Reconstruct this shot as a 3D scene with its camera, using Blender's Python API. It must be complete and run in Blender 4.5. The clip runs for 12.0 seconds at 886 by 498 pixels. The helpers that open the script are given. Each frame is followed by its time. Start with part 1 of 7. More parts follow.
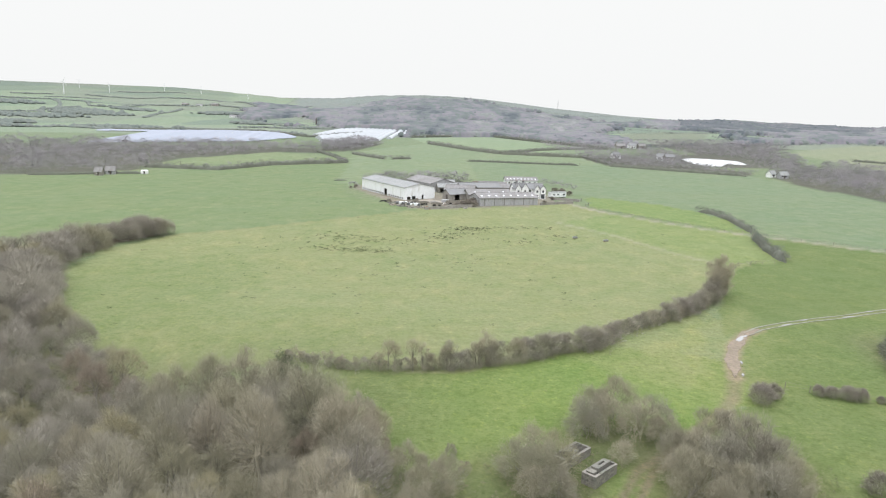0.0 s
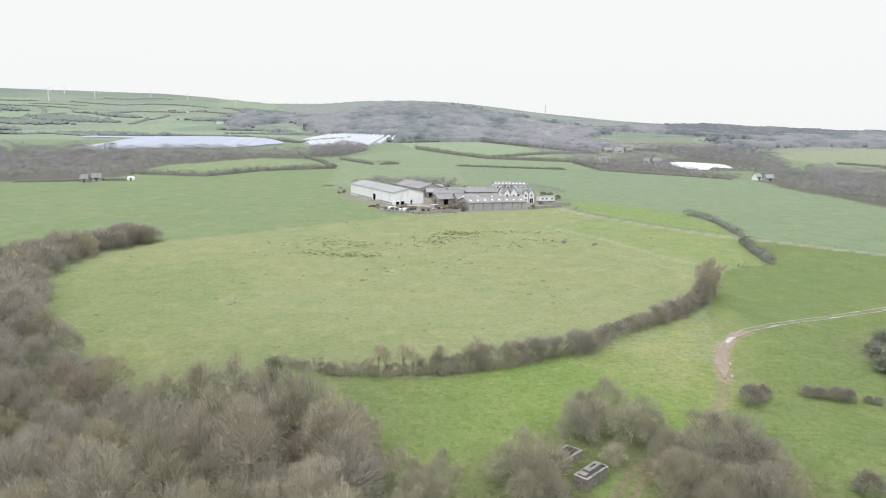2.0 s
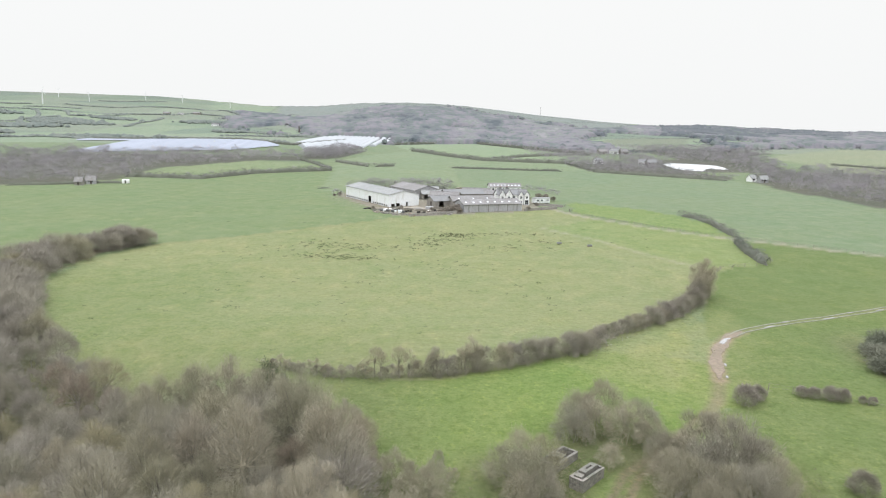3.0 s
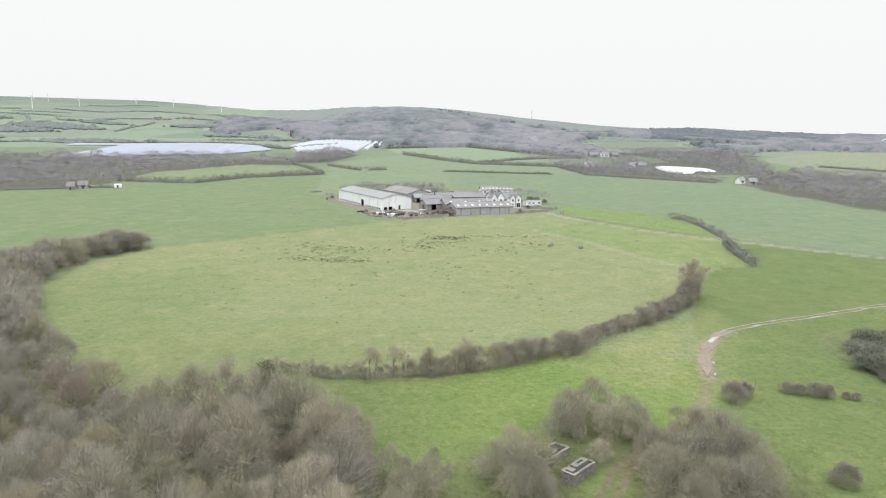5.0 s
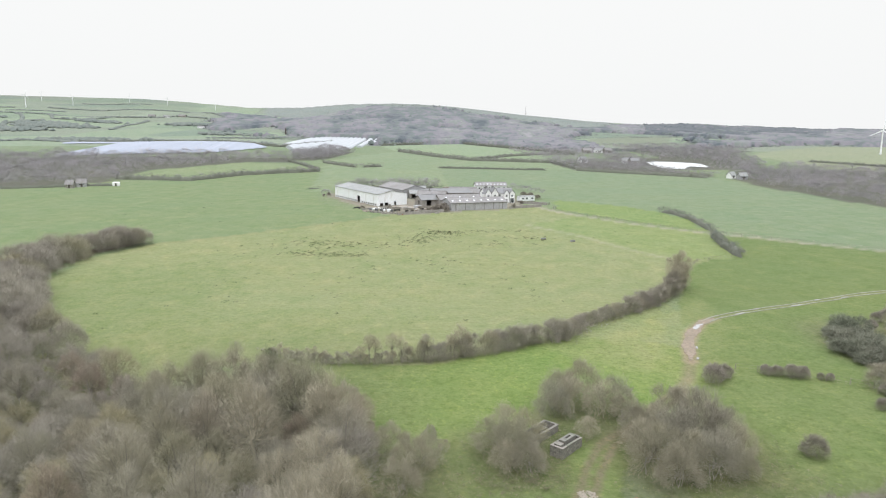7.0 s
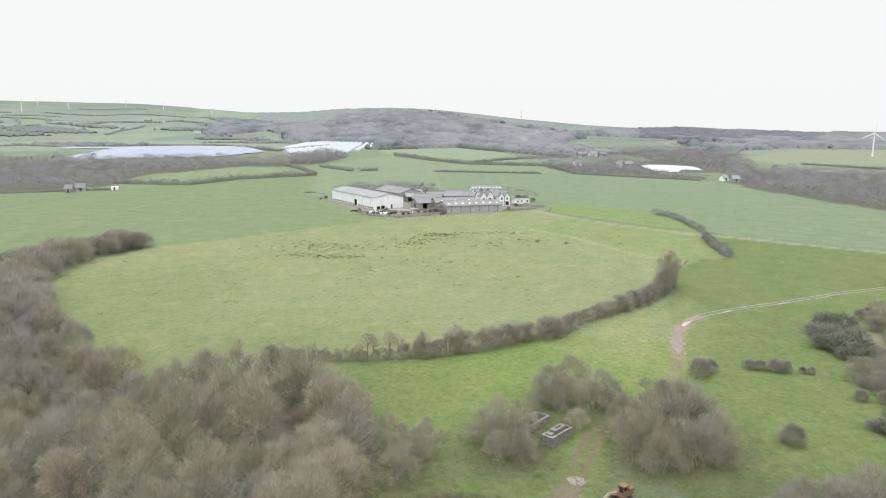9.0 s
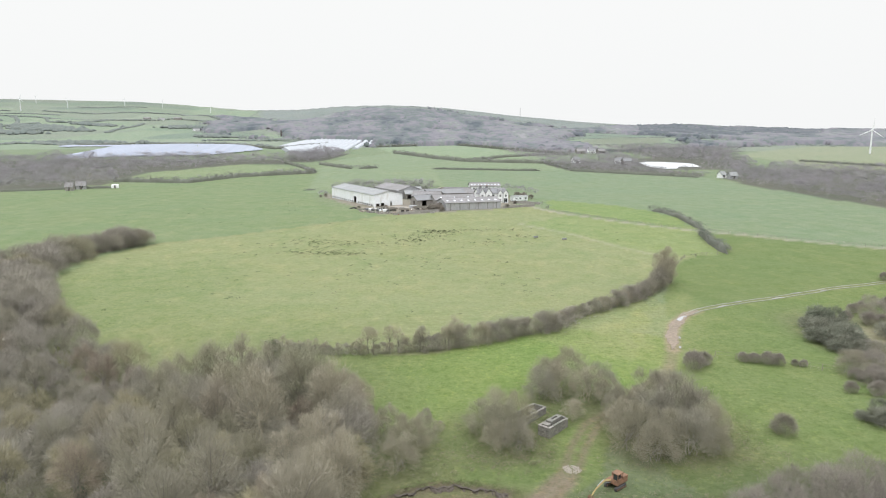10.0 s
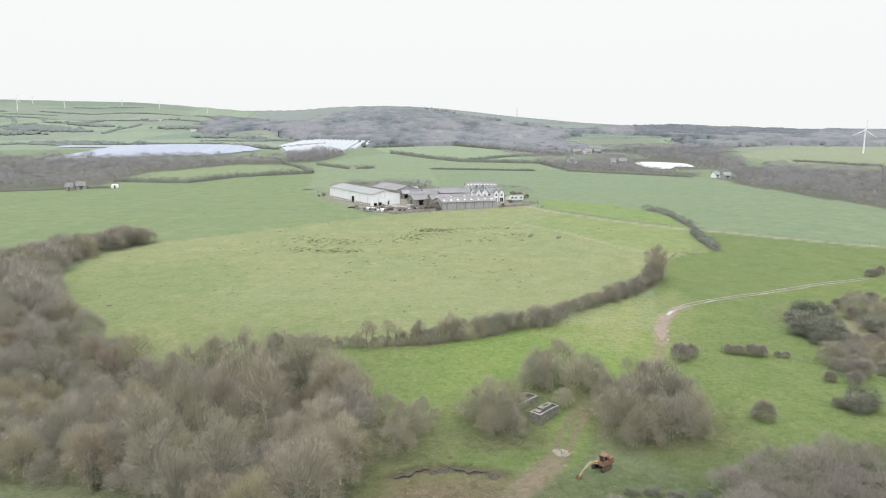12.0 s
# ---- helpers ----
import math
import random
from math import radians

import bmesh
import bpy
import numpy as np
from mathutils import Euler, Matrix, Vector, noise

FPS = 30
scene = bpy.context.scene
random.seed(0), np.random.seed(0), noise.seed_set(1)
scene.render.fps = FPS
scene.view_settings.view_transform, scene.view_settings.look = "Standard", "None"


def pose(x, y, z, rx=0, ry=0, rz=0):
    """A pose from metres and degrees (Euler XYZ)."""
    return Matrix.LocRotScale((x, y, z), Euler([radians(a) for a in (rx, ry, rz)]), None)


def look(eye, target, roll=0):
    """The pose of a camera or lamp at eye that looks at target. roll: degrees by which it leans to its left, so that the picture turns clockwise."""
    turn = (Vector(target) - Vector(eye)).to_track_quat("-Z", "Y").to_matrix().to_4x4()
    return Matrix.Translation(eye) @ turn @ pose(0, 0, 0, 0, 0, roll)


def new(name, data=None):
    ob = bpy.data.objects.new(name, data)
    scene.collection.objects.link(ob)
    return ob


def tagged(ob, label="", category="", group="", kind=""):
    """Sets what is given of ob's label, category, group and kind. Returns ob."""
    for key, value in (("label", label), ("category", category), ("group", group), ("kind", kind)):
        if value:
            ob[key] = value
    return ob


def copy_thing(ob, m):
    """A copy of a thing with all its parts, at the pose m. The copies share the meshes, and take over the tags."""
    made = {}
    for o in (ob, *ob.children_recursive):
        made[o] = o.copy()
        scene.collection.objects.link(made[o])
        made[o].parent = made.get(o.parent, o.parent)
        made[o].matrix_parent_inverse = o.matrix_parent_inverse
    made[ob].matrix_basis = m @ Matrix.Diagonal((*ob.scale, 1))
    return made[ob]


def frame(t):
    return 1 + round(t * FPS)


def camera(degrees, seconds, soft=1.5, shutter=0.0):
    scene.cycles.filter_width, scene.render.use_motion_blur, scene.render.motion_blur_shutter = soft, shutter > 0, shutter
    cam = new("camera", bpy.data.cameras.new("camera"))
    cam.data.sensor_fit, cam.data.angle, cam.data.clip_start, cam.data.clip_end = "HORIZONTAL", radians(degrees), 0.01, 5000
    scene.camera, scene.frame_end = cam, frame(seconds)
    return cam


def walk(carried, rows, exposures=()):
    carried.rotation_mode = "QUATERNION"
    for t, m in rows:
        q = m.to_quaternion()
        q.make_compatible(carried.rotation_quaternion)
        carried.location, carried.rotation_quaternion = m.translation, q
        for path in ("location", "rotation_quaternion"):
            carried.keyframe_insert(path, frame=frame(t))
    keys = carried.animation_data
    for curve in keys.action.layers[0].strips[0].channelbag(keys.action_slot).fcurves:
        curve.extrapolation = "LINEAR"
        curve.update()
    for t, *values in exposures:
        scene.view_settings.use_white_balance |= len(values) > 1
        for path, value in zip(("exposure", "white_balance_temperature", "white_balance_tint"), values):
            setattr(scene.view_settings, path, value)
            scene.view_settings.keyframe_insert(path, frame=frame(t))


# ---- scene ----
cam = camera(65.43, 12.0, soft=1.1)
# seconds, x, y, z, yaw, pitch, roll
PATH = [
    (0.0, 0.00, 0.00, 40.00, -0.00, -10.57, 1.33),
    (0.5, -0.06, 0.06, 39.93, -0.25, -10.45, 1.25),
    (1.0, -0.11, 0.01, 39.88, -0.51, -10.33, 1.17),
    (1.5, -0.08, 0.02, 39.86, -0.71, -10.23, 1.12),
    (2.0, -0.12, 0.01, 39.88, -0.93, -10.14, 1.04),
    (2.5, -0.09, 0.01, 39.87, -1.12, -10.06, 0.99),
    (3.0, -0.08, -0.06, 39.91, -1.29, -9.97, 0.94),
    (5.0, -0.33, -2.14, 39.94, -1.95, -9.67, 0.77),
    (5.5, -0.40, -3.34, 39.94, -2.09, -9.69, 0.69),
    (6.0, -0.50, -4.76, 39.95, -2.20, -9.68, 0.64),
    (6.5, -0.55, -6.30, 39.97, -2.30, -9.71, 0.55),
    (7.0, -0.57, -7.80, 39.96, -2.36, -9.92, 0.48),
    (9.0, -0.58, -12.02, 40.00, -2.66, -9.60, 0.32),
    (9.5, -0.60, -13.24, 39.96, -2.72, -9.82, 0.29),
    (10.0, -0.59, -14.17, 40.01, -2.72, -9.80, 0.21),
    (10.5, -0.58, -15.02, 40.03, -2.79, -9.51, 0.21),
    (11.0, -0.55, -16.07, 40.01, -2.87, -9.55, 0.21),
    (11.5, -0.53, -17.29, 39.96, -2.91, -9.58, 0.20),
    (12.0, -0.61, -18.71, 40.02, -2.96, -9.77, 0.19),
]
walk(cam, [(t, pose(x, y, z, 90 + p, 0, w) @ pose(0, 0, 0, 0, 0, o)) for t, x, y, z, w, p, o in PATH])

# ---- overcast daylight ----
world = bpy.data.worlds.new("overcast_sky")
world.use_nodes = True
scene.world = world
wt = world.node_tree
wt.nodes.clear()
sky = wt.nodes.new("ShaderNodeTexSky")
sky.sky_type, sky.sun_disc = "NISHITA", False
sky.sun_elevation, sky.sun_rotation = radians(38), radians(150)
sky.dust_density, sky.ozone_density = 4.0, 1.0
tc = wt.nodes.new("ShaderNodeTexCoord")
sep = wt.nodes.new("ShaderNodeSeparateXYZ")
wt.links.new(tc.outputs["Generated"], sep.inputs[0])
ramp = wt.nodes.new("ShaderNodeValToRGB")          # cloud cover, brightest overhead
for e, (p, c) in zip((ramp.color_ramp.elements[0], ramp.color_ramp.elements[1]), ((0.0, (0.955, 0.965, 0.965, 1)), (0.26, (0.985, 0.99, 0.985, 1)))):
    e.position, e.color = p, c
for p, c in ((0.6, (1.70, 1.78, 1.88, 1)), (1.0, (2.55, 2.70, 2.90, 1))):
    e = ramp.color_ramp.elements.new(p)
    e.color = c
wt.links.new(sep.outputs["Z"], ramp.inputs[0])
clear = wt.nodes.new("ShaderNodeBackground")
clear.inputs["Strength"].default_value = 0.05
wt.links.new(sky.outputs[0], clear.inputs["Color"])
cloud = wt.nodes.new("ShaderNodeBackground")
wt.links.new(ramp.outputs[0], cloud.inputs["Color"])
cloud.inputs["Strength"].default_value = 1.0
both = wt.nodes.new("ShaderNodeMixShader")
both.inputs[0].default_value = 0.96
wt.links.new(clear.outputs[0], both.inputs[1])
wt.links.new(cloud.outputs[0], both.inputs[2])
wout = wt.nodes.new("ShaderNodeOutputWorld")
wt.links.new(both.outputs[0], wout.inputs["Surface"])

sun = new("sun", bpy.data.lights.new("sun", "SUN"))
sun.data.energy, sun.data.angle, sun.data.color = 1.5, radians(40), (0.99, 0.985, 0.99)
sun.matrix_world = look((0, 0, 300), (60, 160, 0))


# ---- materials ----
def nodes_of(name):
    m = bpy.data.materials.new(name)
    m.use_nodes = True
    t = m.node_tree
    return m, t, t.nodes["Principled BSDF"]


def add(t, kind, **values):
    n = t.nodes.new(kind)
    for k, v in values.items():
        n.inputs[k].default_value = v
    return n


def mixed(t, fac, a, b, mode="MIX"):
    """A colour mix; fac, a and b are sockets or values."""
    n = t.nodes.new("ShaderNodeMix")
    n.data_type, n.blend_type = "RGBA", mode
    for sock, v in ((n.inputs[0], fac), (n.inputs[6], a), (n.inputs[7], b)):
        if isinstance(v, (float, int)):
            sock.default_value = v
        elif isinstance(v, tuple):
            sock.default_value = (*v, 1)
        else:
            t.links.new(v, sock)
    return n.outputs[2]


def grain(t, scale, lo=0.3, hi=0.7, detail=4.0, stretch=(1, 1, 1), space="Object"):
    co = t.nodes.new("ShaderNodeTexCoord")
    mp = add(t, "ShaderNodeMapping", Scale=stretch)
    t.links.new(co.outputs[space], mp.inputs[0])
    n = add(t, "ShaderNodeTexNoise", Scale=scale, Detail=detail, Roughness=0.62)
    t.links.new(mp.outputs[0], n.inputs["Vector"])
    r = add(t, "ShaderNodeMapRange")
    r.inputs[1].default_value, r.inputs[2].default_value = lo, hi
    t.links.new(n.outputs[0], r.inputs[0])
    return r.outputs[0]


def bumpy(t, bsdf, height, strength=0.4, distance=0.05):
    b = add(t, "ShaderNodeBump", Strength=strength, Distance=distance)
    t.links.new(height, b.inputs["Height"])
    t.links.new(b.outputs[0], bsdf.inputs["Normal"])


def surface(name, color, other, rough=0.8, fine=3.0, coarse=0.25, metal=0.0, relief=0.02, stretch=(1, 1, 1), stain=None):
    """Two colours mixed at a coarse and a fine scale, with relief; stain: a third colour in runs."""
    m, t, b = nodes_of(name)
    c = mixed(t, grain(t, coarse, 0.35, 0.68), color, other)
    dark = tuple(0.72 * v for v in other)
    c = mixed(t, grain(t, fine, 0.42, 0.75, stretch=stretch), c, dark)
    if stain:
        c = mixed(t, grain(t, coarse * 4, 0.55, 0.72, stretch=(1, 1, 0.25)), c, stain)
    t.links.new(c, b.inputs["Base Color"])
    b.inputs["Roughness"].default_value, b.inputs["Metallic"].default_value = rough, metal
    if relief:
        bumpy(t, b, grain(t, fine * 2, 0.2, 0.8), 0.5, relief)
    return m


def twig_stuff(name, tones, rough=0.9, attr=False, spread=0.35):
    """Bark, twigs or leaves: the tone goes by the object's own chance, or by a stored tint where many are joined."""
    m, t, b = nodes_of(name)
    r = t.nodes.new("ShaderNodeValToRGB")
    r.color_ramp.interpolation = "LINEAR"
    els = r.color_ramp.elements
    while len(els) < len(tones):
        els.new(0.5)
    for i, c in enumerate(tones):
        els[i].position, els[i].color = i / (len(tones) - 1), (*c, 1)
    if attr:
        src = t.nodes.new("ShaderNodeAttribute")
        src.attribute_name = "tint"
        t.links.new(src.outputs["Fac"], r.inputs[0])
    else:
        src = t.nodes.new("ShaderNodeObjectInfo")
        t.links.new(src.outputs["Random"], r.inputs[0])
    geo = t.nodes.new("ShaderNodeNewGeometry")
    mr = add(t, "ShaderNodeMapRange")
    mr.inputs[3].default_value, mr.inputs[4].default_value = 1 - spread, 1 + spread
    t.links.new(geo.outputs["Random Per Island"], mr.inputs[0])
    hs = add(t, "ShaderNodeHueSaturation")
    t.links.new(mr.outputs[0], hs.inputs["Value"])
    t.links.new(r.outputs[0], hs.inputs["Color"])
    t.links.new(hs.outputs[0], b.inputs["Base Color"])
    b.inputs["Roughness"].default_value = rough
    b.inputs["Specular IOR Level"].default_value = 0.15
    return m


BARK = twig_stuff("bark", [(0.18, 0.165, 0.135), (0.25, 0.23, 0.20), (0.21, 0.19, 0.15)])
TWIG = twig_stuff("bare_twigs", [(0.310, 0.275, 0.202), (0.269, 0.250, 0.200), (0.323, 0.293, 0.206), (0.252, 0.230, 0.188), (0.292, 0.270, 0.183), (0.269, 0.254, 0.200), (0.301, 0.261, 0.200), (0.269, 0.258, 0.183)], spread=0.15)
PALE = twig_stuff("pale_twigs", [(0.350, 0.315, 0.238), (0.318, 0.287, 0.214)], spread=0.18)
OLIVE = twig_stuff("lichened_twigs", [(0.318, 0.285, 0.180), (0.285, 0.261, 0.176)], spread=0.15)
DUSK = twig_stuff("dusky_twigs", [(0.270, 0.245, 0.203), (0.308, 0.283, 0.232), (0.261, 0.237, 0.205), (0.294, 0.271, 0.215)], spread=0.15)
RUST = twig_stuff("russet_twigs", [(0.288, 0.242, 0.181), (0.270, 0.223, 0.186)])
THORN = twig_stuff("thorn_twigs", [(0.234, 0.208, 0.179), (0.281, 0.250, 0.215), (0.214, 0.198, 0.155)])
# far twigs are greyed: the haze before them is in their tones
FARTWIG = twig_stuff("hazy_distant_twigs", [(0.169, 0.158, 0.160), (0.251, 0.237, 0.241), (0.161, 0.157, 0.151), (0.240, 0.218, 0.233), (0.198, 0.196, 0.176), (0.289, 0.274, 0.274)], attr=True, spread=0.12)
GORSE_GREEN = twig_stuff("gorse_green", [(0.161, 0.172, 0.127), (0.207, 0.205, 0.161), (0.144, 0.161, 0.115)], spread=0.4)
# hill woods: blue-grey of the haze mixed into the twig colours
FARWOOD = twig_stuff("hazy_distant_wood", [(0.071, 0.084, 0.090), (0.110, 0.114, 0.124), (0.112, 0.130, 0.120), (0.145, 0.140, 0.153), (0.171, 0.162, 0.173), (0.140, 0.157, 0.140), (0.205, 0.195, 0.201)], attr=True, spread=0.06)
FARHEDGE = twig_stuff("distant_hedge", [(0.122, 0.133, 0.105), (0.170, 0.162, 0.137), (0.114, 0.129, 0.102), (0.146, 0.150, 0.124)], attr=True, spread=0.15)
HEDGE = twig_stuff("hedge_twigs", [(0.194, 0.182, 0.133), (0.315, 0.285, 0.235), (0.182, 0.184, 0.121), (0.339, 0.309, 0.264)], attr=True, spread=0.35)
IVY = twig_stuff("evergreen_leaves", [(0.10, 0.108, 0.068), (0.125, 0.13, 0.085), (0.095, 0.105, 0.075)], spread=0.45)
# far groves and conifers, with the haze's blue put into their tones
GROVE = twig_stuff("hazy_distant_groves", [(0.128, 0.148, 0.134), (0.150, 0.165, 0.147), (0.172, 0.186, 0.163), (0.155, 0.172, 0.152)], attr=True, spread=0.05)
CONIFER = twig_stuff("hazy_distant_conifers", [(0.088, 0.098, 0.108), (0.125, 0.130, 0.136)], attr=True, spread=0.1)
THISTLE = twig_stuff("rush_tussock", [(0.045, 0.05, 0.028), (0.08, 0.078, 0.045)], attr=True, spread=0.3)

WHITE_SHEET = surface("white_sheeting", (0.84, 0.855, 0.86), (0.77, 0.785, 0.785), 0.5, 1.5, 0.12, relief=0.01, stretch=(6, 6, 0.5), stain=(0.60, 0.60, 0.57))
GREY_SHEET = surface("fibre_cement_roof", (0.263, 0.251, 0.250), (0.208, 0.196, 0.191), 0.85, 1.2, 0.15, stain=(0.185, 0.174, 0.152))
LIGHT_SHEET = surface("pale_roof_sheets", (0.297, 0.299, 0.293), (0.246, 0.248, 0.244), 0.7, 1.2, 0.15, stain=(0.228, 0.228, 0.208))
SLATE = surface("slate_roof", (0.19, 0.19, 0.195), (0.23, 0.225, 0.22), 0.6, 2.0, 0.3)
STONE = surface("rubble_stone", (0.323, 0.302, 0.272), (0.246, 0.230, 0.208), 0.9, 2.2, 0.3, stain=(0.178, 0.166, 0.145))
BLOCK = surface("concrete_block", (0.245, 0.232, 0.205), (0.185, 0.178, 0.155), 0.9, 2.5, 0.4, stain=(0.13, 0.13, 0.10))
RENDERED = surface("white_render", (0.88, 0.88, 0.87), (0.82, 0.82, 0.80), 0.85, 1.5, 0.3)
DARK_TIMBER = surface("dark_timber", (0.07, 0.06, 0.05), (0.11, 0.095, 0.08), 0.8, 4.0, 0.5)
TIMBER = surface("weathered_timber", (0.26, 0.24, 0.20), (0.18, 0.165, 0.14), 0.9, 5.0, 0.5)
STEEL_PAINT = surface("white_paint_steel", (0.80, 0.81, 0.81), (0.74, 0.75, 0.75), 0.45, 1.0, 0.05, relief=0)
BRICK_RED = surface("brick_stack", (0.24, 0.13, 0.09), (0.18, 0.10, 0.075), 0.9, 3.0, 0.2)
SOOT_BRICK = surface("sooty_brick", (0.085, 0.075, 0.072), (0.12, 0.10, 0.09), 0.9, 2.0, 0.2)
RED_MUD = surface("red_mud", (0.255, 0.195, 0.145), (0.205, 0.16, 0.115), 0.7, 1.6, 0.35, relief=0.06, stain=(0.16, 0.145, 0.08))
PALE_MUD = surface("wet_mud", (0.20, 0.198, 0.15), (0.16, 0.168, 0.105), 0.4, 0.8, 0.12, relief=0.03, stain=(0.13, 0.155, 0.07))
RUSTED = surface("orange_faded_paint", (0.27, 0.14, 0.08), (0.175, 0.10, 0.06), 0.75, 6.0, 1.0, stain=(0.10, 0.06, 0.04))
YELLOWED = surface("yellow_faded_paint", (0.44, 0.34, 0.14), (0.33, 0.24, 0.10), 0.7, 6.0, 1.0, stain=(0.2, 0.12, 0.06))
CLADDING = surface("grey_cladding", (0.40, 0.40, 0.405), (0.33, 0.33, 0.33), 0.7, 1.4, 0.2, relief=0.01, stretch=(5, 5, 0.4), stain=(0.26, 0.25, 0.235))
TUFT = twig_stuff("grass_tufts", [(0.115, 0.15, 0.058), (0.16, 0.19, 0.075), (0.22, 0.22, 0.11), (0.105, 0.135, 0.052)], attr=True, spread=0.2)
RUBBER = surface("black_rubber", (0.035, 0.035, 0.035), (0.06, 0.055, 0.05), 0.85, 5.0, 1.0)
HAYLAGE = surface("bale_wrap", (0.09, 0.09, 0.09), (0.14, 0.14, 0.14), 0.35, 3.0, 1.0)
# pale lilac base: the sky's reflection is painted into the panels
PV = surface("sky_pale_solar_glass", (0.25, 0.275, 0.345), (0.21, 0.235, 0.30), 0.25, 0.5, 0.02, relief=0)
PV.node_tree.nodes["Principled BSDF"].inputs["Specular IOR Level"].default_value = 0.8
FLEECE = surface("white_crop_cover", (0.46, 0.475, 0.50), (0.385, 0.40, 0.42), 0.5, 0.6, 0.03, relief=0.02)
ROOFLIGHT = surface("rooflight_sheet", (0.78, 0.80, 0.82), (0.68, 0.70, 0.72), 0.4, 2.0, 0.5, relief=0)


def pane_glass(name, tint):
    m, t, b = nodes_of(name)
    b.inputs["Base Color"].default_value = (*tint, 1)
    b.inputs["Roughness"].default_value = 0.06
    b.inputs["Specular IOR Level"].default_value = 0.7
    return m


SOIL = surface("dark_soil", (0.105, 0.085, 0.065), (0.075, 0.062, 0.05), 0.95, 3.0, 0.8, relief=0.08)
REEDS = twig_stuff("dead_reeds", [(0.22, 0.17, 0.13), (0.28, 0.235, 0.16), (0.17, 0.165, 0.09)], attr=True, spread=0.3)
BRAMBLE = twig_stuff("bramble_stems", [(0.17, 0.165, 0.10), (0.22, 0.19, 0.14), (0.14, 0.15, 0.085), (0.25, 0.22, 0.155)], attr=True, spread=0.3)
PALE_STONE = surface("pale_broken_stone", (0.36, 0.315, 0.26), (0.26, 0.23, 0.19), 0.9, 5.0, 0.6)
COPING = surface("weathered_coping", (0.31, 0.275, 0.245), (0.235, 0.215, 0.19), 0.9, 4.0, 0.6, stain=(0.16, 0.16, 0.12))
RUIN_BLOCK = surface("mossy_block", (0.25, 0.235, 0.21), (0.195, 0.185, 0.16), 0.95, 2.5, 0.4, stain=(0.14, 0.145, 0.10))
_t, _b = RUIN_BLOCK.node_tree, RUIN_BLOCK.node_tree.nodes["Principled BSDF"]
_own = _t.nodes.new("ShaderNodeObjectInfo")
_from = _b.inputs["Base Color"].links[0].from_socket
_t.links.new(mixed(_t, _own.outputs["Random"], mixed(_t, 1.0, _from, (0.74, 0.76, 0.74), "MULTIPLY"), mixed(_t, 1.0, _from, (1.15, 1.12, 1.10), "MULTIPLY")), _b.inputs["Base Color"])
GLASS = pane_glass("window_glass", (0.03, 0.035, 0.04))
# pale bases paint in the white sky that lake and puddles reflect
WATER = pane_glass("sky_pale_water", (0.58, 0.58, 0.58))
WATER.node_tree.nodes["Principled BSDF"].inputs["Roughness"].default_value = 0.35
PUDDLE = pane_glass("sky_pale_puddle", (0.34, 0.33, 0.32))
PUDDLE.node_tree.nodes["Principled BSDF"].inputs["Roughness"].default_value = 0.25


# ---- the lie of the land ----
SKY_AZ = (-40, -32, -26, -21, -17, -13, -9, -6, -3, 0, 3, 6, 10, 14, 18, 22, 26, 30, 34, 40)   # degrees, right positive
SKY_H = (142.1, 142.1, 142.3, 138.8, 123.7, 104.7, 100.2, 104.5, 105.3, 103.6, 97.4, 86.8, 74.2, 63.1, 55.9, 59.9, 52.1, 47.5, 46.7, 46.5)                                                                     # heights of the skyline
SKY_R = (2900, 2900, 2900, 2800, 2700, 2500, 2200, 2000, 1900, 1850, 1850, 1850, 1900, 1950, 2000, 2050, 2200, 2400, 2600, 2600)
FOOT_R = (1250, 1250, 1250, 1250, 1250, 1250, 1150, 1080, 1050, 1030, 1020, 1000, 950, 900, 880, 850, 850, 900, 950, 950)
BASE_R, BASE_H = (0, 70, 100, 180, 260, 320, 500, 700, 1000, 1300, 6000), (-1.2, -1.2, 0, 0, 2, 3.3, 6, 12, 19, 23, 26)


def bump(x, y, cx, cy, sx, sy):
    return np.exp(-((x - cx) / sx) ** 2 - ((y - cy) / sy) ** 2)


def rolling(x, y, s, k):
    """Slow unevenness of the land, made of a few crossing waves."""
    return (np.sin(x / s + 1.3 * k) * np.cos(y / (0.8 * s) - 0.7 * k) + 0.6 * np.sin((x + 0.7 * y) / (0.55 * s) + 2.1 * k)
            + 0.35 * np.cos((0.6 * x - y) / (0.31 * s) + k))


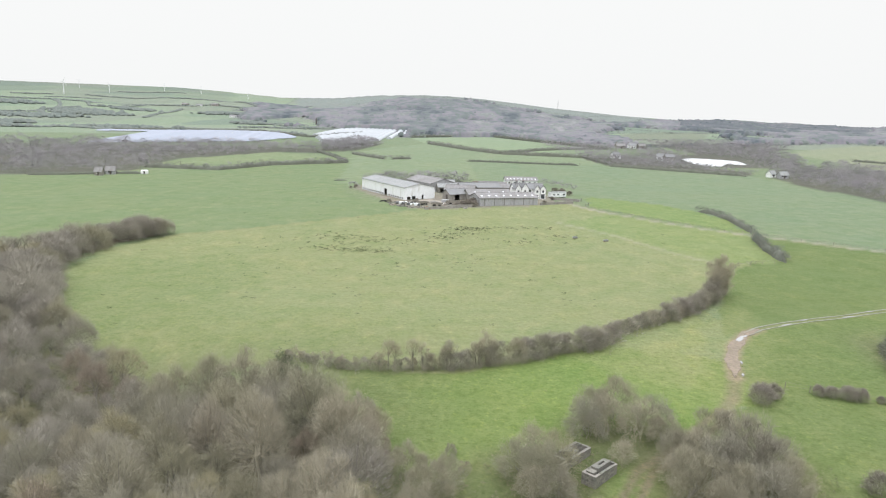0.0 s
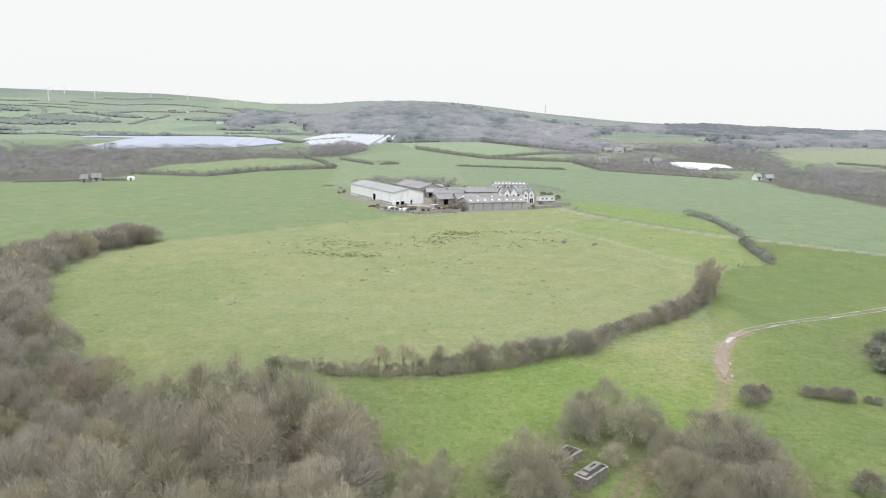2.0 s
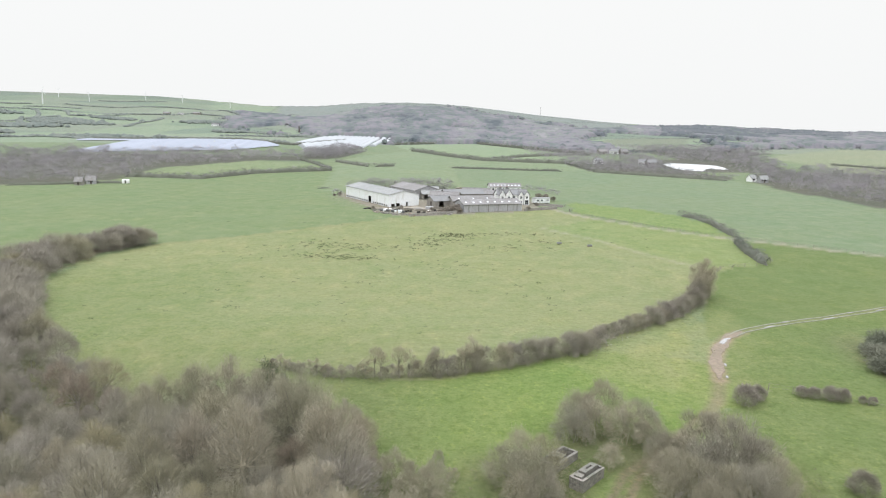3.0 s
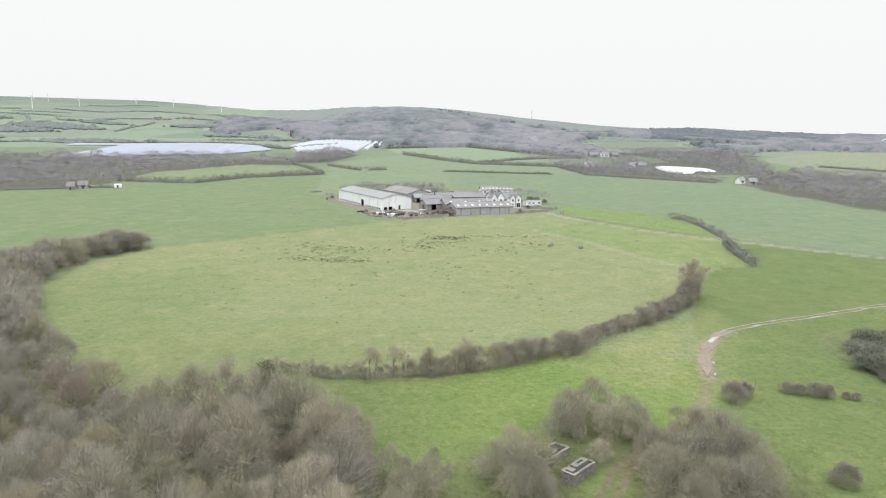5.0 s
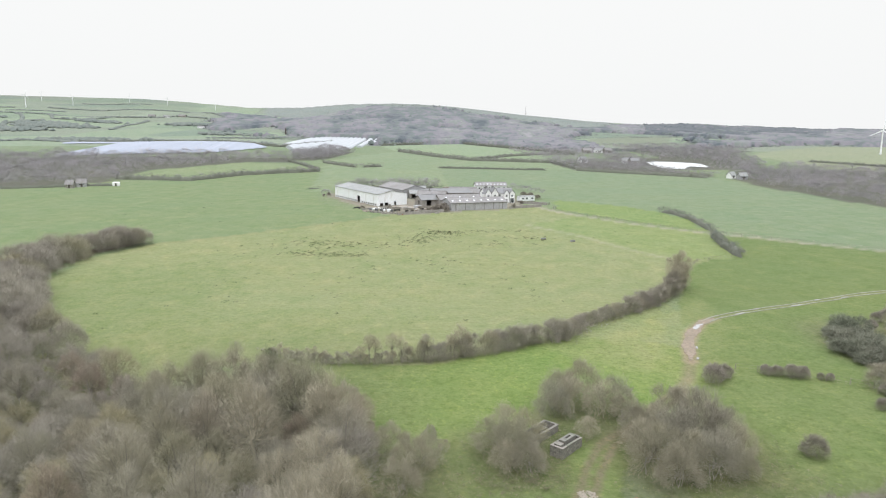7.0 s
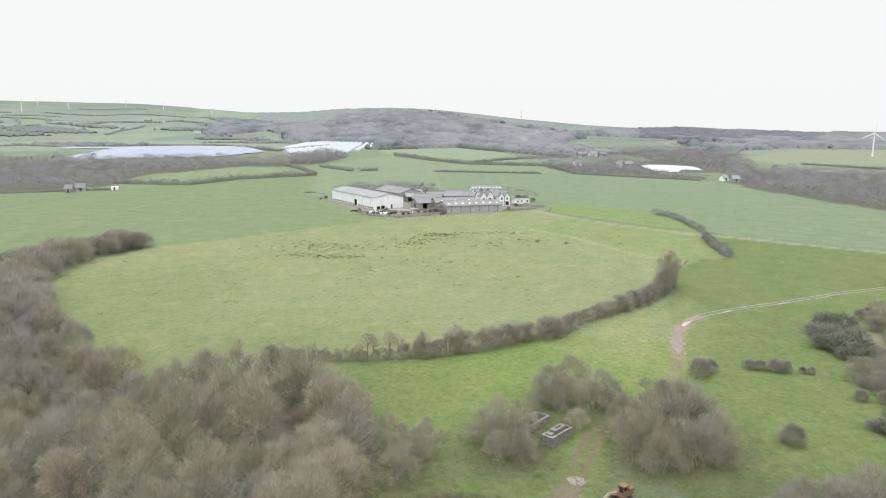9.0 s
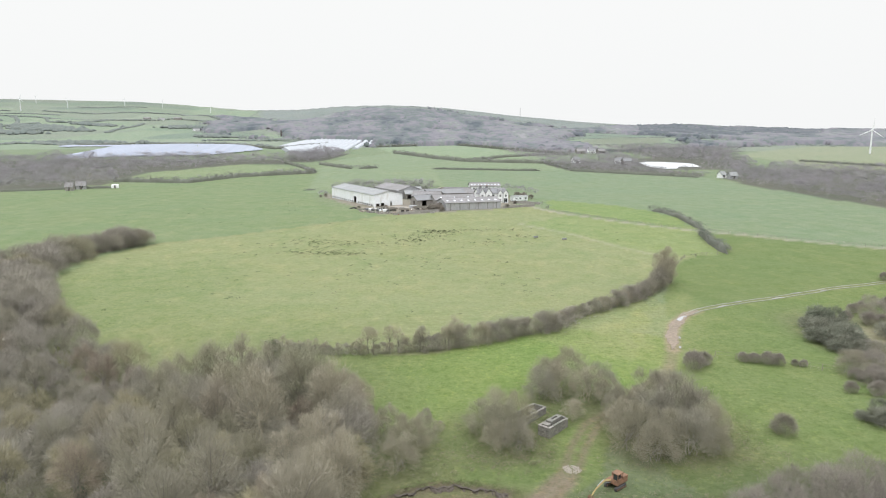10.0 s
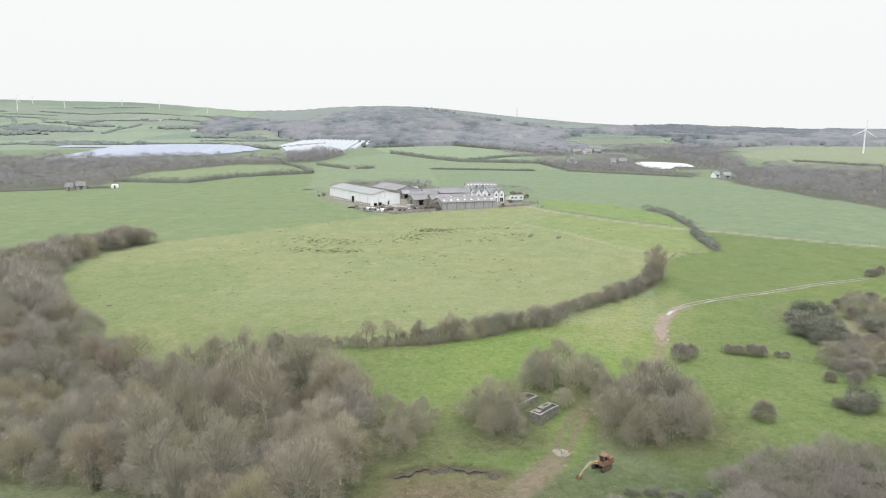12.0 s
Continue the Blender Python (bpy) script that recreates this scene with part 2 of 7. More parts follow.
def land(x, y):
    x, y = np.asarray(x, float), np.asarray(y, float)
    r = np.hypot(x, y) + 1e-6
    az = np.degrees(np.arctan2(x, y))
    z = np.interp(r, BASE_R, BASE_H)
    top, rs, rf = np.interp(az, SKY_AZ, SKY_H), np.interp(az, SKY_AZ, SKY_R), np.interp(az, SKY_AZ, FOOT_R)
    u = np.clip((r - rf) / (rs - rf), 0, 1)
    foot = np.interp(rf, BASE_R, BASE_H)
    up = u ** 1.15
    z = np.where(r > rf, foot + (top - foot) * up, z)
    z = z + rolling(x, y, 130, 2) * 6.5 * np.sin(np.pi * u) ** 1.2 * np.clip((top - 40) / 60, 0.15, 1)
    z = np.where(r > rs, top - np.minimum((r - rs) * 0.05, 60), z)
    near = np.clip(1 - r / 900, 0, 1)
    z = z + rolling(x, y, 38, 1) * 0.22 * near
    z = z + 1.9 * bump(x, y, 10, 305, 95, 60)                    # the farm's rise
    z = z - 6.0 * bump(x, y, -52, 84, 24, 26)                    # the wooded gully
    k = np.clip(1.6 * bump(x, y, 238, 622, 48, 90), 0, 1)
    z = z * (1 - k) + 8.4 * k                                       # the lake's basin
    bank = 0.5 + 0.5 * np.tanh(((61.1 + 0.3 * np.sin(x / 1.9)) - 0.035 * (x - 4) ** 2 - y) / 0.4)
    z = z - 0.4 * bank * np.exp(-((x - 4) / 8.0) ** 6) * (0.5 + 0.5 * np.tanh((y - 44) / 5.0))   # the worn bank of a hollow
    return z


def patchy(x, y, size, seed):
    """Chance patches of about that size, from -1 to 1."""
    table = np.random.default_rng(seed).uniform(-1, 1, (64, 64))
    total = 0
    for k, w in ((1, 0.6), (2.3, 0.3), (5.1, 0.2)):
        u, v = np.asarray(x) * k / size + 7.7 * k, np.asarray(y) * k / size + 3.1 * k
        i, j = np.floor(u).astype(int), np.floor(v).astype(int)
        p, q = u - i, v - j
        p, q = p * p * (3 - 2 * p), q * q * (3 - 2 * q)
        total = total + w * ((table[i % 64, j % 64] * (1 - p) + table[(i + 1) % 64, j % 64] * p) * (1 - q) + (table[i % 64, (j + 1) % 64] * (1 - p) + table[(i + 1) % 64, (j + 1) % 64] * p) * q)
    return total


# ---- helpers for building ----
def mesh_of(name, verts, faces, mats=(), smooth=False):
    """A mesh from arrays of corners and of faces with equal side counts."""
    verts, faces = np.asarray(verts, np.float32), np.asarray(faces, np.int32)
    me = bpy.data.meshes.new(name)
    n, k = faces.shape
    me.vertices.add(len(verts))
    me.vertices.foreach_set("co", verts.ravel())
    me.loops.add(n * k)
    me.loops.foreach_set("vertex_index", faces.ravel())
    me.polygons.add(n)
    me.polygons.foreach_set("loop_start", np.arange(0, n * k, k, dtype=np.int32))
    if smooth:
        me.polygons.foreach_set("use_smooth", np.ones(n, bool))
    me.update(calc_edges=True)
    for m in mats:
        me.materials.append(m)
    return me


def part(name, bm, material, parent=None, label="", at=None):
    """Links a bmesh (or a ready mesh) as one mesh object under a thing or a part."""
    if isinstance(bm, bmesh.types.BMesh):
        me = bpy.data.meshes.new(name)
        bmesh.ops.recalc_face_normals(bm, faces=bm.faces)
        bm.to_mesh(me)
        bm.free()
        me.materials.append(material)
    else:
        me = bm
        if material and not me.materials:
            me.materials.append(material)
    ob = new(name, me)
    ob.parent = parent
    if at is not None:
        ob.matrix_basis = at
    if label:
        tagged(ob, label)
    return ob


def thing(name, m, label, category, group="", kind=""):
    ob = new(name)
    ob.empty_display_size = 0.3
    ob.matrix_basis = m
    return tagged(ob, label, category, group, kind)


def high(x, y):
    return float(land(x, y))


def inside(x, y, poly):
    """Which points lie within a closed outline."""
    x, y = np.asarray(x, float), np.asarray(y, float)
    hit = np.zeros(x.shape, bool)
    for (x0, y0), (x1, y1) in zip(poly, poly[1:] + poly[:1]):
        if y0 != y1:
            hit ^= ((y0 > y) != (y1 > y)) & (x < (x1 - x0) * (y - y0) / (y1 - y0) + x0)
    return hit


def along(line, step):
    """Points every step metres along a line, with the heading."""
    out = []
    for (x0, y0), (x1, y1) in zip(line, line[1:]):
        d = math.hypot(x1 - x0, y1 - y0)
        n = max(1, round(d / step))
        out += [(x0 + (x1 - x0) * i / n, y0 + (y1 - y0) * i / n, math.atan2(y1 - y0, x1 - x0)) for i in range(n)]
    return out + [(*line[-1], out[-1][2])]


def off_line(x, y, line):
    """Distance of points from a line."""
    best = np.full(np.shape(x), 1e9)
    for (x0, y0), (x1, y1) in zip(line, line[1:]):
        dx, dy = x1 - x0, y1 - y0
        s = np.clip(((x - x0) * dx + (y - y0) * dy) / (dx * dx + dy * dy), 0, 1)
        best = np.minimum(best, np.hypot(x - x0 - s * dx, y - y0 - s * dy))
    return best


# ---- plan: lines of hedges, lanes and woods ----
HEDGE_FRONT = [(-27, 112), (-13.5, 106.5), (-4, 106.8), (3.4, 107.3), (13.5, 111.5), (22, 116.5), (28.4, 119)]
HEDGE_UP = [(28.4, 119), (33.8, 127), (43.7, 135.6), (53, 143.5), (63.4, 156)]
HEDGE_THIN = [(66, 163), (72, 174), (85, 194.5), (95, 198.5)]
HEDGE_BEND = [(109, 294.7), (113.2, 287.8), (114.6, 274.3), (111.8, 247)]
HEDGE_LOW = [(108.2, 237.6), (102.7, 214.5), (100.8, 199)]
LANE = [(53.8, 312.5), (61, 294), (68.8, 281), (84.3, 264.5), (105.7, 245), (122, 232), (160, 202), (260, 122)]
LANE_WALL = [(63, 352), (85, 333), (99.4, 316), (104, 298)]
TRACK = [(41, 93), (44.5, 98.5), (47.8, 106.2), (50.7, 114.5), (54.4, 122.6), (59.4, 130), (64, 134), (72, 138.8), (88, 145.3), (106, 153.1), (126, 158.6), (230, 192)]
TRACK_NEAR = [(6, 48), (14.8, 58), (17.6, 61.9), (19.4, 65), (21.3, 70), (25, 76.7), (29, 80), (35, 86.3), (41, 93)]
FENCE = [(53.8, 102), (63.2, 97.7), (72, 93)]
FIELD_TRACK = [(43.7, 257), (59, 237), (72, 208.4), (79.4, 197)]
FIELD_DIV = [(-87, 221.8), (-67, 234), (-49, 248), (-24.4, 267), (-10, 280)]
COW_FIELD = [(-87, 221), *FIELD_DIV[1:], (14, 290), (40, 297), *LANE[:5], (101, 199), *HEDGE_THIN[::-1], *HEDGE_UP[::-1], *HEDGE_FRONT[::-1], (-50, 103), (-75, 124), (-91, 150), (-95, 168), (-98, 191), (-96.5, 208)]
FRONT_FIELD = [(-30, 108), *HEDGE_FRONT, (31, 122), (52, 112), (46, 96), (38, 88), (20, 60), (0, 50), (-30, 60)]
ROUGH_PATCH = [(28, 119), (44, 135), (63, 156), (60, 131), (50, 116), (46, 101), (36, 104)]
RIGHT_NEAR = [(46, 97), *TRACK[2:11], (230, 192), (230, 20), (40, 20), (30, 70)]
RIGHT_MID = [(55, 128), (66, 160), *HEDGE_THIN, (101, 199), (109, 240), *LANE[5:], (300, 100), (230, 192), *TRACK[10:6:-1]]
PADDOCK = [(44, 257), (59, 237), (72, 208), (79, 197), (101, 199), (108, 240), (84, 264), (68.8, 281)]
PADDOCK_FAR = [(63, 300), (85, 270), (110, 246), (114, 275), (109, 295), (97, 316), (70, 338)]
LEFT_FIELD = [*FIELD_DIV, (-45, 320), (-55, 380), (-70, 520), (-123, 487), (-145, 442), (-190, 425), (-230, 379), (-300, 330), (-160, 190)]
RIGHT_FAR = [(70, 340), (109, 295), (110, 243), (160, 202), (300, 100), (240, 290), (218, 410), (210, 480), (127, 537), (20, 556), (20, 420)]
CLEARING = [(222, 985), (283, 1090), (387, 1206), (468, 1244), (372, 1000), (318, 869), (262, 800), (270, 940)]
FAR_MID = [(-60, 380), (20, 420), (20, 556), (127, 540), (131, 556), (124, 619), (52, 641), (-20, 775), (-60, 700), (-80, 610), (-72, 520)]
FAR_STRIP = [(-20, 775), (52, 641), (124, 619), (180, 700), (120, 860), (63, 980), (-46, 905)]
LEFT_STRIP = [(-195, 446), (-145, 442), (-123, 488), (-73, 523), (-97, 577), (-150, 600), (-200, 560)]
LAKE = [(225, 664), (241, 686), (260, 700), (270, 670), (274, 655), (263, 612), (254, 582), (246, 588), (240, 592), (221, 555), (214, 555), (208, 572), (214, 611)]
VILLAGE = [(127, 545), (170, 512), (210, 482), (225, 500), (205, 545), (195, 560), (190, 640), (140, 650), (118, 640)]
BASIN = [(195, 540), (290, 540), (300, 720), (200, 720)]
BANK = [(x, 61.1 + 0.3 * math.sin(x / 1.9) - 0.035 * (x - 4) ** 2) for x in (-3, -1.5, 0, 1.5, 3, 4.5, 6, 7.5, 9, 10.5)]
TURBINE_HILL = [(328, 530), (342, 620), (352, 715), (408, 786), (540, 912), (800, 900), (720, 560), (420, 480)]
SOLAR_A = [(-365, 889), (-298, 938), (-222, 934), (-174, 820), (-203, 722), (-285, 660), (-322, 622), (-341, 735)]
SOLAR_B = [(-172, 915), (-182, 1120), (-150, 1155), (-56, 1078), (-58, 937), (-77, 813), (-132, 755)]
SOLAR_STRIP = [(-420, 838), (-350, 874), (-345, 892), (-420, 862)]
YARD = [(-48, 372), (-46, 352), (-22, 296), (-16, 286), (-4, 281), (14, 289), (40, 297), (50, 311), (51, 340), (50, 385), (20, 395), (-30, 380)]

WOOD_MAIN = [(-7, 57), (-5, 64), (-9, 71), (-13, 79), (-19, 87), (-24, 92), (-29, 94), (-35, 95), (-40, 95), (-47, 101), (-57, 108), (-66, 117), (-76, 128), (-90, 118), (-78, 92), (-66, 72), (-55, 64), (-44, 63), (-36, 60), (-30, 54), (-22, 48), (-14, 44), (-9, 48)]
WOOD_ARM = [(-92, 221), (-99, 207), (-101, 191), (-97, 168), (-87, 148), (-76, 130), (-90, 116), (-112, 130), (-122, 160), (-117, 185), (-107, 208), (-98, 223)]
WOOD_LEFT = [(-330, 330), (-232, 384), (-212, 402), (-190, 428), (-200, 470), (-195, 520), (-150, 600), (-110, 610), (-120, 660), (-190, 665), (-280, 640), (-400, 590), (-480, 450)]
WOOD_MIDDLE = [(-114, 625), (-98, 628), (-82, 648), (-74, 700), (-68, 755), (-98, 765), (-120, 700)]
WOOD_RIGHT = [(222, 470), (216, 415), (222, 350), (226, 292), (330, 210), (470, 380), (430, 485), (350, 522), (300, 545), (268, 545), (240, 510)]
WOOD_LAKE = [(268, 570), (300, 575), (322, 640), (345, 740), (400, 800), (330, 900), (240, 860), (262, 712), (284, 690), (285, 640)]
# field tones; the farther ones hold some of the haze's blue
GREENS = [
    (LEFT_FIELD, (0.150, 0.186, 0.099)), (FAR_MID, (0.170, 0.205, 0.124)), (RIGHT_FAR, (0.156, 0.193, 0.119)), (FAR_STRIP, (0.190, 0.230, 0.140)),
    (LEFT_STRIP, (0.172, 0.205, 0.115)), (COW_FIELD, (0.196, 0.212, 0.112)), (PADDOCK, (0.175, 0.208, 0.095)), (PADDOCK_FAR, (0.158, 0.202, 0.085)),
    (RIGHT_MID, (0.123, 0.156, 0.065)), (RIGHT_NEAR, (0.127, 0.160, 0.064)), (FRONT_FIELD, (0.143, 0.190, 0.064)), (ROUGH_PATCH, (0.205, 0.220, 0.105)),
    (TURBINE_HILL, (0.200, 0.215, 0.135)), (CLEARING, (0.165, 0.182, 0.126)),
]
FIELD_RNG = np.random.default_rng(11)
CELLS = np.stack([FIELD_RNG.uniform(-3600, 3000, 420), FIELD_RNG.uniform(900, 3600, 420)], 1)
# hill fields, paled and blued: aerial haze put into their colour
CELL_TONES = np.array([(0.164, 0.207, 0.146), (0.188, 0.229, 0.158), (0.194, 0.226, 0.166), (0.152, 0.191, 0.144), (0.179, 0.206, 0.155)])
CELL_PICK = FIELD_RNG.integers(0, 5, 420)


def nearest_cells(x, y):
    """The field of the far patchwork in which points lie, and how far they are from its edge."""
    d = np.empty((len(CELLS), x.size), np.float32)
    for i, (cx, cy) in enumerate(CELLS):
        d[i] = np.hypot((x - cx) * 0.75, y - cy)
    first = d.argmin(0)
    a = d[first, np.arange(x.size)]
    d[first, np.arange(x.size)] = 1e9
    return first, d.min(0) - a


def wood_cover(x, y):
    """How thickly woods cover the far hills: above zero is wood."""
    r, az = np.hypot(x, y), np.degrees(np.arctan2(x, y))
    rs, rf = np.interp(az, SKY_AZ, SKY_R), np.interp(az, SKY_AZ, FOOT_R)
    u = (r - rf) / (rs - rf)
    lo = np.interp(az, (-17, -15, -11, -7, -5, 16, 19, 34), (0.35, 0.12, 0.10, 0.0, -0.05, -0.3, -0.3, -0.3))
    hi = np.interp(az, (-17, -15, -11, -7, -3, 2, 7, 10, 14, 18, 24, 34), (0.3, 0.45, 0.55, 0.68, 0.86, 0.86, 0.70, 0.6, 0.62, 0.86, 0.88, 0.84))
    body = np.minimum(u - lo, hi - u) * 4
    n = rolling(x, y, 75, 3) * 0.22 + rolling(x, y, 26, 5) * 0.12
    clear = bump(az, u, 17.6, 0.19, 3.4, 0.22) * 2.4 + bump(az, u, 28, 0.02, 5, 0.12) * 1.2 + bump(az, u, 24.6, 0.26, 1.7, 0.07) * 1.3 + bump(az, u, 14.5, 0.42, 1.8, 0.07) * 0.8 + bump(az, u, -12.4, 0.14, 1.6, 0.05) * 1.4
    return np.where((az > -17) & (az < 38), np.minimum(body, 0.45) + n - clear, -1)


def ground_tones(x, y):
    col = np.empty((x.size, 3), np.float32)
    col[:] = (0.162, 0.197, 0.115)
    r = np.hypot(x, y)
    far = r > 900
    first, edge = nearest_cells(x[far], y[far])
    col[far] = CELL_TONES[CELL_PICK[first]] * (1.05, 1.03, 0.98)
    w = wood_cover(x, y)
    col[(w > 0) & (r > 800)] = (0.18, 0.17, 0.17)
    az = np.degrees(np.arctan2(x, y))
    rs = np.interp(az, SKY_AZ, SKY_R)
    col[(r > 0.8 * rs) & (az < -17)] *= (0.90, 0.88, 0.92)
    moor = (r > 0.8 * rs) & (az > -12) & (az < 16)
    col[moor & (w <= 0)] = (0.185, 0.203, 0.172)
    wx, wy = x + 1.1 * rolling(x, y, 5, 3), y + 1.1 * rolling(x, y, 6, 8)        # field edges wander a little
    for poly, tone in GREENS:
        if poly is ROUGH_PATCH:                            # lank grass thins out by degrees
            k = sum(inside(wx + 7 * math.cos(a), wy + 7 * math.sin(a), poly) for a in range(7)) / 7
        else:
            k = inside(wx, wy, poly).astype(float)
        col[:] = col * (1 - k[:, None]) + np.array(tone, np.float32) * 1.06 * k[:, None]
    # worn strips
    def strip(line, width, tone, soft=1.0):
        k = np.clip((width + soft - off_line(x, y, line)) / soft, 0, 1)[:, None] * 0.85
        col[:] = col * (1 - k) + np.array(tone, np.float32) * k
    for poly in (WOOD_MAIN, WOOD_ARM):
        col[inside(x, y, poly)] = (0.14, 0.125, 0.095)
    for poly in (WOOD_LEFT, WOOD_MIDDLE, WOOD_RIGHT, WOOD_LAKE, BASIN, VILLAGE):
        col[inside(x, y, poly)] = (0.112, 0.112, 0.088)
    k = inside(x, y, YARD)
    col[k] = (0.22, 0.20, 0.165)
    strip(LANE, 1.1, (0.27, 0.25, 0.20))
    strip(TRACK[:3], 0.5, (0.21, 0.185, 0.125), 1.2)
    strip(TRACK[2:7], 0.9, (0.27, 0.215, 0.165), 0.9)
    strip(TRACK[6:], 0.3, (0.19, 0.195, 0.11), 1.2)
    strip(FIELD_TRACK, 0.7, (0.26, 0.255, 0.17), 1.2)
    strip(FIELD_DIV, 0.6, (0.22, 0.22, 0.12), 1.5)
    for cx, cy, sx, sy, tone, q in ((20, 44, 80, 19, (0.088, 0.100, 0.052), 0.9), (12, 73, 8, 9, (0.115, 0.112, 0.065), 0.8), (24, 83, 8, 7, (0.11, 0.105, 0.065), 0.7), (34, 73, 11, 10, (0.11, 0.105, 0.06), 0.85),
                                (-1, 68, 6, 9, (0.12, 0.12, 0.07), 0.7), (4, 54.5, 8.5, 5.5, (0.155, 0.120, 0.085), 0.95), (90, 108, 12, 22, (0.15, 0.135, 0.09), 0.9), (89, 115, 4, 12, (0.25, 0.225, 0.155), 0.9), (-45, 85, 45, 35, (0.12, 0.12, 0.07), 0.75), (-72, 150, 26, 42, (0.160, 0.192, 0.088), 0.7), (-35, 125, 30, 16, (0.170, 0.197, 0.092), 0.6)):
        k = (q * np.exp(-((x - cx) / sx) ** 4 - ((y - cy) / sy) ** 4))[:, None]      # dead grass and litter, bare earth
        col[:] = col * (1 - k) + np.array(tone, np.float32) * k
    strip(TRACK_NEAR[:3], 1.2, (0.195, 0.16, 0.125), 1.0)
    strip([(x - 0.8, y + 0.3) for x, y in TRACK_NEAR], 0.25, (0.165, 0.135, 0.095), 0.6)
    strip([(x + 0.8, y - 0.3) for x, y in TRACK_NEAR], 0.25, (0.165, 0.135, 0.095), 0.6)
    # haze painted into the ground colour, bluer with distance
    haze_tint = np.clip((r - 200) / 700, 0, 1)[:, None]
    col *= 1 + haze_tint * np.array((0.02, 0.02, 0.19), np.float32)
    strip(BANK, 0.35, (0.115, 0.095, 0.07), 0.9)
    return col


def spaced(lo, hi, step, rate, origin=0.0):
    """Grid lines, fine round the origin and wider with distance."""
    up, down = [origin], [origin]
    while up[-1] < hi:
        up.append(up[-1] + max(step, rate * abs(up[-1] - origin)))
    while down[-1] > lo:
        down.append(down[-1] - max(step, rate * abs(down[-1] - origin)))
    return np.array(down[:0:-1] + up)


def build_ground():
    xs, ys = spaced(-4600, 4600, 0.85, 0.025, 22), spaced(-2500, 4700, 0.8, 0.024, 72)
    gx, gy = np.meshgrid(xs, ys)
    x, y = gx.ravel(), gy.ravel()
    z = land(x, y)
    nx, ny = len(xs), len(ys)
    i = (np.arange(ny - 1)[:, None] * nx + np.arange(nx - 1)[None]).ravel()
    me = mesh_of("ground", np.stack([x, y, z], 1), np.stack([i, i + 1, i + nx + 1, i + nx], 1), smooth=True)
    att = me.color_attributes.new("field", "FLOAT_COLOR", "POINT")
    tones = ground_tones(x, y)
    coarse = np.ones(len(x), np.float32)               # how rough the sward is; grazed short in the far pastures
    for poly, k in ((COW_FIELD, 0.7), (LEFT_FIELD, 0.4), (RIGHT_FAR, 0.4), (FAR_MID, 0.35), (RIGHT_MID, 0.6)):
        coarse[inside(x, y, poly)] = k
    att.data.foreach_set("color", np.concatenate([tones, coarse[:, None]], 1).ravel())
    m, t, b = nodes_of("pasture")
    a = t.nodes.new("ShaderNodeAttribute")
    a.attribute_name = "field"
    c = mixed(t, grain(t, 0.03, 0.35, 0.7), a.outputs["Color"], mixed(t, 1.0, a.outputs["Color"], (1.10, 1.03, 1.02), "MULTIPLY"))
    c2 = mixed(t, grain(t, 0.16, 0.42, 0.72, 5), c, mixed(t, 1.0, c, (0.82, 0.90, 0.78), "MULTIPLY"))
    c4 = mixed(t, grain(t, 0.22, 0.52, 0.74, 6, (1, 0.6, 1)), c2, mixed(t, 1.0, c2, (1.22, 1.12, 1.15), "MULTIPLY"))
    c3 = mixed(t, grain(t, 0.8, 0.46, 0.70, 6), c4, mixed(t, 1.0, c4, (0.73, 0.78, 0.67), "MULTIPLY"))
    c5 = mixed(t, grain(t, 2.4, 0.5, 0.7, 5), c3, mixed(t, 1.0, c3, (0.74, 0.79, 0.70), "MULTIPLY"))
    c5 = mixed(t, grain(t, 1.3, 0.55, 0.68, 5, (1, 0.7, 1)), c5, mixed(t, 1.0, c5, (1.26, 1.21, 1.12), "MULTIPLY"))
    t.links.new(mixed(t, a.outputs["Alpha"], mixed(t, 1.0, c4, (0.93, 0.94, 0.92), "MULTIPLY"), c5), b.inputs["Base Color"])
    b.inputs["Roughness"].default_value = 0.95
    b.inputs["Specular IOR Level"].default_value = 0.1
    bumpy(t, b, grain(t, 1.1, 0.2, 0.8, 6), 0.9, 0.3)
    me.materials.append(m)
    return tagged(new("ground", me), "rolling green pasture with worn tracks and far hills", "ground", kind="structure")


build_ground()


# ---- bare trees and bushes ----
class Soup:
    """Gathers triangles for one mesh."""

    def __init__(self):
        self.v, self.f = [], []

    def limb(self, a, b, ra, rb, n=4):
        a, b = np.asarray(a, float), np.asarray(b, float)
        d = (b - a) / (np.linalg.norm(b - a) + 1e-9)
        s = np.cross(d, (0.31, 0.87, 0.38))
        s /= np.linalg.norm(s) + 1e-9
        w = np.cross(d, s)
        k = len(self.v)
        for q, r in ((a, ra), (b, rb)):
            for i in range(n):
                c = 2 * math.pi * i / n
                self.v.append(q + r * (math.cos(c) * s + math.sin(c) * w))
        for i in range(n):
            j = (i + 1) % n
            self.f += [(k + i, k + j, k + n + j), (k + i, k + n + j, k + n + i)]

    def sliver(self, a, d, length, width, rng):
        s = np.cross(d, rng.normal(size=3))
        s *= width / (np.linalg.norm(s) + 1e-9)
        k = len(self.v)
        self.v += [a - s * 0.5, a + s * 0.5, a + d * length]
        self.f.append((k, k + 1, k + 2))

    def leaf(self, a, size, rng):
        s, w = rng.normal(size=3), rng.normal(size=3)
        s *= size / np.linalg.norm(s)
        w *= size / np.linalg.norm(w)
        k = len(self.v)
        self.v += [a - s * 0.6, a + w * 0.5, a + s * 0.6, a - w * 0.5]
        self.f += [(k, k + 1, k + 2), (k, k + 2, k + 3)]

    def mesh(self, name, mats=()):
        return mesh_of(name, self.v, self.f, mats)


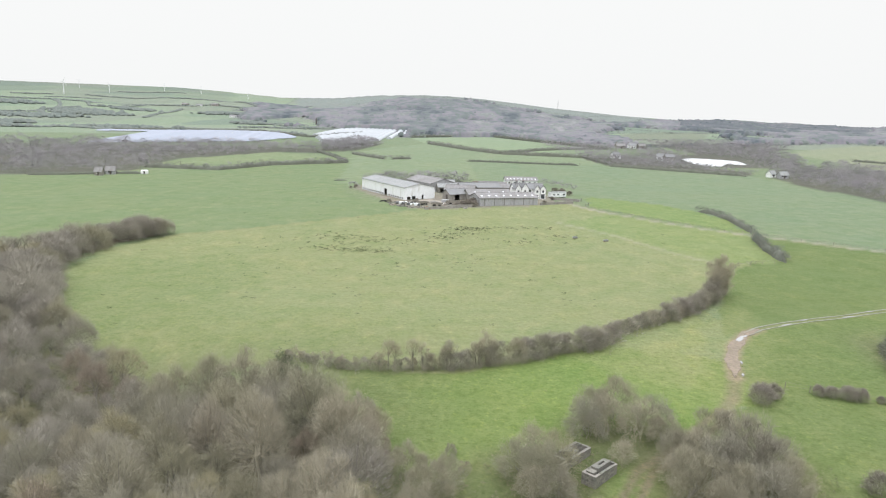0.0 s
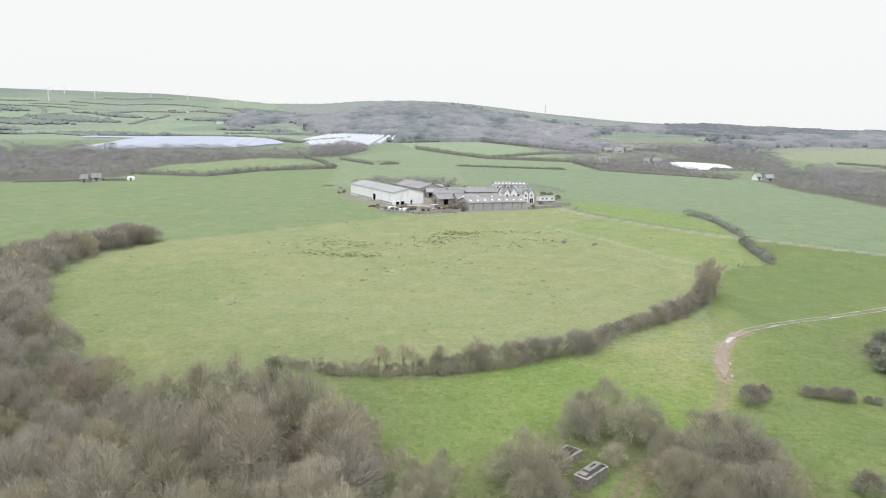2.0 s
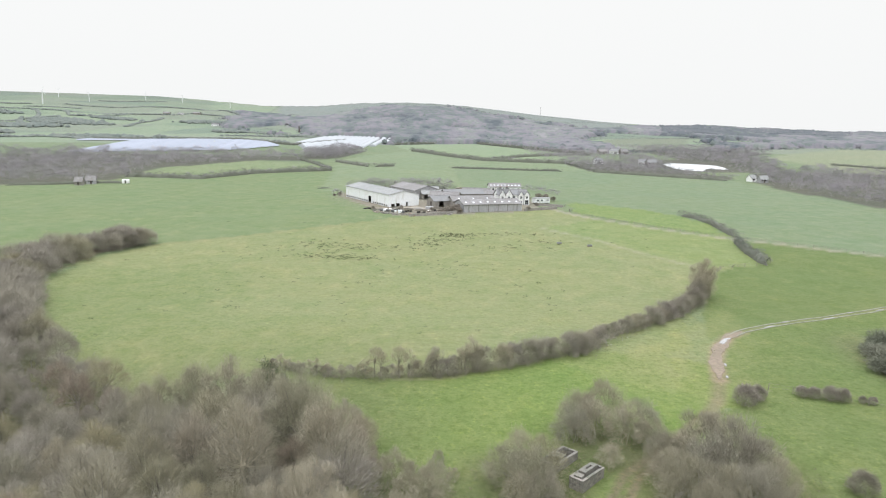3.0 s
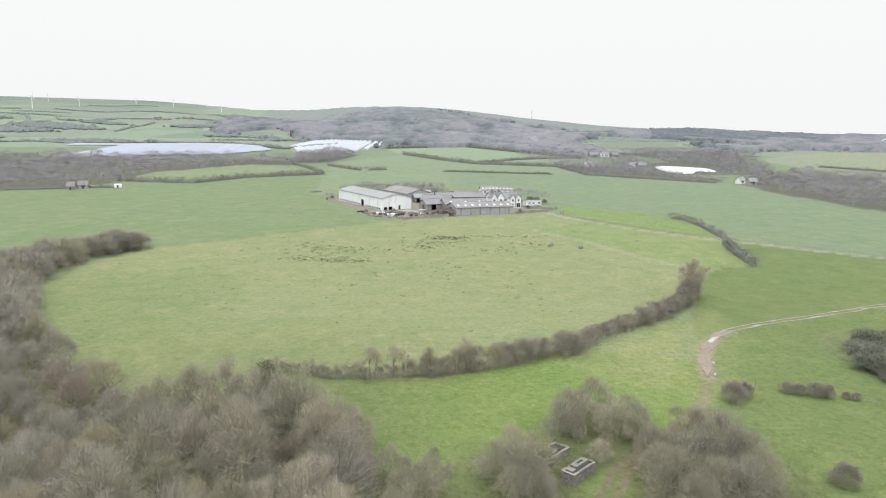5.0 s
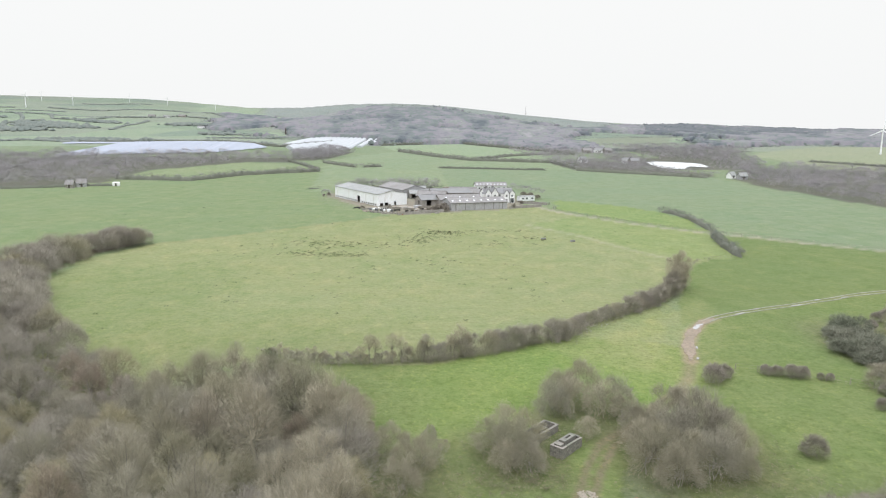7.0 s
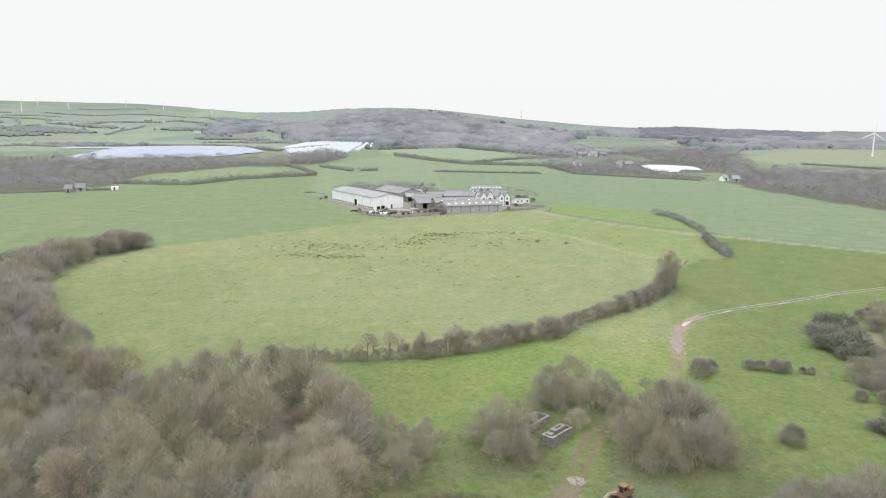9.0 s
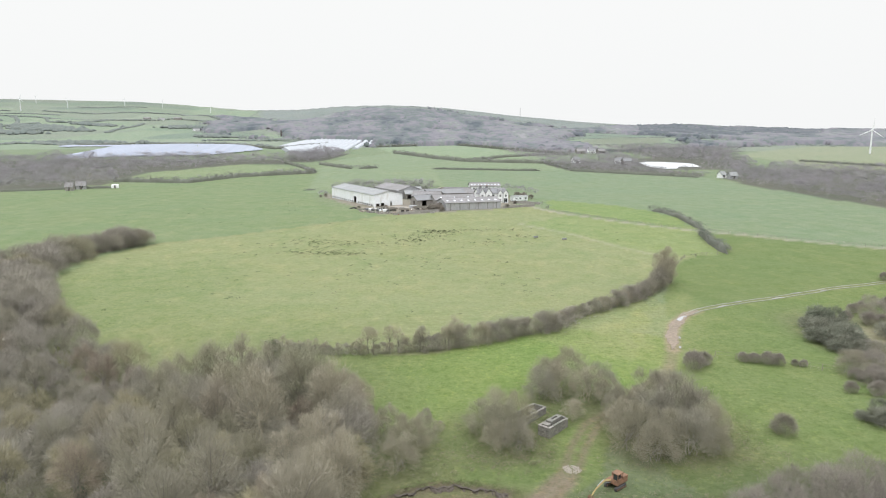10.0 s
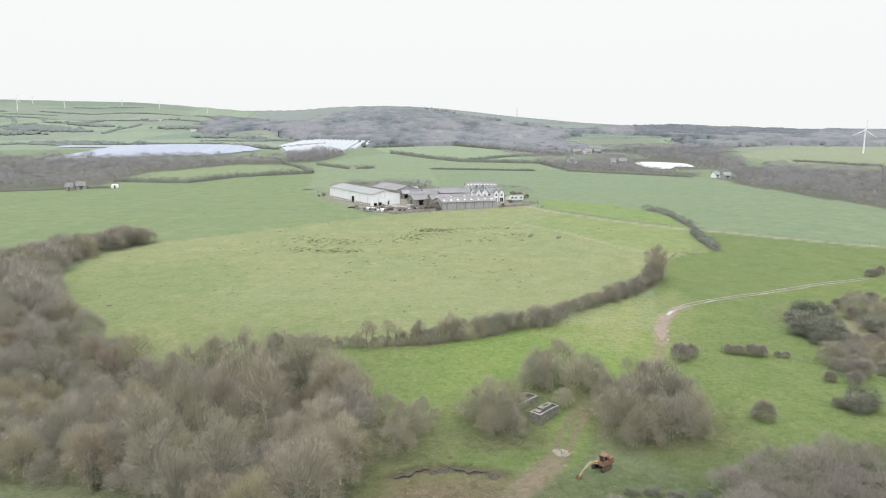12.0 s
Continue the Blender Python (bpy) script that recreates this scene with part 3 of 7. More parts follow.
def unit(v):
    return v / (np.linalg.norm(v) + 1e-9)


def fan_twigs(rng, roots, tips, radius, count, wide, base=None):
    """Fine twigs in fans: each spreads from its root towards the round surface about its tip. Returns corners and triangles."""
    pick = rng.integers(0, len(tips), count)
    axis = tips - roots
    axis /= np.linalg.norm(axis, axis=1, keepdims=True) + 1e-9
    u = rng.normal(size=(count, 3)) + axis[pick] * 0.6 + (0, 0, 0.45)
    u /= np.linalg.norm(u, axis=1, keepdims=True)
    end = tips[pick] + u * radius[pick] * (0.35 + 0.85 * rng.beta(2.2, 1.6, (count, 1)))
    start = end - (end - roots[pick] + (0, 0, 0.25) * radius[pick]) * rng.uniform(0.10, 0.34, (count, 1))
    side = rng.random(count) < 0.62                      # side shoots leave their twig at an angle
    d = end - start
    d += rng.normal(size=(count, 3)) * np.linalg.norm(d, axis=1, keepdims=True) * 0.22
    start[side] += d[side] * rng.uniform(0.0, 0.6, (side.sum(), 1))
    d[side] = d[side] * 0.45 + rng.normal(size=(side.sum(), 3)) * np.linalg.norm(d[side], axis=1, keepdims=True) * 0.36
    far = np.linalg.norm(d, axis=1, keepdims=True)
    d *= np.minimum(1.0, 0.75 * np.broadcast_to(radius, (len(tips), radius.shape[1])).mean() / (far + 1e-9))
    if base is not None:
        start[:, 2] = np.maximum(start[:, 2], base)
    w = np.cross(d, rng.normal(size=(count, 3)))
    w *= wide * rng.uniform(0.6, 1.3, (count, 1)) * 0.5 / (np.linalg.norm(w, axis=1, keepdims=True) + 1e-9)
    v = np.stack([start - w, start + w, start + d], 1).reshape(-1, 3)
    return v, np.arange(3 * count).reshape(-1, 3)


def bare_tree(seed, h, half, twigs, wide=0.032, stems=1, lobes=14, lobe=0.42, low=-0.2, lift=0.45, branches=7):
    """Trunk with limbs, and the domed crown of branches and fans of fine twigs, of a leafless tree h high and 2 * half wide."""
    rng = np.random.default_rng(seed)
    wood, crown = Soup(), Soup()
    mid = np.array([0, 0, h * lift])
    r = 0.017 * h / math.sqrt(stems)
    reach = lobe * half * rng.uniform(0.65, 1.4, lobes)
    i = np.arange(lobes)
    up = low + (1 - low) * (i + 0.5) / lobes
    ang = 2.39996 * i + rng.uniform(-0.6, 0.6, lobes)
    flat = np.sqrt(np.clip(1 - up * up, 0, 1))
    d = np.stack([np.cos(ang) * flat, np.sin(ang) * flat, up], 1)
    size = np.stack([half - reach, half - reach, h * (1 - lift) - reach], 1) * rng.uniform(0.70, 1.16, (lobes, 1))
    tips = mid + d * size
    roots = mid * (1, 1, 0.9) + d * size * 0.25
    feet = [np.array([*rng.normal(0, 0.16 * half * (stems > 1), 2), -0.5]) for _ in range(stems)]
    forks = [f * 0.4 + np.array([*rng.normal(0, 0.03 * h + 0.12 * half * (stems > 1), 2), h * lift * rng.uniform(0.7, 1.0)]) for f in feet]
    for f, k in zip(feet, forks):
        bend = f * 0.5 + k * 0.5 + np.array([*rng.normal(0, 0.02 * h, 2), 0])
        wood.limb(f, bend, r, r * 0.8, 6)
        wood.limb(bend, k, r * 0.8, r * 0.5, 5)
    for j in range(lobes):
        f, k = feet[j % stems], forks[j % stems]
        at = f + (k - f) * rng.uniform(0.6, 1.0)
        bend = roots[j] + (0, 0, -0.04 * h)
        wood.limb(at, bend, r * 0.42, r * 0.28, 4)
        wood.limb(bend, tips[j], r * 0.28, r * 0.10, 3)
        for _ in range(branches):
            u = unit(rng.normal(size=3) + d[j] * 0.8 + (0, 0, 0.4))
            p = bend + (tips[j] - bend) * rng.uniform(0.2, 0.9)
            crown.limb(p, tips[j] + u * reach[j] * 0.85, r * 0.10, r * 0.03, 3)
    v, f = fan_twigs(rng, roots, tips, reach[:, None], twigs, wide)
    k = len(crown.v)
    return wood, mesh_of("crown", np.concatenate([np.array(crown.v), v]), np.concatenate([np.array(crown.f), f + k]))


def tree_thing(name, seed, h, half, twigs, twig_mat, label, category="tree", bark=None, **more):
    wood, crown = bare_tree(seed, h, half, twigs, **more)
    t = thing(name, Matrix(), label, category)
    part("trunk", wood.mesh("trunk", [bark or BARK]), None, t)
    part("crown", crown, twig_mat, t)
    return t


def shrub_thing(name, seed, h, half, n, mat, label, category="bush", leafy=0.0, wide=0.04):
    """A dense round thorn bush, or an evergreen one where leafy is the leaf's size."""
    rng = np.random.default_rng(seed)
    wood, crown = Soup(), Soup()
    lumps = [(rng.uniform(-0.45, 0.45, 2) * half, rng.uniform(0.55, 1.0)) for _ in range(6)]
    for c, k in lumps:
        wood.limb((c[0] * 0.3, c[1] * 0.3, -0.3), (c[0], c[1], h * 0.55 * k), 0.022 * h, 0.01 * h, 4)
    for i in range(n):
        c, k = lumps[i % 6]
        d = unit(rng.normal(size=3) * (1, 1, 0.9))
        q = rng.uniform(0.45, 1.0) ** 0.6
        p = np.array([c[0], c[1], h * 0.48 * k]) + d * np.array([half * 0.62, half * 0.62, h * 0.5 * k]) * q
        if p[2] < -0.1:
            p[2] = rng.uniform(0, 0.3 * h)
        if leafy:
            crown.leaf(p, leafy * rng.uniform(0.6, 1.4), rng)
        else:
            crown.sliver(p - d * 0.3, unit(d + rng.normal(0, 0.45, 3) + (0, 0, 0.25)), 0.16 * h * rng.uniform(0.6, 1.4), wide, rng)
    t = thing(name, Matrix(), label, category)
    part("stem", wood.mesh("stem", [BARK]), None, t)
    part("crown", crown.mesh("crown", [mat]), None, t)
    return t




def put(proto, x, y, scale=1.0, tall=1.0, turn=None, rng=random, sink=0.0):
    m = pose(x, y, high(x, y) - sink, 0, 0, rng.uniform(0, 360) if turn is None else turn) @ Matrix.Diagonal((scale, scale, scale * tall, 1))
    first = not proto.get("used")
    if first:
        proto["used"] = 1
        proto.matrix_basis = m
        return proto
    ob = copy_thing(proto, m @ Matrix.Diagonal((*(1 / s for s in proto.matrix_basis.to_scale()), 1)))
    return ob


W1 = "leafless grey-brown broadleaf tree in a damp wood"
FINE = dict(wide=0.027, lobes=24, lobe=0.36, lift=0.42, low=-0.7)
LOW = dict(wide=0.027, stems=4, lobes=18, lobe=0.40, lift=0.34, low=-0.6)
SOFT = dict(wide=0.034, stems=2, lobes=18, lobe=0.42, lift=0.36, low=-0.6)
ASH = [tree_thing("bare_tree", 100 + i, 9.4, 3.9 + 0.35 * (i % 3), 8600, TWIG, W1, **FINE) for i in range(5)]
PALE_TREE = [tree_thing("pale_bare_tree", 120 + i, 9.6, 3.9, 8600, PALE, "leafless pale ash tree with upswept twigs in the wood", bark=PALE, branches=11, **FINE) for i in range(2)]
RUST_TREE = [tree_thing("russet_bare_tree", 130 + i, 7.5, 3.3, 7400, RUST, "russet leafless tree still holding some dead leaves", **FINE) for i in range(2)]
OLIVE_TREE = [tree_thing("lichened_bare_tree", 135, 7.8, 4.1, 6400, OLIVE, "leafless oak with olive-yellow lichened twigs", **FINE)]
DUSK_TREE = [tree_thing("dusky_bare_tree", 137 + i, 7.4, 4.3, 6800, DUSK, "dome-shaped leafless tree with dense purplish-grey twigs", **SOFT) for i in range(3)]
ARM_TREE = [tree_thing("bare_tree", 160 + i, 7.8, 5.3, 5200, (DUSK, DUSK, TWIG, DUSK, OLIVE)[i], W1, wide=0.056, lobes=13, lobe=0.46, lift=0.36, low=-0.6) for i in range(5)]
THICKET = [tree_thing("thicket_tree", 140 + i, 5.6, 3.3, 6600, TWIG, "many-stemmed leafless willow in a thicket", **LOW) for i in range(3)]
PALE_THICKET = [tree_thing("pale_thicket_tree", 146, 5.4, 3.1, 4600, PALE, "many-stemmed pale leafless sallow in a thicket", bark=PALE, **LOW)]
DARK_THICKET = [tree_thing("bramble_thicket", 148, 4.6, 3.2, 4600, THORN, "dark tangled leafless thicket of thorn and bramble", **LOW)]
HEDGE_TREE = [tree_thing("hedge_tree", 150 + i, 6.3, 2.0, 1300, PALE if i else TWIG, "slim leafless tree standing in the field hedge", wide=0.034, lobes=10, lobe=0.5, lift=0.55, low=-0.5) for i in range(3)]
HEDGE_BUSH = [tree_thing("hedge_bush", 155 + i, 4.1, 2.1, 2600, (TWIG, DUSK, THORN)[i], "leafless thorn bush grown out of the field hedge", "bush", wide=0.042, stems=4, lobes=11, lobe=0.5, lift=0.34, low=-0.7) for i in range(3)]
BUSH = [tree_thing("thorn_bush", 165 + i, 3.6, 2.1, 6400, THORN, "round leafless thorn bush in the pasture", "bush", wide=0.038, stems=5, lobes=14, lobe=0.5, lift=0.42, low=-0.85) for i in range(3)]
GORSE = [shrub_thing("gorse_bush", 170 + i, 3.0, 2.4, 4200, GORSE_GREEN, "dark grey-green gorse bush on the pasture", wide=0.04) for i in range(2)]
IVIED = [shrub_thing("ivy_covered_tree", 180, 6.5, 1.9, 3000, IVY, "dead tree wrapped in dark green ivy", "tree", leafy=0.17)]


def scatter(poly, gap, seed, keep=lambda x, y: True, tries=6000):
    """Chance points within an outline, no two nearer than gap."""
    rng = np.random.default_rng(seed)
    a = np.array(poly)
    lo, hi = a.min(0), a.max(0)
    pts = np.empty((0, 2))
    for _ in range(tries):
        p = rng.uniform(lo, hi)
        if not inside(p[:1], p[1:], poly)[0] or not keep(*p):
            continue
        if len(pts) and np.hypot(*(pts - p).T).min() < gap:
            continue
        pts = np.vstack([pts, p])
    return pts


# the wood in the gully, and its arm between the fields
rw = random.Random(5)
for x, y in scatter(WOOD_MAIN, 3.9, 21, tries=9000):
    k = rw.random()
    if x < -44 or (x < -33 and y < 72):
        kind = rw.choice(DUSK_TREE) if k < 0.62 else rw.choice(DARK_THICKET) if k < 0.7 else rw.choice(OLIVE_TREE) if k < 0.77 else rw.choice(ASH) if k < 0.9 else rw.choice(RUST_TREE)
    else:
        kind = rw.choice(PALE_TREE) if k < 0.2 else rw.choice(RUST_TREE) if k < 0.28 else rw.choice(OLIVE_TREE) if k < 0.34 else rw.choice(DUSK_TREE) if k < 0.5 else rw.choice(THICKET) if k < 0.58 else rw.choice(ASH)
    small = 0.95 if x < -44 else 1.02 if y > 83 else 1.1
    put(kind, x, y, small * rw.uniform(0.72, 1.12), rw.uniform(0.9, 1.15), rng=rw)
for x, y in scatter(WOOD_ARM, 4.6, 22):
    put(rw.choice(ARM_TREE + ARM_TREE[:4]), x, y, rw.uniform(0.8, 1.2), rw.uniform(0.75, 1.05), rng=rw)
for x, y, s in ((-90.5, 221, 1.0), (-93, 218, 1.2), (-96, 214.5, 1.25), (-93, 223.5, 1.0), (-97, 219, 1.3), (-99.5, 214, 1.2), (-100, 221, 1.1), (-97, 209, 1.15)):
    put(rw.choice(ARM_TREE[:2]), x, y, s * 0.78, 0.95, rng=rw)
for x, y, s in ((-38, 92, 1.0), (-33, 93.5, 1.1), (-27.5, 92, 1.12), (-21.5, 87.5, 1.1), (-17, 81.5, 1.12), (-12.5, 76, 1.05), (-9, 69.5, 1.02)):
    put(rw.choice(ASH), x, y, s, 1.0, rng=rw)
# thickets round the ruined walls and the near ground
for x, y, s in ((11.5, 78, 0.9), (9.5, 74.5, 0.9), (12, 72, 0.95), (14, 75, 0.95), (10.5, 70.5, 0.7), (13.2, 69.7, 0.75), (22, 86, 1.1), (26, 84.5, 1.05), (19.2, 84.5, 0.9), (28.8, 86.5, 0.95), (24.5, 89.5, 1.1), (29, 83.5, 0.7), (20.5, 88.5, 0.9)):
    put(rw.choice(THICKET + PALE_THICKET), x, y, s * 1.1, rw.uniform(0.95, 1.12), rng=rw)
put(PALE_THICKET[0], 22.8, 79.0, 0.7, 0.8, rng=rw)
for x, y, s in ((31, 77, 1.1), (34, 79, 1.1), (36.5, 77, 1.05), (28.5, 73.5, 1.0), (32.5, 73, 1.25), (36, 73, 1.2), (39, 74, 0.95), (39.5, 70.5, 0.85), (28, 69, 0.95), (32, 68, 1.1), (35.5, 67.5, 1.05), (38.5, 66.5, 0.7), (28.5, 77, 0.8), (30, 65.5, 0.8)):
    put(rw.choice(PALE_THICKET * 2 + THICKET if x > 34 else THICKET + THICKET + PALE_THICKET), x, y, s * rw.uniform(0.95, 1.25), rw.uniform(0.95, 1.4), rng=rw)
for x, y, s in ((-1.0, 68.5, 0.95), (1, 71.5, 0.8), (-3.5, 72.5, 0.95), (-2, 64.5, 0.9), (3.2, 75.5, 0.3), (1.5, 79.5, 0.3), (-8.5, 81.5, 1.0), (-10.5, 85.5, 0.95)):
    put(rw.choice(THICKET), x, y, s, 1.1, rng=rw)
for x, y in scatter([(33, 44), (35, 52), (38, 56), (46, 57), (58, 58), (84, 60), (85, 38), (38, 38)], 3.1, 23):
    put(rw.choice(THICKET[:1] + DARK_THICKET * 8), x, y, rw.uniform(0.8, 1.1), rw.uniform(0.8, 1.2), rng=rw)
for x, y, s in ((19.5, 50, 0.55), (22.5, 51.5, 0.6), (25, 53.5, 0.6), (27.5, 53.5, 0.7), (30, 52.5, 0.75), (33, 52, 0.8), (21.5, 48, 0.7), (24.5, 49.5, 0.75), (28, 49.5, 0.8), (31, 48.5, 0.85), (34, 48, 0.9), (18, 47, 0.6), (26, 46.5, 0.8)):
    put(rw.choice(DARK_THICKET * 2 + GORSE[:1]), x, y, s * 0.68, 0.7, rng=rw)
# hedgerow trees
for x, y, _ in along(HEDGE_FRONT, 1.5):
    if x < 8 and rw.random() < 0.75:
        put(rw.choice(HEDGE_TREE), x + rw.uniform(-0.8, 0.8), y + rw.uniform(0, 1.0), np.interp(x, (-27, -17, -12, -6, 6), (0.45, 0.5, 0.7, 0.95, 1.0)) * rw.uniform(0.7, 1.15), rw.uniform(0.95, 1.1), rng=rw)
    put(rw.choice(HEDGE_BUSH[:2]), x + rw.uniform(-0.8, 0.8), y + rw.uniform(0.3, 1.4), np.interp(x, (-27, -12, -4, 4, 10, 30), (0.5, 0.55, 0.65, 1.0, 1.2, 1.1)) * rw.uniform(0.8, 1.15), rw.uniform(0.9, 1.1), rng=rw)
for x, y, _ in along(HEDGE_UP, 1.5):
    put(rw.choice(HEDGE_BUSH), x + rw.uniform(-0.5, 0.5), y + rw.uniform(0.0, 2.0), np.interp(x, (28, 40, 52, 64), (1.05, 1.0, 1.2, 1.3)) * rw.uniform(0.7, 1.25), rw.uniform(0.68, 0.9), rng=rw)
for x, y, s in ((64.3, 157.5, 1.1), (65.8, 160, 1.2), (67.5, 164.5, 0.8), (66.8, 162.3, 1.0)):
    put(rw.choice(HEDGE_TREE), x, y, s, 1.15, rng=rw)
put(PALE_TREE[0], 66.3, 161.5, 1.05, 1.08, rng=rw)
put(ASH[4], 64.2, 158.4, 0.7, 0.95, rng=rw)
put(PALE_TREE[1], 68.2, 164.2, 0.8, 1.1, rng=rw)
put(IVIED[0], 68.4, 163.0, 0.55, 1.25, rng=rw)
put(ASH[1], 68.0, 165.5, 0.65, 1.15, rng=rw)
put(ASH[3], 63.8, 157.0, 0.6, 1.1, rng=rw)
put(IVIED[0], -24.5, 103.5, 0.95, 1.0, rng=rw)
put(IVIED[0], -22.8, 104, 0.55, 0.9, rng=rw)
put(RUST_TREE[0], -8.5, 78.5, 0.8, 1.0, rng=rw)
put(RUST_TREE[1], -6.5, 75, 0.6, 0.9, rng=rw)
for x, y, s in ((-38.5, 60.5, 0.55), (-29.5, 53.5, 0.5), (-21.5, 48, 0.5), (-43.5, 78, 0.6), (-22.5, 97.5, 0.6), (-42, 69, 0.7), (-24, 54, 0.6), (-33, 97.5, 0.5)):
    put(IVIED[0], x, y, s, 1.0, rng=rw)
# single bushes
for x, y, s in ((47.3, 95.8, 1.35), (50.3, 98, 0.9), (49.8, 71.5, 1.2), (74, 86, 1.3), (72, 90, 0.9), (132, 164.5, 0.8), (126, 160.5, 1.0), (128.5, 161.5, 0.9), (57.6, 99.4, 0.7), (59.3, 98.7, 0.8), (61.4, 97.9, 1.0), (62.9, 97.4, 0.8), (65.6, 96.9, 0.45), (66.9, 96.4, 0.5)):
    put(rw.choice(BUSH), x, y, s * 0.83, rw.uniform(0.8, 1.0), rng=rw)
for x, y, s in ((83.5, 121, 1.3), (86, 121.5, 1.3), (81.5, 117.5, 1.3), (84.5, 117, 1.4), (86.5, 118, 1.2), (80, 113.5, 1.3), (83, 113, 1.4), (85.5, 112.5, 1.2), (78.5, 109.5, 1.2), (81, 109, 1.4), (83.5, 108.5, 1.1), (78.5, 105.5, 1.1), (80.5, 104.5, 1.1), (64.5, 72.8, 1.0), (66.5, 74.5, 0.9), (63, 74.5, 0.7), (94, 112, 1.3), (97, 108, 1.2)):
    put(rw.choice(GORSE), x, y, s * (1.2 if y > 100 else 1.05) * rw.uniform(0.8, 1.15), rw.uniform(0.65, 1.0), rng=rw)
for x, y in scatter([(77, 99), (83, 104), (90, 112), (92, 126), (106, 138), (120, 132), (118, 92), (79, 86), (70, 82), (67, 84), (71, 92)], 3.6, 24, lambda x, y: math.hypot((x - 90) / 5, (y - 114) / 9) > 1):
    put(rw.choice(DARK_THICKET * 2 + BUSH[:2] + THICKET[:1]), x, y, rw.uniform(0.6, 1.05), 0.85, rng=rw)


# ---- joined growth: hedges, far woods ----
def small_tree(seed, h, half, n, wide, stem=True, mid=0.52, lobes=6):
    """Corners and triangles of a far bare tree: a lobed dome of twigs."""
    rng = np.random.default_rng(seed)
    s = Soup()
    if stem:
        s.limb((0, 0, -0.5), (0, 0, h * 0.6), 0.03 * h, 0.012 * h, 3)
    d = rng.normal(size=(lobes, 3)) * (1, 1, 0.7) + (0, 0, 0.35)
    d /= np.linalg.norm(d, axis=1, keepdims=True)
    tips = np.array([0, 0, h * mid]) + d * (half * 0.55, half * 0.55, h * (1 - mid) * 0.6)
    roots = np.array([0, 0, h * mid * 0.6]) + d * (half * 0.15, half * 0.15, 0.05 * h)
    radius = rng.uniform(0.38, 0.55, (lobes, 1)) * (half, half, h * (1 - mid) * 0.8)
    v, f = fan_twigs(rng, roots, tips, radius, n, wide, 0.0)
    if s.v:
        return np.concatenate([np.array(s.v), v]), np.concatenate([np.array(s.f), f + len(s.v)])
    return v, f


def far_crown(seed, h, half, n, wide, low=0.05):
    """Corners and triangles of a far dense bare tree or bush: a lobed dome of loose twigs."""
    rng = np.random.default_rng(seed)
    k = 8
    d = rng.normal(size=(k, 3)) + (0, 0, 0.25)
    d /= np.linalg.norm(d, axis=1, keepdims=True)
    mid = h * (low + (1 - low) * 0.42)
    tips = np.array([0, 0, mid]) + d * (half * 0.58, half * 0.58, h * 0.30)
    size = rng.uniform(0.75, 1.25, (k, 1)) * (half * 0.50, half * 0.50, h * 0.26)
    return fan_twigs(rng, tips * (0.15, 0.15, 0.55), tips, size, n, wide, 0.0)


def clump(seed, h, half, wobble=0.35):
    """A far crown seen as a ragged tuft."""
    bm = bmesh.new()
    bmesh.ops.create_icosphere(bm, subdivisions=1, radius=1)
    rng = np.random.default_rng(seed)
    v = np.array([tuple(p.co) for p in bm.verts])
    f = np.array([[p.index for p in q.verts] for q in bm.faces])
    bm.free()
    v *= rng.uniform(1 - wobble, 1 + wobble, (len(v), 1))
    v[v[:, 2] < 0] *= (1.4, 1.4, 1.0)        # spreads at the foot
    v *= (0.88, 0.88, 1.0)
    return v * (half, half, h * 0.5) + (0, 0, h * 0.42), f


def joined(name, protos, spots, mat, label, category, kind="stuff", seed=0, body=None):
    """Many small growths in one mesh. spots: x, y, scale, tall, tint."""
    rng = np.random.default_rng(seed)
    vs, fs, ts, k = [], [], [], 0
    zs = land([s[0] for s in spots], [s[1] for s in spots])
    for (x, y, s, tall, tint), z in zip(spots, zs):
        v, f = protos[rng.integers(len(protos))]
        a = rng.uniform(0, 6.283)
        c, n = math.cos(a) * s, math.sin(a) * s
        vs.append(np.stack([v[:, 0] * c - v[:, 1] * n + x, v[:, 0] * n + v[:, 1] * c + y, v[:, 2] * s * tall + z], 1))
        fs.append(f + k)
        ts.append(np.full(len(v), tint, np.float32))
        k += len(v)
    leafy, twigs = sum(map(len, fs)), k
    if body:
        vs.append(body[0])
        fs.append(body[1] + k)
        ts.append(np.full(len(body[0]), 0.1, np.float32))
    vs, fs = np.concatenate(vs), np.concatenate(fs)
    dense = protos is CLUMPS or protos is MID_BITS or protos is FAR_HEDGE
    if dense:        # thick far growth is lit as a mass, from above
        away = np.cross(vs[fs[:, 1]] - vs[fs[:, 0]], vs[fs[:, 2]] - vs[fs[:, 0]]) @ (0, -0.5, 0.85) < 0
        away[0 if protos is CLUMPS else leafy:] = False
        fs[away] = fs[away][:, ::-1]
    me = mesh_of(name, vs, fs, [mat], smooth=bool(body) or dense)
    if dense:
        n = np.empty(len(me.vertices) * 3, np.float32)
        me.vertices.foreach_get("normal", n)
        n = n.reshape(-1, 3) * 0.3 + (0, -0.1, 0.8)
        n /= np.linalg.norm(n, axis=1, keepdims=True)
        n[twigs:] = 0        # a hedge's heart keeps its own
        me.normals_split_custom_set_from_vertices(n.tolist())
    me.attributes.new("tint", "FLOAT", "POINT").data.foreach_set("value", np.concatenate(ts))
    return tagged(new(name, me), label, category, kind=kind)


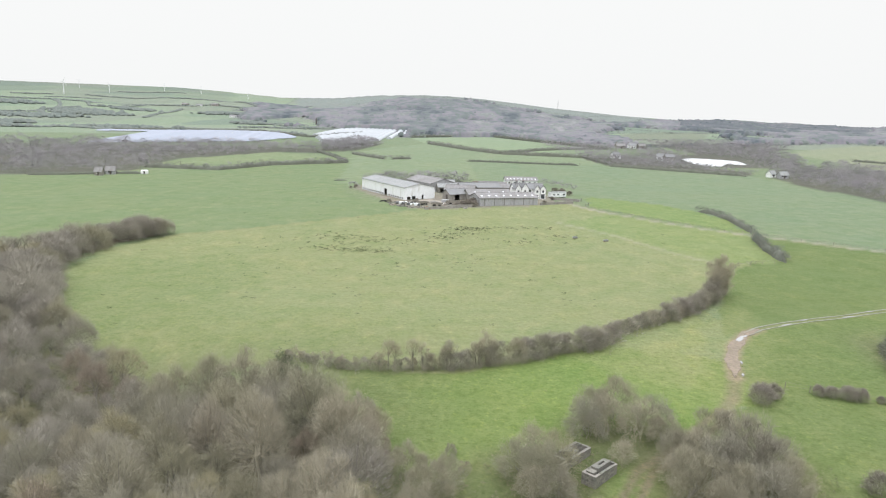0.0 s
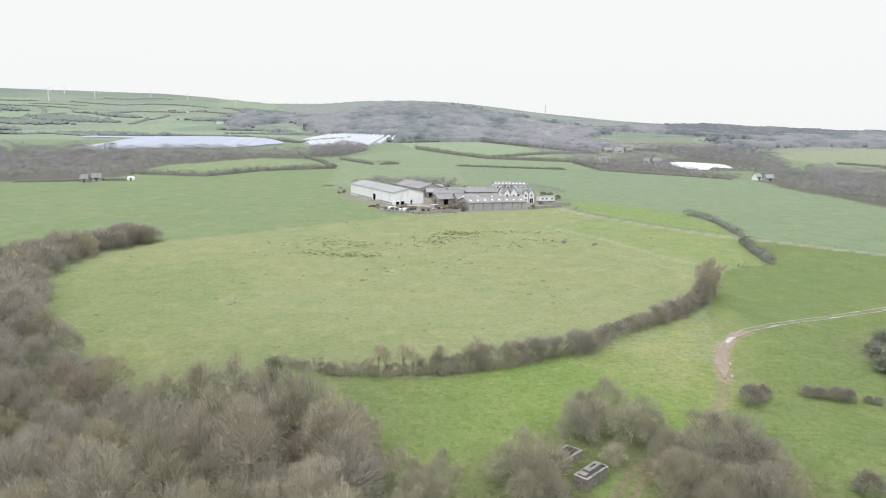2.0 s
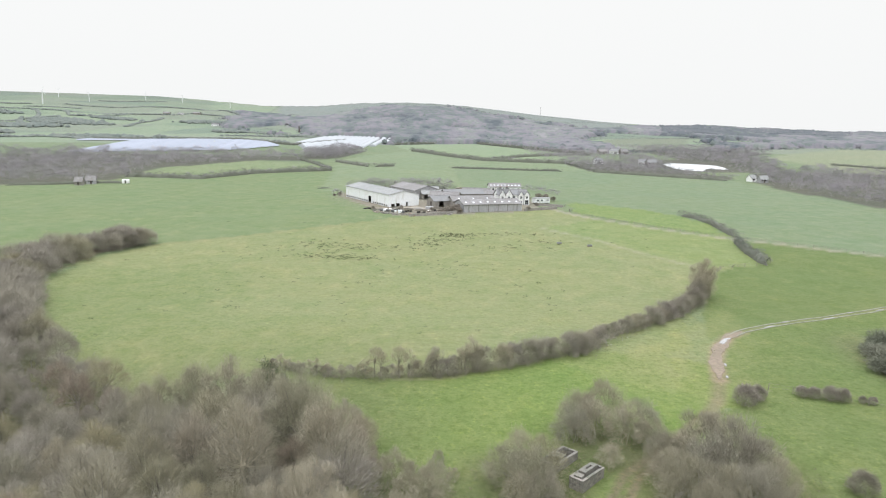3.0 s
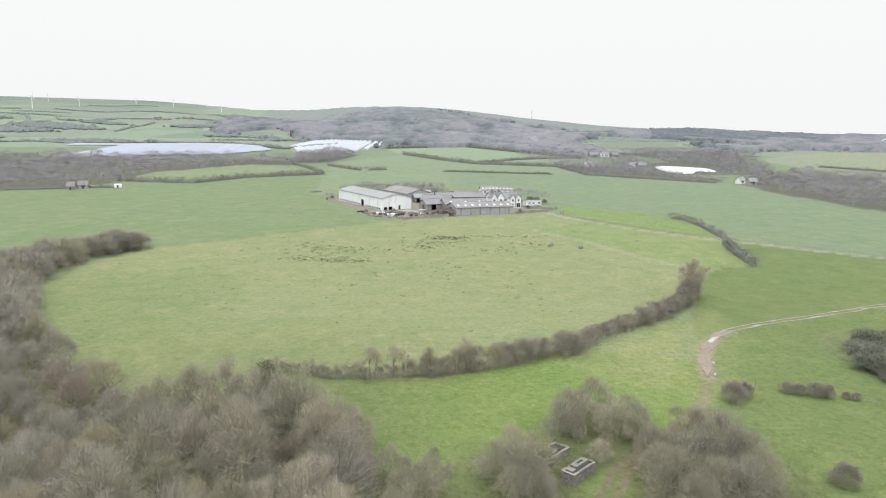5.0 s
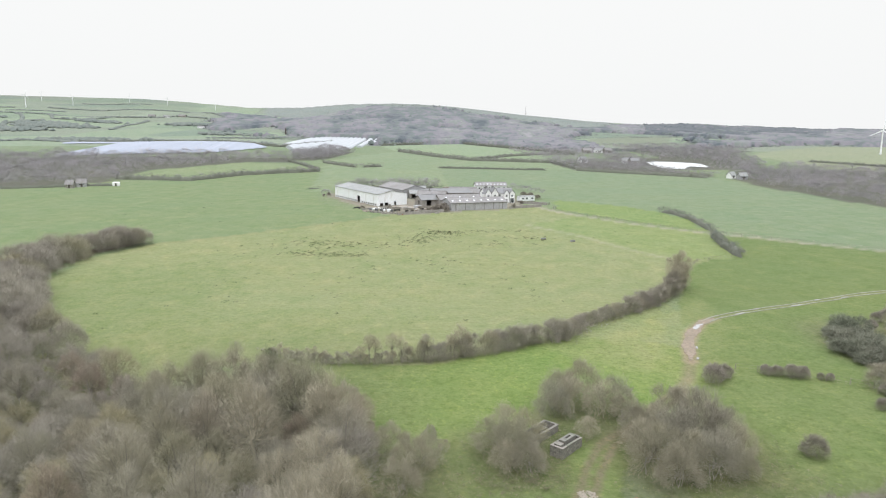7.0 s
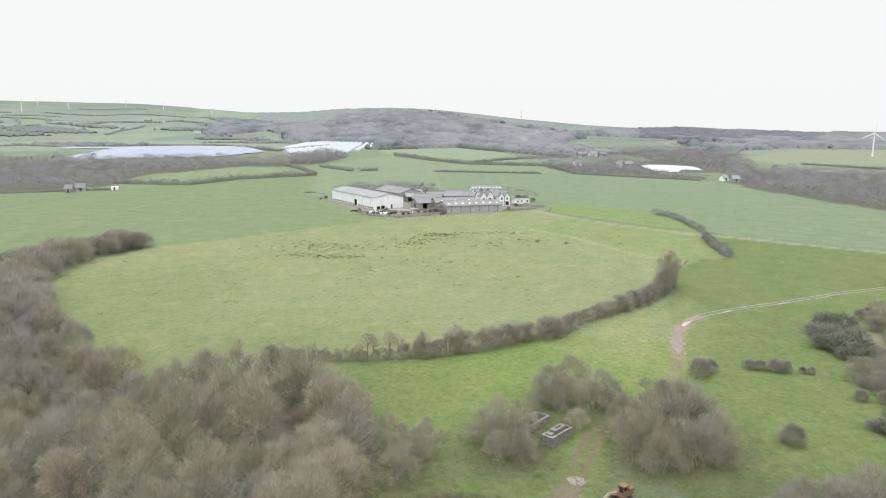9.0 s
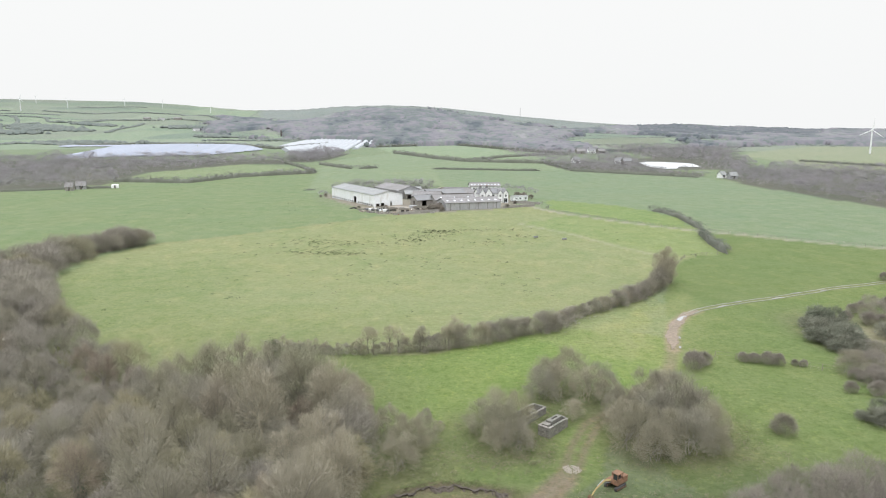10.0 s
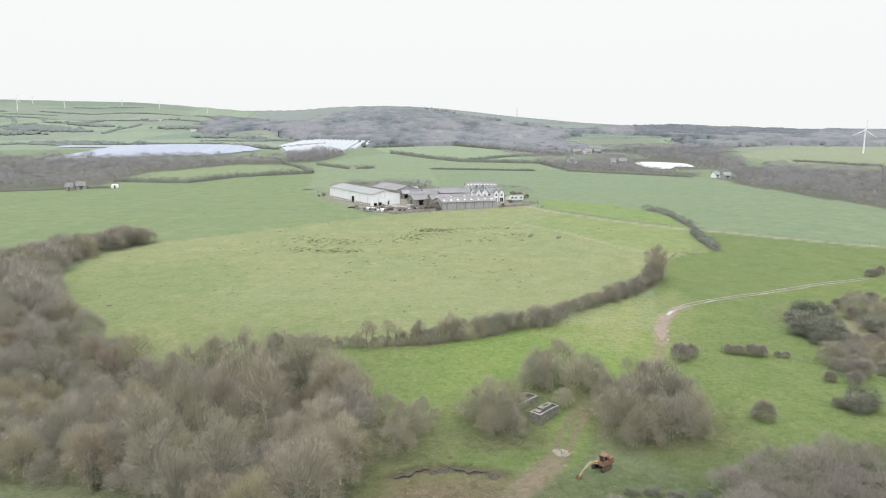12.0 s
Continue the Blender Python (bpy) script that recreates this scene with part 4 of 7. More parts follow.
HEDGE_BITS = [small_tree(300 + i, 2.0, 1.0, 140, 0.052, False, 0.38) for i in range(3)]
TALL_BITS = [small_tree(305 + i, 4.0, 1.7, 240, 0.052, False, 0.38) for i in range(3)]
MID_BITS = [far_crown(310 + i, 8.8, 5.0, 460, 0.12) for i in range(6)]
FAR_HEDGE = [far_crown(320 + i, 3.8, 2.4, 190, 0.10) for i in range(4)]
CLUMPS = [clump(330 + i, 9.0, 5.0) for i in range(6)]
rh = np.random.default_rng(8)


def hedge_heart(line, height, width):
    """The dense, uneven inside of a hedge: a ridge of triangles that follows the land."""
    pts = along(line, 1.3)
    x, y = np.array([p[0] for p in pts]), np.array([p[1] for p in pts])
    z, a = land(x, y), np.array([p[2] for p in pts])
    n = len(pts)
    tall = height * rh.uniform(0.55, 1.0, n)
    ends = np.minimum(np.arange(n), np.arange(n)[::-1])
    tall = tall * np.clip(0.02 + ends / 3, 0, 1)
    width = width * np.clip(0.1 + ends / 3, 0, 1)
    rows = []
    for side, up in ((-1, -0.1), (-0.9, 0.45), (-0.35, 0.95), (0.35, 0.95), (0.9, 0.45), (1, -0.1)):
        w = side * width * rh.uniform(0.75, 1.25, n)
        rows.append(np.stack([x - np.sin(a) * w, y + np.cos(a) * w, z + tall * up], 1))
    v = np.stack(rows, 1).reshape(-1, 3)
    i = (np.arange(n - 1)[:, None] * 6 + np.arange(5)[None]).ravel()
    return v, np.concatenate([np.stack([i, i + 6, i + 7], 1), np.stack([i, i + 7, i + 1], 1)])


def hedge(line, height, step, label, bits=HEDGE_BITS, size=2.0, width=0.6, mat=HEDGE, gaps=0.0):
    spots = []
    for x, y, _ in along(line, step):
        if rh.random() < gaps:
            continue
        s = height / size * rh.uniform(0.7, 1.25)
        spots.append((x + rh.normal(0, width), y + rh.normal(0, width), s, rh.uniform(0.8, 1.1), rh.random()))
    return joined("hedge", bits, spots, mat, label, "hedge", kind="thing", seed=len(spots), body=hedge_heart(line, height * 0.8, 0.35 * height) if bits is FAR_HEDGE else None)


hedge(HEDGE_FRONT[:5], 2.1, 0.4, "low overgrown leafless field hedge", width=0.8)
hedge(HEDGE_FRONT[4:], 3.0, 0.6, "tall overgrown leafless field hedge", TALL_BITS, 4.0, 0.8)
hedge(HEDGE_UP[2:], 3.8, 0.6, "tall dark field hedge by the hedgerow trees", TALL_BITS, 4.0, 0.9)
hedge(HEDGE_UP[:3], 3.2, 0.45, "thick dark field hedge climbing past the pasture", width=0.8)
hedge(HEDGE_THIN, 1.2, 0.8, "low gappy hedge along the pasture fence", width=0.3)
hedge(HEDGE_BEND, 2.7, 0.8, "thick dark hedge beside the lane", FAR_HEDGE, 4.0, 0.7, FARHEDGE)
hedge(HEDGE_LOW, 3.3, 0.8, "thick dark hedge beside the lane", FAR_HEDGE, 4.0, 0.7, FARHEDGE)
hedge([(54, 101), (58, 99.5), (63, 97.5), (72, 93)], 0.7, 0.8, "low straggling hedge along a wire fence", width=0.25, gaps=0.3)
hedge([(x + 2.2, y + 2.2) for x, y in LANE[1:8]], 0.8, 0.6, "low gappy hedge bank along the lane", width=0.3, gaps=0.15)
hedge(LANE_WALL, 0.5, 0.7, "low gappy hedge bank along a field edge", width=0.2, gaps=0.35)
hedge([(75, 279), (82, 272), (86, 268)], 1.0, 0.8, "short clipped hedge by the lane", width=0.5)
for line, h, lab in (
        ([(-195, 447), (-165, 444), (-145, 442), (-123, 487), (-73, 523)], 6.0, "line of tall hedgerow trees between fields"),
        ([(-73, 523), (-95, 580), (-114, 618)], 4.2, "line of tall hedgerow trees between fields"),
        ([(-82, 608), (-60, 575), (-48, 560)], 4.5, "distant dark field hedge on pasture"),
        ([(-44, 562), (-27, 570)], 5.0, "distant dark field hedge on pasture"),
        ([(17, 560), (60, 552), (105, 542)], 3.2, "long distant field hedge"),
        ([(-20, 775), (20, 690), (52, 641), (124, 619), (131, 556)], 6.0, "long distant field hedge with trees"),
        ([(-46, 906), (10, 950), (63, 978), (130, 830), (173, 741)], 6.0, "long distant field hedge with trees"),
        ([(52, 641), (95, 700), (140, 735), (173, 741)], 5.0, "distant dark field hedge on pasture"),
        ([(127, 539), (170, 505), (208, 475)], 4.0, "distant dark field hedge on pasture"),
        ([(-230, 379), (-209, 390), (-188, 402), (-176, 404)], 3.0, "distant dark field hedge on pasture"),
        ([(-64, 395), (-56, 398)], 2.0, "low patch of brambles in the field"),
        ([(360, 617), (370, 600), (384, 566), (398, 540)], 4.0, "hedge across the far pasture"),
        ([(-420, 880), (-360, 935), (-262, 960), (-165, 850), (-120, 1000)], 5.0, "hedge behind the solar field")):
    hedge(line, h * 0.72, 1.5, lab, FAR_HEDGE, 4.0, 0.5, FARHEDGE)
    trees = [(x + rh.normal(0, 1), y + rh.normal(0, 1), rh.uniform(0.35, 0.7) * h / 6, 0.9, rh.random()) for x, y, _ in along(line, 4.5) if rh.random() < 0.5 and h > 4]
    if trees:
        joined("hedgerow_trees", MID_BITS, trees, FARTWIG, "leafless trees standing in a far hedgerow", "trees", seed=len(trees))
# woods in the middle distance
WOOD_VILLAGE = [(110, 690), (150, 625), (180, 600), (195, 575), (190, 545), (170, 540), (140, 560), (128, 620)]
spots = []
for poly, gap, seed in ((WOOD_LEFT, 6.6, 31), (WOOD_MIDDLE, 5.5, 32), (WOOD_RIGHT, 6.4, 33), (WOOD_LAKE, 7.5, 34), (WOOD_VILLAGE, 7, 35)):
    spots += [(x, y, rh.uniform(0.6, 1.2) * (1.2 if poly is WOOD_LEFT and y > 560 else 1.25 if poly is WOOD_MIDDLE and x < -80 else 1.0), rh.uniform(0.65, 0.95), rh.random()) for x, y in scatter(poly, gap, seed, tries=8000)]
for x, y in scatter(BASIN, 6.5, 36):
    if not inside(x, y, LAKE) and off_line(np.array([x]), np.array([y]), LAKE + LAKE[:1])[0] > 4:
        spots.append((x, y, rh.uniform(0.28, 0.5) if y < 590 + (x - 214) * 0.6 else rh.uniform(0.6, 0.95), 0.85, rh.random()))
spots += [(x, y, rh.uniform(0.35, 0.65), 0.85, rh.random()) for x, y in scatter(VILLAGE, 5.0, 37)]
spots += [(x, y, rh.uniform(0.45, 0.75), 0.85, rh.random()) for x, y in scatter([(112, 690), (112, 830), (150, 880), (240, 800), (232, 700), (185, 650)], 6.5, 38)]
drift = np.clip(0.5 + 0.45 * patchy(np.array([p[0] for p in spots]), np.array([p[1] for p in spots]), 45, 14) + rh.normal(0, 0.16, len(spots)), 0, 1)
spots = [(*p[:4], float(k)) for p, k in zip(spots, drift)]
spots = [p for p in spots if math.hypot(p[0] - 219, p[1] - 461) > 17]
joined("woodland", MID_BITS, spots, FARTWIG, "distant leafless brown-grey woods", "woodland", seed=3)
for x, y, s in ((7.5, 291, 0.9), (5, 289.5, 0.7), (10, 291.5, 0.6), (-12, 301, 0.6), (1.5, 296, 0.6), (16, 303.5, 0.5), (62, 341, 0.9), (58, 345, 1.0), (56, 350, 1.1), (60, 352, 1.0), (50, 345, 0.8), (-46, 357, 0.7), (-48, 353, 0.5), (9, 300, 0.7), (11.5, 296.5, 0.8), (10.5, 291.8, 1.1), (13, 290.6, 0.9), (8.5, 293, 0.8), (12.2, 293.8, 1.2), (-24, 299, 0.6), (44, 301.5, 0.7), (50, 318, 0.6), (36, 341, 0.9), (3, 316, 0.7)):
    put(rw.choice(BUSH), x, y, s, 0.85, rng=rw)
# the farm's shelter belt
spots = [(x, y, rh.uniform(0.6, 1.05), 0.9, rh.random()) for x, y, _ in along([(-44, 388), (-25, 396), (-10, 400), (12, 400)], 1.8)]
spots += [(x, y, rh.uniform(0.3, 0.55), 0.9, rh.random()) for x, y, _ in along([(56, 404), (60, 396), (66, 384), (71, 374)], 2.2)]
spots += [(x, y, rh.uniform(0.3, 0.45), 0.9, rh.random()) for x, y, _ in along([(-46, 362), (-50, 366)], 2.0)]
hedge([(-44, 386), (-20, 394), (12, 398)], 3.6, 0.9, "dark evergreen hedge sheltering the farmyard", FAR_HEDGE, 4.0, 1.4, FARHEDGE)
joined("shelter_belt", MID_BITS, spots, FARTWIG, "leafless trees sheltering the farm buildings", "trees", seed=4)

# woods and hedgerows on the far hills
def canopy(name, chosen, mat, label, height, relief, cell, seed):
    """Closed tops of a far wood: a domed sheet over the land wherever chosen(x, y) is above zero, falling to the ground at its edges."""
    rng = np.random.default_rng(seed)
    az, rr = np.radians(np.arange(-17.5, 38.5, 0.1)), 790 * 1.0032 ** np.arange(0, 365)
    ga, gr = np.meshgrid(az, rr)
    x, y = (np.sin(ga) * gr).ravel(), (np.cos(ga) * gr).ravel()
    w = np.maximum(chosen(x, y), -0.15).reshape(ga.shape)
    for axis in (0, 1):        # soft edges
        w = sum(np.roll(w, k, axis) for k in (-3, -2, -1, 0, 1, 2, 3)) / 7
    w = w.ravel()
    ci, cj = np.floor(x / cell).astype(int), np.floor(y / cell).astype(int)
    shift = rng.uniform(0.1, 0.9, (512, 512, 2))
    own = rng.normal(0, 1, (512, 512))
    best, pick = np.full(x.size, 9.0), np.zeros(x.size)
    for di in (-1, 0, 1):
        for dj in (-1, 0, 1):
            i, j = ci + di, cj + dj
            s, o = shift[i % 512, j % 512], own[i % 512, j % 512]
            d = np.hypot(x / cell - i - s[:, 0], y / cell - j - s[:, 1]) - 0.12 * o
            near = d < best
            best, pick = np.where(near, d, best), np.where(near, o, pick)
    dome = np.sqrt(np.clip(1 - best * best, 0.05, 1))
    z = land(x, y) + (height * (1 + 0.12 * pick) * 0.7 + relief * dome) * np.clip(w * 9, 0, 1) * np.clip((gr.ravel() - 800) / 90, 0, 1) - 0.4
    na, nr = len(az), len(rr)
    q = (np.arange(nr - 1)[:, None] * na + np.arange(na - 1)[None]).ravel()
    f = np.stack([q, q + 1, q + na + 1, q + na], 1)[:, ::-1]
    f = f[(w[f] > 0).sum(1) >= 2]
    used, f = np.unique(f, return_inverse=True)
    me = mesh_of(name, np.stack([x, y, z], 1)[used], f.reshape(-1, 4), [mat], smooth=True)
    sx, sy = ga.ravel() * 1500, gr.ravel() * 0.28
    tint = np.clip(0.44 + 0.55 * patchy(sx, sy, 60, 9) + 0.45 * patchy(sx, sy, 16, 4) + 0.08 * pick, 0, 1)
    me.attributes.new("tint", "FLOAT", "POINT").data.foreach_set("value", tint[used].astype(np.float32))
    return tagged(new(name, me), label, "woodland", kind="stuff")


def fir_cover(x, y):
    az, r = np.degrees(np.arctan2(x, y)), np.hypot(x, y)
    rs, rf = np.interp(az, SKY_AZ, SKY_R), np.interp(az, SKY_AZ, FOOT_R)
    u = (r - rf) / (rs - rf) + 0.07 * rolling(x, y, 60, 6) + 0.04 * rolling(x, y, 22, 3)
    band = np.minimum.reduce([(az - 18.3) / 2, (31.5 - az) / 3, (u - 0.44) * 6, (0.86 - u) * 6])
    spot = (rolling(x, y, 60, 17) - 1.2) * 0.6
    return np.where(wood_cover(x, y) > 0.02, np.maximum(band, spot), -1)


def open_land(x, y):
    return ~(inside(x, y, BASIN) | inside(x, y, TURBINE_HILL) | inside(x, y, SOLAR_B) | inside(x, y, FAR_STRIP) | inside(x, y, WOOD_LAKE) | inside(x, y, CLEARING))


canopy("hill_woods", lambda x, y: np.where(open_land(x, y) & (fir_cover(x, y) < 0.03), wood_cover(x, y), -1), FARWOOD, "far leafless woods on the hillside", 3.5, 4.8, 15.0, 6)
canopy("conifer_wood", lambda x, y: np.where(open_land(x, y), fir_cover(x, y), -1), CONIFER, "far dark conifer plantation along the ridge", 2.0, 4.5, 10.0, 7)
N = 60000
az, rr = np.radians(rh.uniform(-17, 37, N)), rh.uniform(830, 2300, N)
fx, fy = np.sin(az) * rr, np.cos(az) * rr
cover = np.where(open_land(fx, fy), wood_cover(fx, fy), -1)
mood = np.clip(0.44 + 0.55 * patchy(az * 1500, rr * 0.28, 60, 9) + 0.45 * patchy(az * 1500, rr * 0.28, 16, 4), 0, 1)
spots = [(fx[i], fy[i], rh.uniform(0.5, 0.9), rh.uniform(0.75, 1.1), float(np.clip(mood[i] + rh.normal(0, 0.14), 0, 1))) for i in np.where((cover > 0.02) & (rh.random(N) < 0.30))[0]]
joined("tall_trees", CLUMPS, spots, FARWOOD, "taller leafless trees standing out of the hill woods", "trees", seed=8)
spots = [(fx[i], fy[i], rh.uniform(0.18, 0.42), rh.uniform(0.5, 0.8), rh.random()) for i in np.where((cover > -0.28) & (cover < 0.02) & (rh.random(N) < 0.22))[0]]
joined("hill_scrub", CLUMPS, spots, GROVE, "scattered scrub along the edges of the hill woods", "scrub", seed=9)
spots = []
spots += [(x + rh.normal(0, 4), y + rh.normal(0, 7), rh.uniform(0.6, 0.9), rh.uniform(0.7, 1.0), rh.random()) for x, y in ((222, 770), (228, 772), (234, 774), (240, 775), (246, 776), (252, 780), (272, 800), (280, 812), (288, 822), (296, 834), (300, 846), (284, 826), (292, 842)) for _ in range(3)]
joined("evergreen_clumps", FAR_HEDGE, [(x, y, s * 2.0, t, k) for x, y, s, t, k in spots], CONIFER, "dark evergreen clumps above the far lake", "woodland", seed=7)
spots = []
for lap in range(5):
    az = np.radians(rh.uniform(-38, 40, 100000))
    rr = rh.uniform(950, 3200, 100000)
    fx, fy = np.sin(az) * rr, np.cos(az) * rr
    first, edge = nearest_cells(fx, fy)
    free = (np.degrees(az) > -15) & (wood_cover(fx, fy) < 0) & ~(inside(fx, fy, SOLAR_A) | inside(fx, fy, SOLAR_B) | inside(fx, fy, TURBINE_HILL)) & (rr < 0.97 * np.interp(np.degrees(az), SKY_AZ, SKY_R))
    copse = rolling(fx, fy, 160, 12) > 1.32
    keep = np.where(free & ((edge < 2.4) | (copse & (rh.random(100000) < 0.05))))[0]
    spots += [(fx[i], fy[i], rh.uniform(0.17, 0.30), rh.uniform(0.4, 0.6), rh.random()) for i in keep]
HILL_HEDGES = [
    [(-1150, 1860), (-1097, 1877), (-1060, 1900)], [(-1043, 1832), (-984, 1885), (-930, 1900)], [(-999, 1954), (-922, 1975), (-866, 1976), (-794, 2005), (-691, 1924), (-618, 1917), (-473, 1754)],
    [(-961, 1726), (-834, 1518), (-781, 1414)], [(-840, 1300), (-780, 1329), (-776, 1482)], [(-903, 1759), (-782, 1541), (-749, 1572), (-714, 1666)], [(-1200, 1750), (-1040, 1715), (-903, 1759), (-714, 1700)],
    [(-565, 1309), (-600, 1432), (-610, 1544), (-617, 1639)], [(-714, 1690), (-608, 1688), (-571, 1712), (-470, 1690)], [(-546, 1561), (-430, 1562)], [(-620, 2060), (-560, 1930), (-473, 1754)], [(-1020, 2200), (-920, 2150), (-800, 2160)],
    [(-600, 880), (-524, 889), (-513, 941), (-429, 885), (-370, 935), (-314, 980), (-285, 990), (-180, 900)], [(-522, 982), (-491, 1004), (-420, 1010)], [(-372, 1272), (-341, 1286), (-250, 1230)], [(-330, 1120), (-230, 1150), (-150, 1216)],
]
for line in HILL_HEDGES:
    spots += [(x + rh.normal(0, 1.2), y + rh.normal(0, 1.2), rh.uniform(0.42, 0.66), rh.uniform(0.6, 0.85), rh.random()) for x, y, _ in along(line, 2.8)]
for cx, cy, sx, sy, n in ((-700, 1365, 60, 40, 260), (-705, 1228, 50, 26, 200), (-800, 1240, 60, 26, 160), (-700, 1560, 45, 24, 90), (-655, 1050, 40, 14, 90), (-940, 1500, 60, 22, 150), (-600, 890, 60, 12, 90), (-420, 930, 50, 12, 60), (-497, 1545, 44, 14, 60), (-360, 1280, 30, 16, 70)):
    spots += [(cx + rh.normal(0, 0.5) * sx, cy + rh.normal(0, 0.5) * sy, rh.uniform(0.6, 1.0), rh.uniform(0.6, 0.9), rh.uniform(0, 0.4)) for _ in range(n * 2)]
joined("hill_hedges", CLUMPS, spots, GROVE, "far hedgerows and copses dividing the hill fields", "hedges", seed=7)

# rough grass and tussocks of the near pastures
TUFTS = [small_tree(340 + i, 0.45, 0.3, 26, 0.05, False) for i in range(4)]
spots = []
for poly, n in ((FRONT_FIELD, 1100), (RIGHT_NEAR, 1500), (ROUGH_PATCH, 450), (COW_FIELD, 380)):
    a = np.array(poly)
    pts = rh.uniform(a.min(0), a.max(0), (n * 4, 2))
    pts = pts[inside(pts[:, 0], pts[:, 1], poly) & (pts[:, 1] < 190) & (pts[:, 0] < 110)][:n]
    spots += [(x, y, rh.uniform(0.5, 1.5), rh.uniform(0.5, 1.0), rh.random()) for x, y in pts]
ROUGH = [(-6, 62), (-4, 76), (8, 69), (17, 70), (26, 66), (27, 64), (44, 64), (50, 60), (60, 58), (60, 44), (10, 44), (2, 50), (14, 60), (14, 66)]
for poly, n in ((ROUGH, 1500), ([(8, 68), (8, 82), (20, 92), (34, 90), (46, 76), (46, 63), (26, 63), (16, 66)], 700)):
    a = np.array(poly)
    pts = rh.uniform(a.min(0), a.max(0), (n * 4, 2))
    pts = pts[inside(pts[:, 0], pts[:, 1], poly) & (off_line(pts[:, 0], pts[:, 1], TRACK_NEAR) > 2.0)][:n]
    spots += [(x, y, rh.uniform(0.8, 2.2), rh.uniform(0.4, 0.8), rh.choice((0.0, 0.35, 0.6, 1.0))) for x, y in pts]
joined("grass_tufts", TUFTS, spots, TUFT, "coarse tufts of green and yellowing pasture grass", "grass", seed=14)


# ---- buildings ----
def box(bm, x0, x1, y0, y1, z0, z1):
    v = [bm.verts.new((x, y, z)) for z in (z0, z1) for x, y in ((x0, y0), (x1, y0), (x1, y1), (x0, y1))]
    for q in ((0, 3, 2, 1), (4, 5, 6, 7), (0, 1, 5, 4), (1, 2, 6, 5), (2, 3, 7, 6), (3, 0, 4, 7)):
        bm.faces.new([v[i] for i in q])


def slab(bm, corners, thick):
    """A plate over four corners, with its thickness downwards along its normal."""
    c = [Vector(p) for p in corners]
    n = (c[1] - c[0]).cross(c[3] - c[0]).normalized() * thick
    a, b = [bm.verts.new(p) for p in c], [bm.verts.new(p - n) for p in c]
    bm.faces.new(a)
    bm.faces.new(b[::-1])
    for i in range(4):
        j = (i + 1) % 4
        bm.faces.new((a[j], a[i], b[i], b[j]))


def tube(bm, a, b, r0, r1, n=10):
    a, b = Vector(a), Vector(b)
    m = Matrix.Translation((a + b) / 2) @ (b - a).to_track_quat("Z", "Y").to_matrix().to_4x4()
    bmesh.ops.create_cone(bm, cap_ends=True, segments=n, radius1=r0, radius2=r1, depth=(b - a).length, matrix=m)


def bevelled(bm, w, seg=1):
    bmesh.ops.bevel(bm, geom=bm.edges[:], offset=w, segments=seg, affect="EDGES", profile=0.5)
    return bm


def pierced(length, height, holes, thick=0.25, base=-0.8, gable=0.0):
    """A wall along x with openings right through it, and a gable on top where it has one."""
    bm = bmesh.new()
    us = sorted({0, length, *(h[0] for h in holes), *(h[1] for h in holes)})
    vs = sorted({base, height, *(h[2] for h in holes), *(h[3] for h in holes)})
    full = {(i, j) for i in range(len(us) - 1) for j in range(len(vs) - 1)
            if not any(h[0] <= us[i] and us[i + 1] <= h[1] and h[2] <= vs[j] and vs[j + 1] <= h[3] for h in holes)}
    made = {}

    def corner(i, j, k):
        if (i, j, k) not in made:
            made[i, j, k] = bm.verts.new((us[i], thick * k, vs[j]))
        return made[i, j, k]

    for i, j in full:
        ring = ((i, j), (i + 1, j), (i + 1, j + 1), (i, j + 1))
        bm.faces.new([corner(*p, 0) for p in ring])
        bm.faces.new([corner(*p, 1) for p in ring[::-1]])
        for s, (di, dj) in enumerate(((0, -1), (1, 0), (0, 1), (-1, 0))):
            if (i + di, j + dj) not in full:
                p, q = ring[s], ring[(s + 1) % 4]
                bm.faces.new((corner(*q, 0), corner(*p, 0), corner(*p, 1), corner(*q, 1)))
    if gable:
        f = [bm.verts.new(p) for p in ((0, 0, height), (length, 0, height), (length / 2, 0, height + gable))]
        b = [bm.verts.new((p.co.x, thick, p.co.z)) for p in f]
        bm.faces.new(f)
        bm.faces.new(b[::-1])
        for i in range(3):
            bm.faces.new((f[i], f[(i + 1) % 3], b[(i + 1) % 3], b[i]))
    return bm


def window_in(parent, m, u0, u1, v0, v1, frame_mat, depth=0.12):
    bm = bmesh.new()
    w = 0.07
    for q in ((u0, u1, v0, v0 + w), (u0, u1, v1 - w, v1), (u0, u0 + w, v0 + w, v1 - w), (u1 - w, u1, v0 + w, v1 - w), ((u0 + u1) / 2 - w / 2, (u0 + u1) / 2 + w / 2, v0 + w, v1 - w)):
        box(bm, q[0], q[1], depth, depth + 0.06, q[2], q[3])
    win = part("window", bm, frame_mat, parent, at=m)
    bm = bmesh.new()
    box(bm, u0 + 0.02, u1 - 0.02, depth + 0.025, depth + 0.035, v0 + 0.02, v1 - 0.02)
    part("pane", bm, GLASS, win)


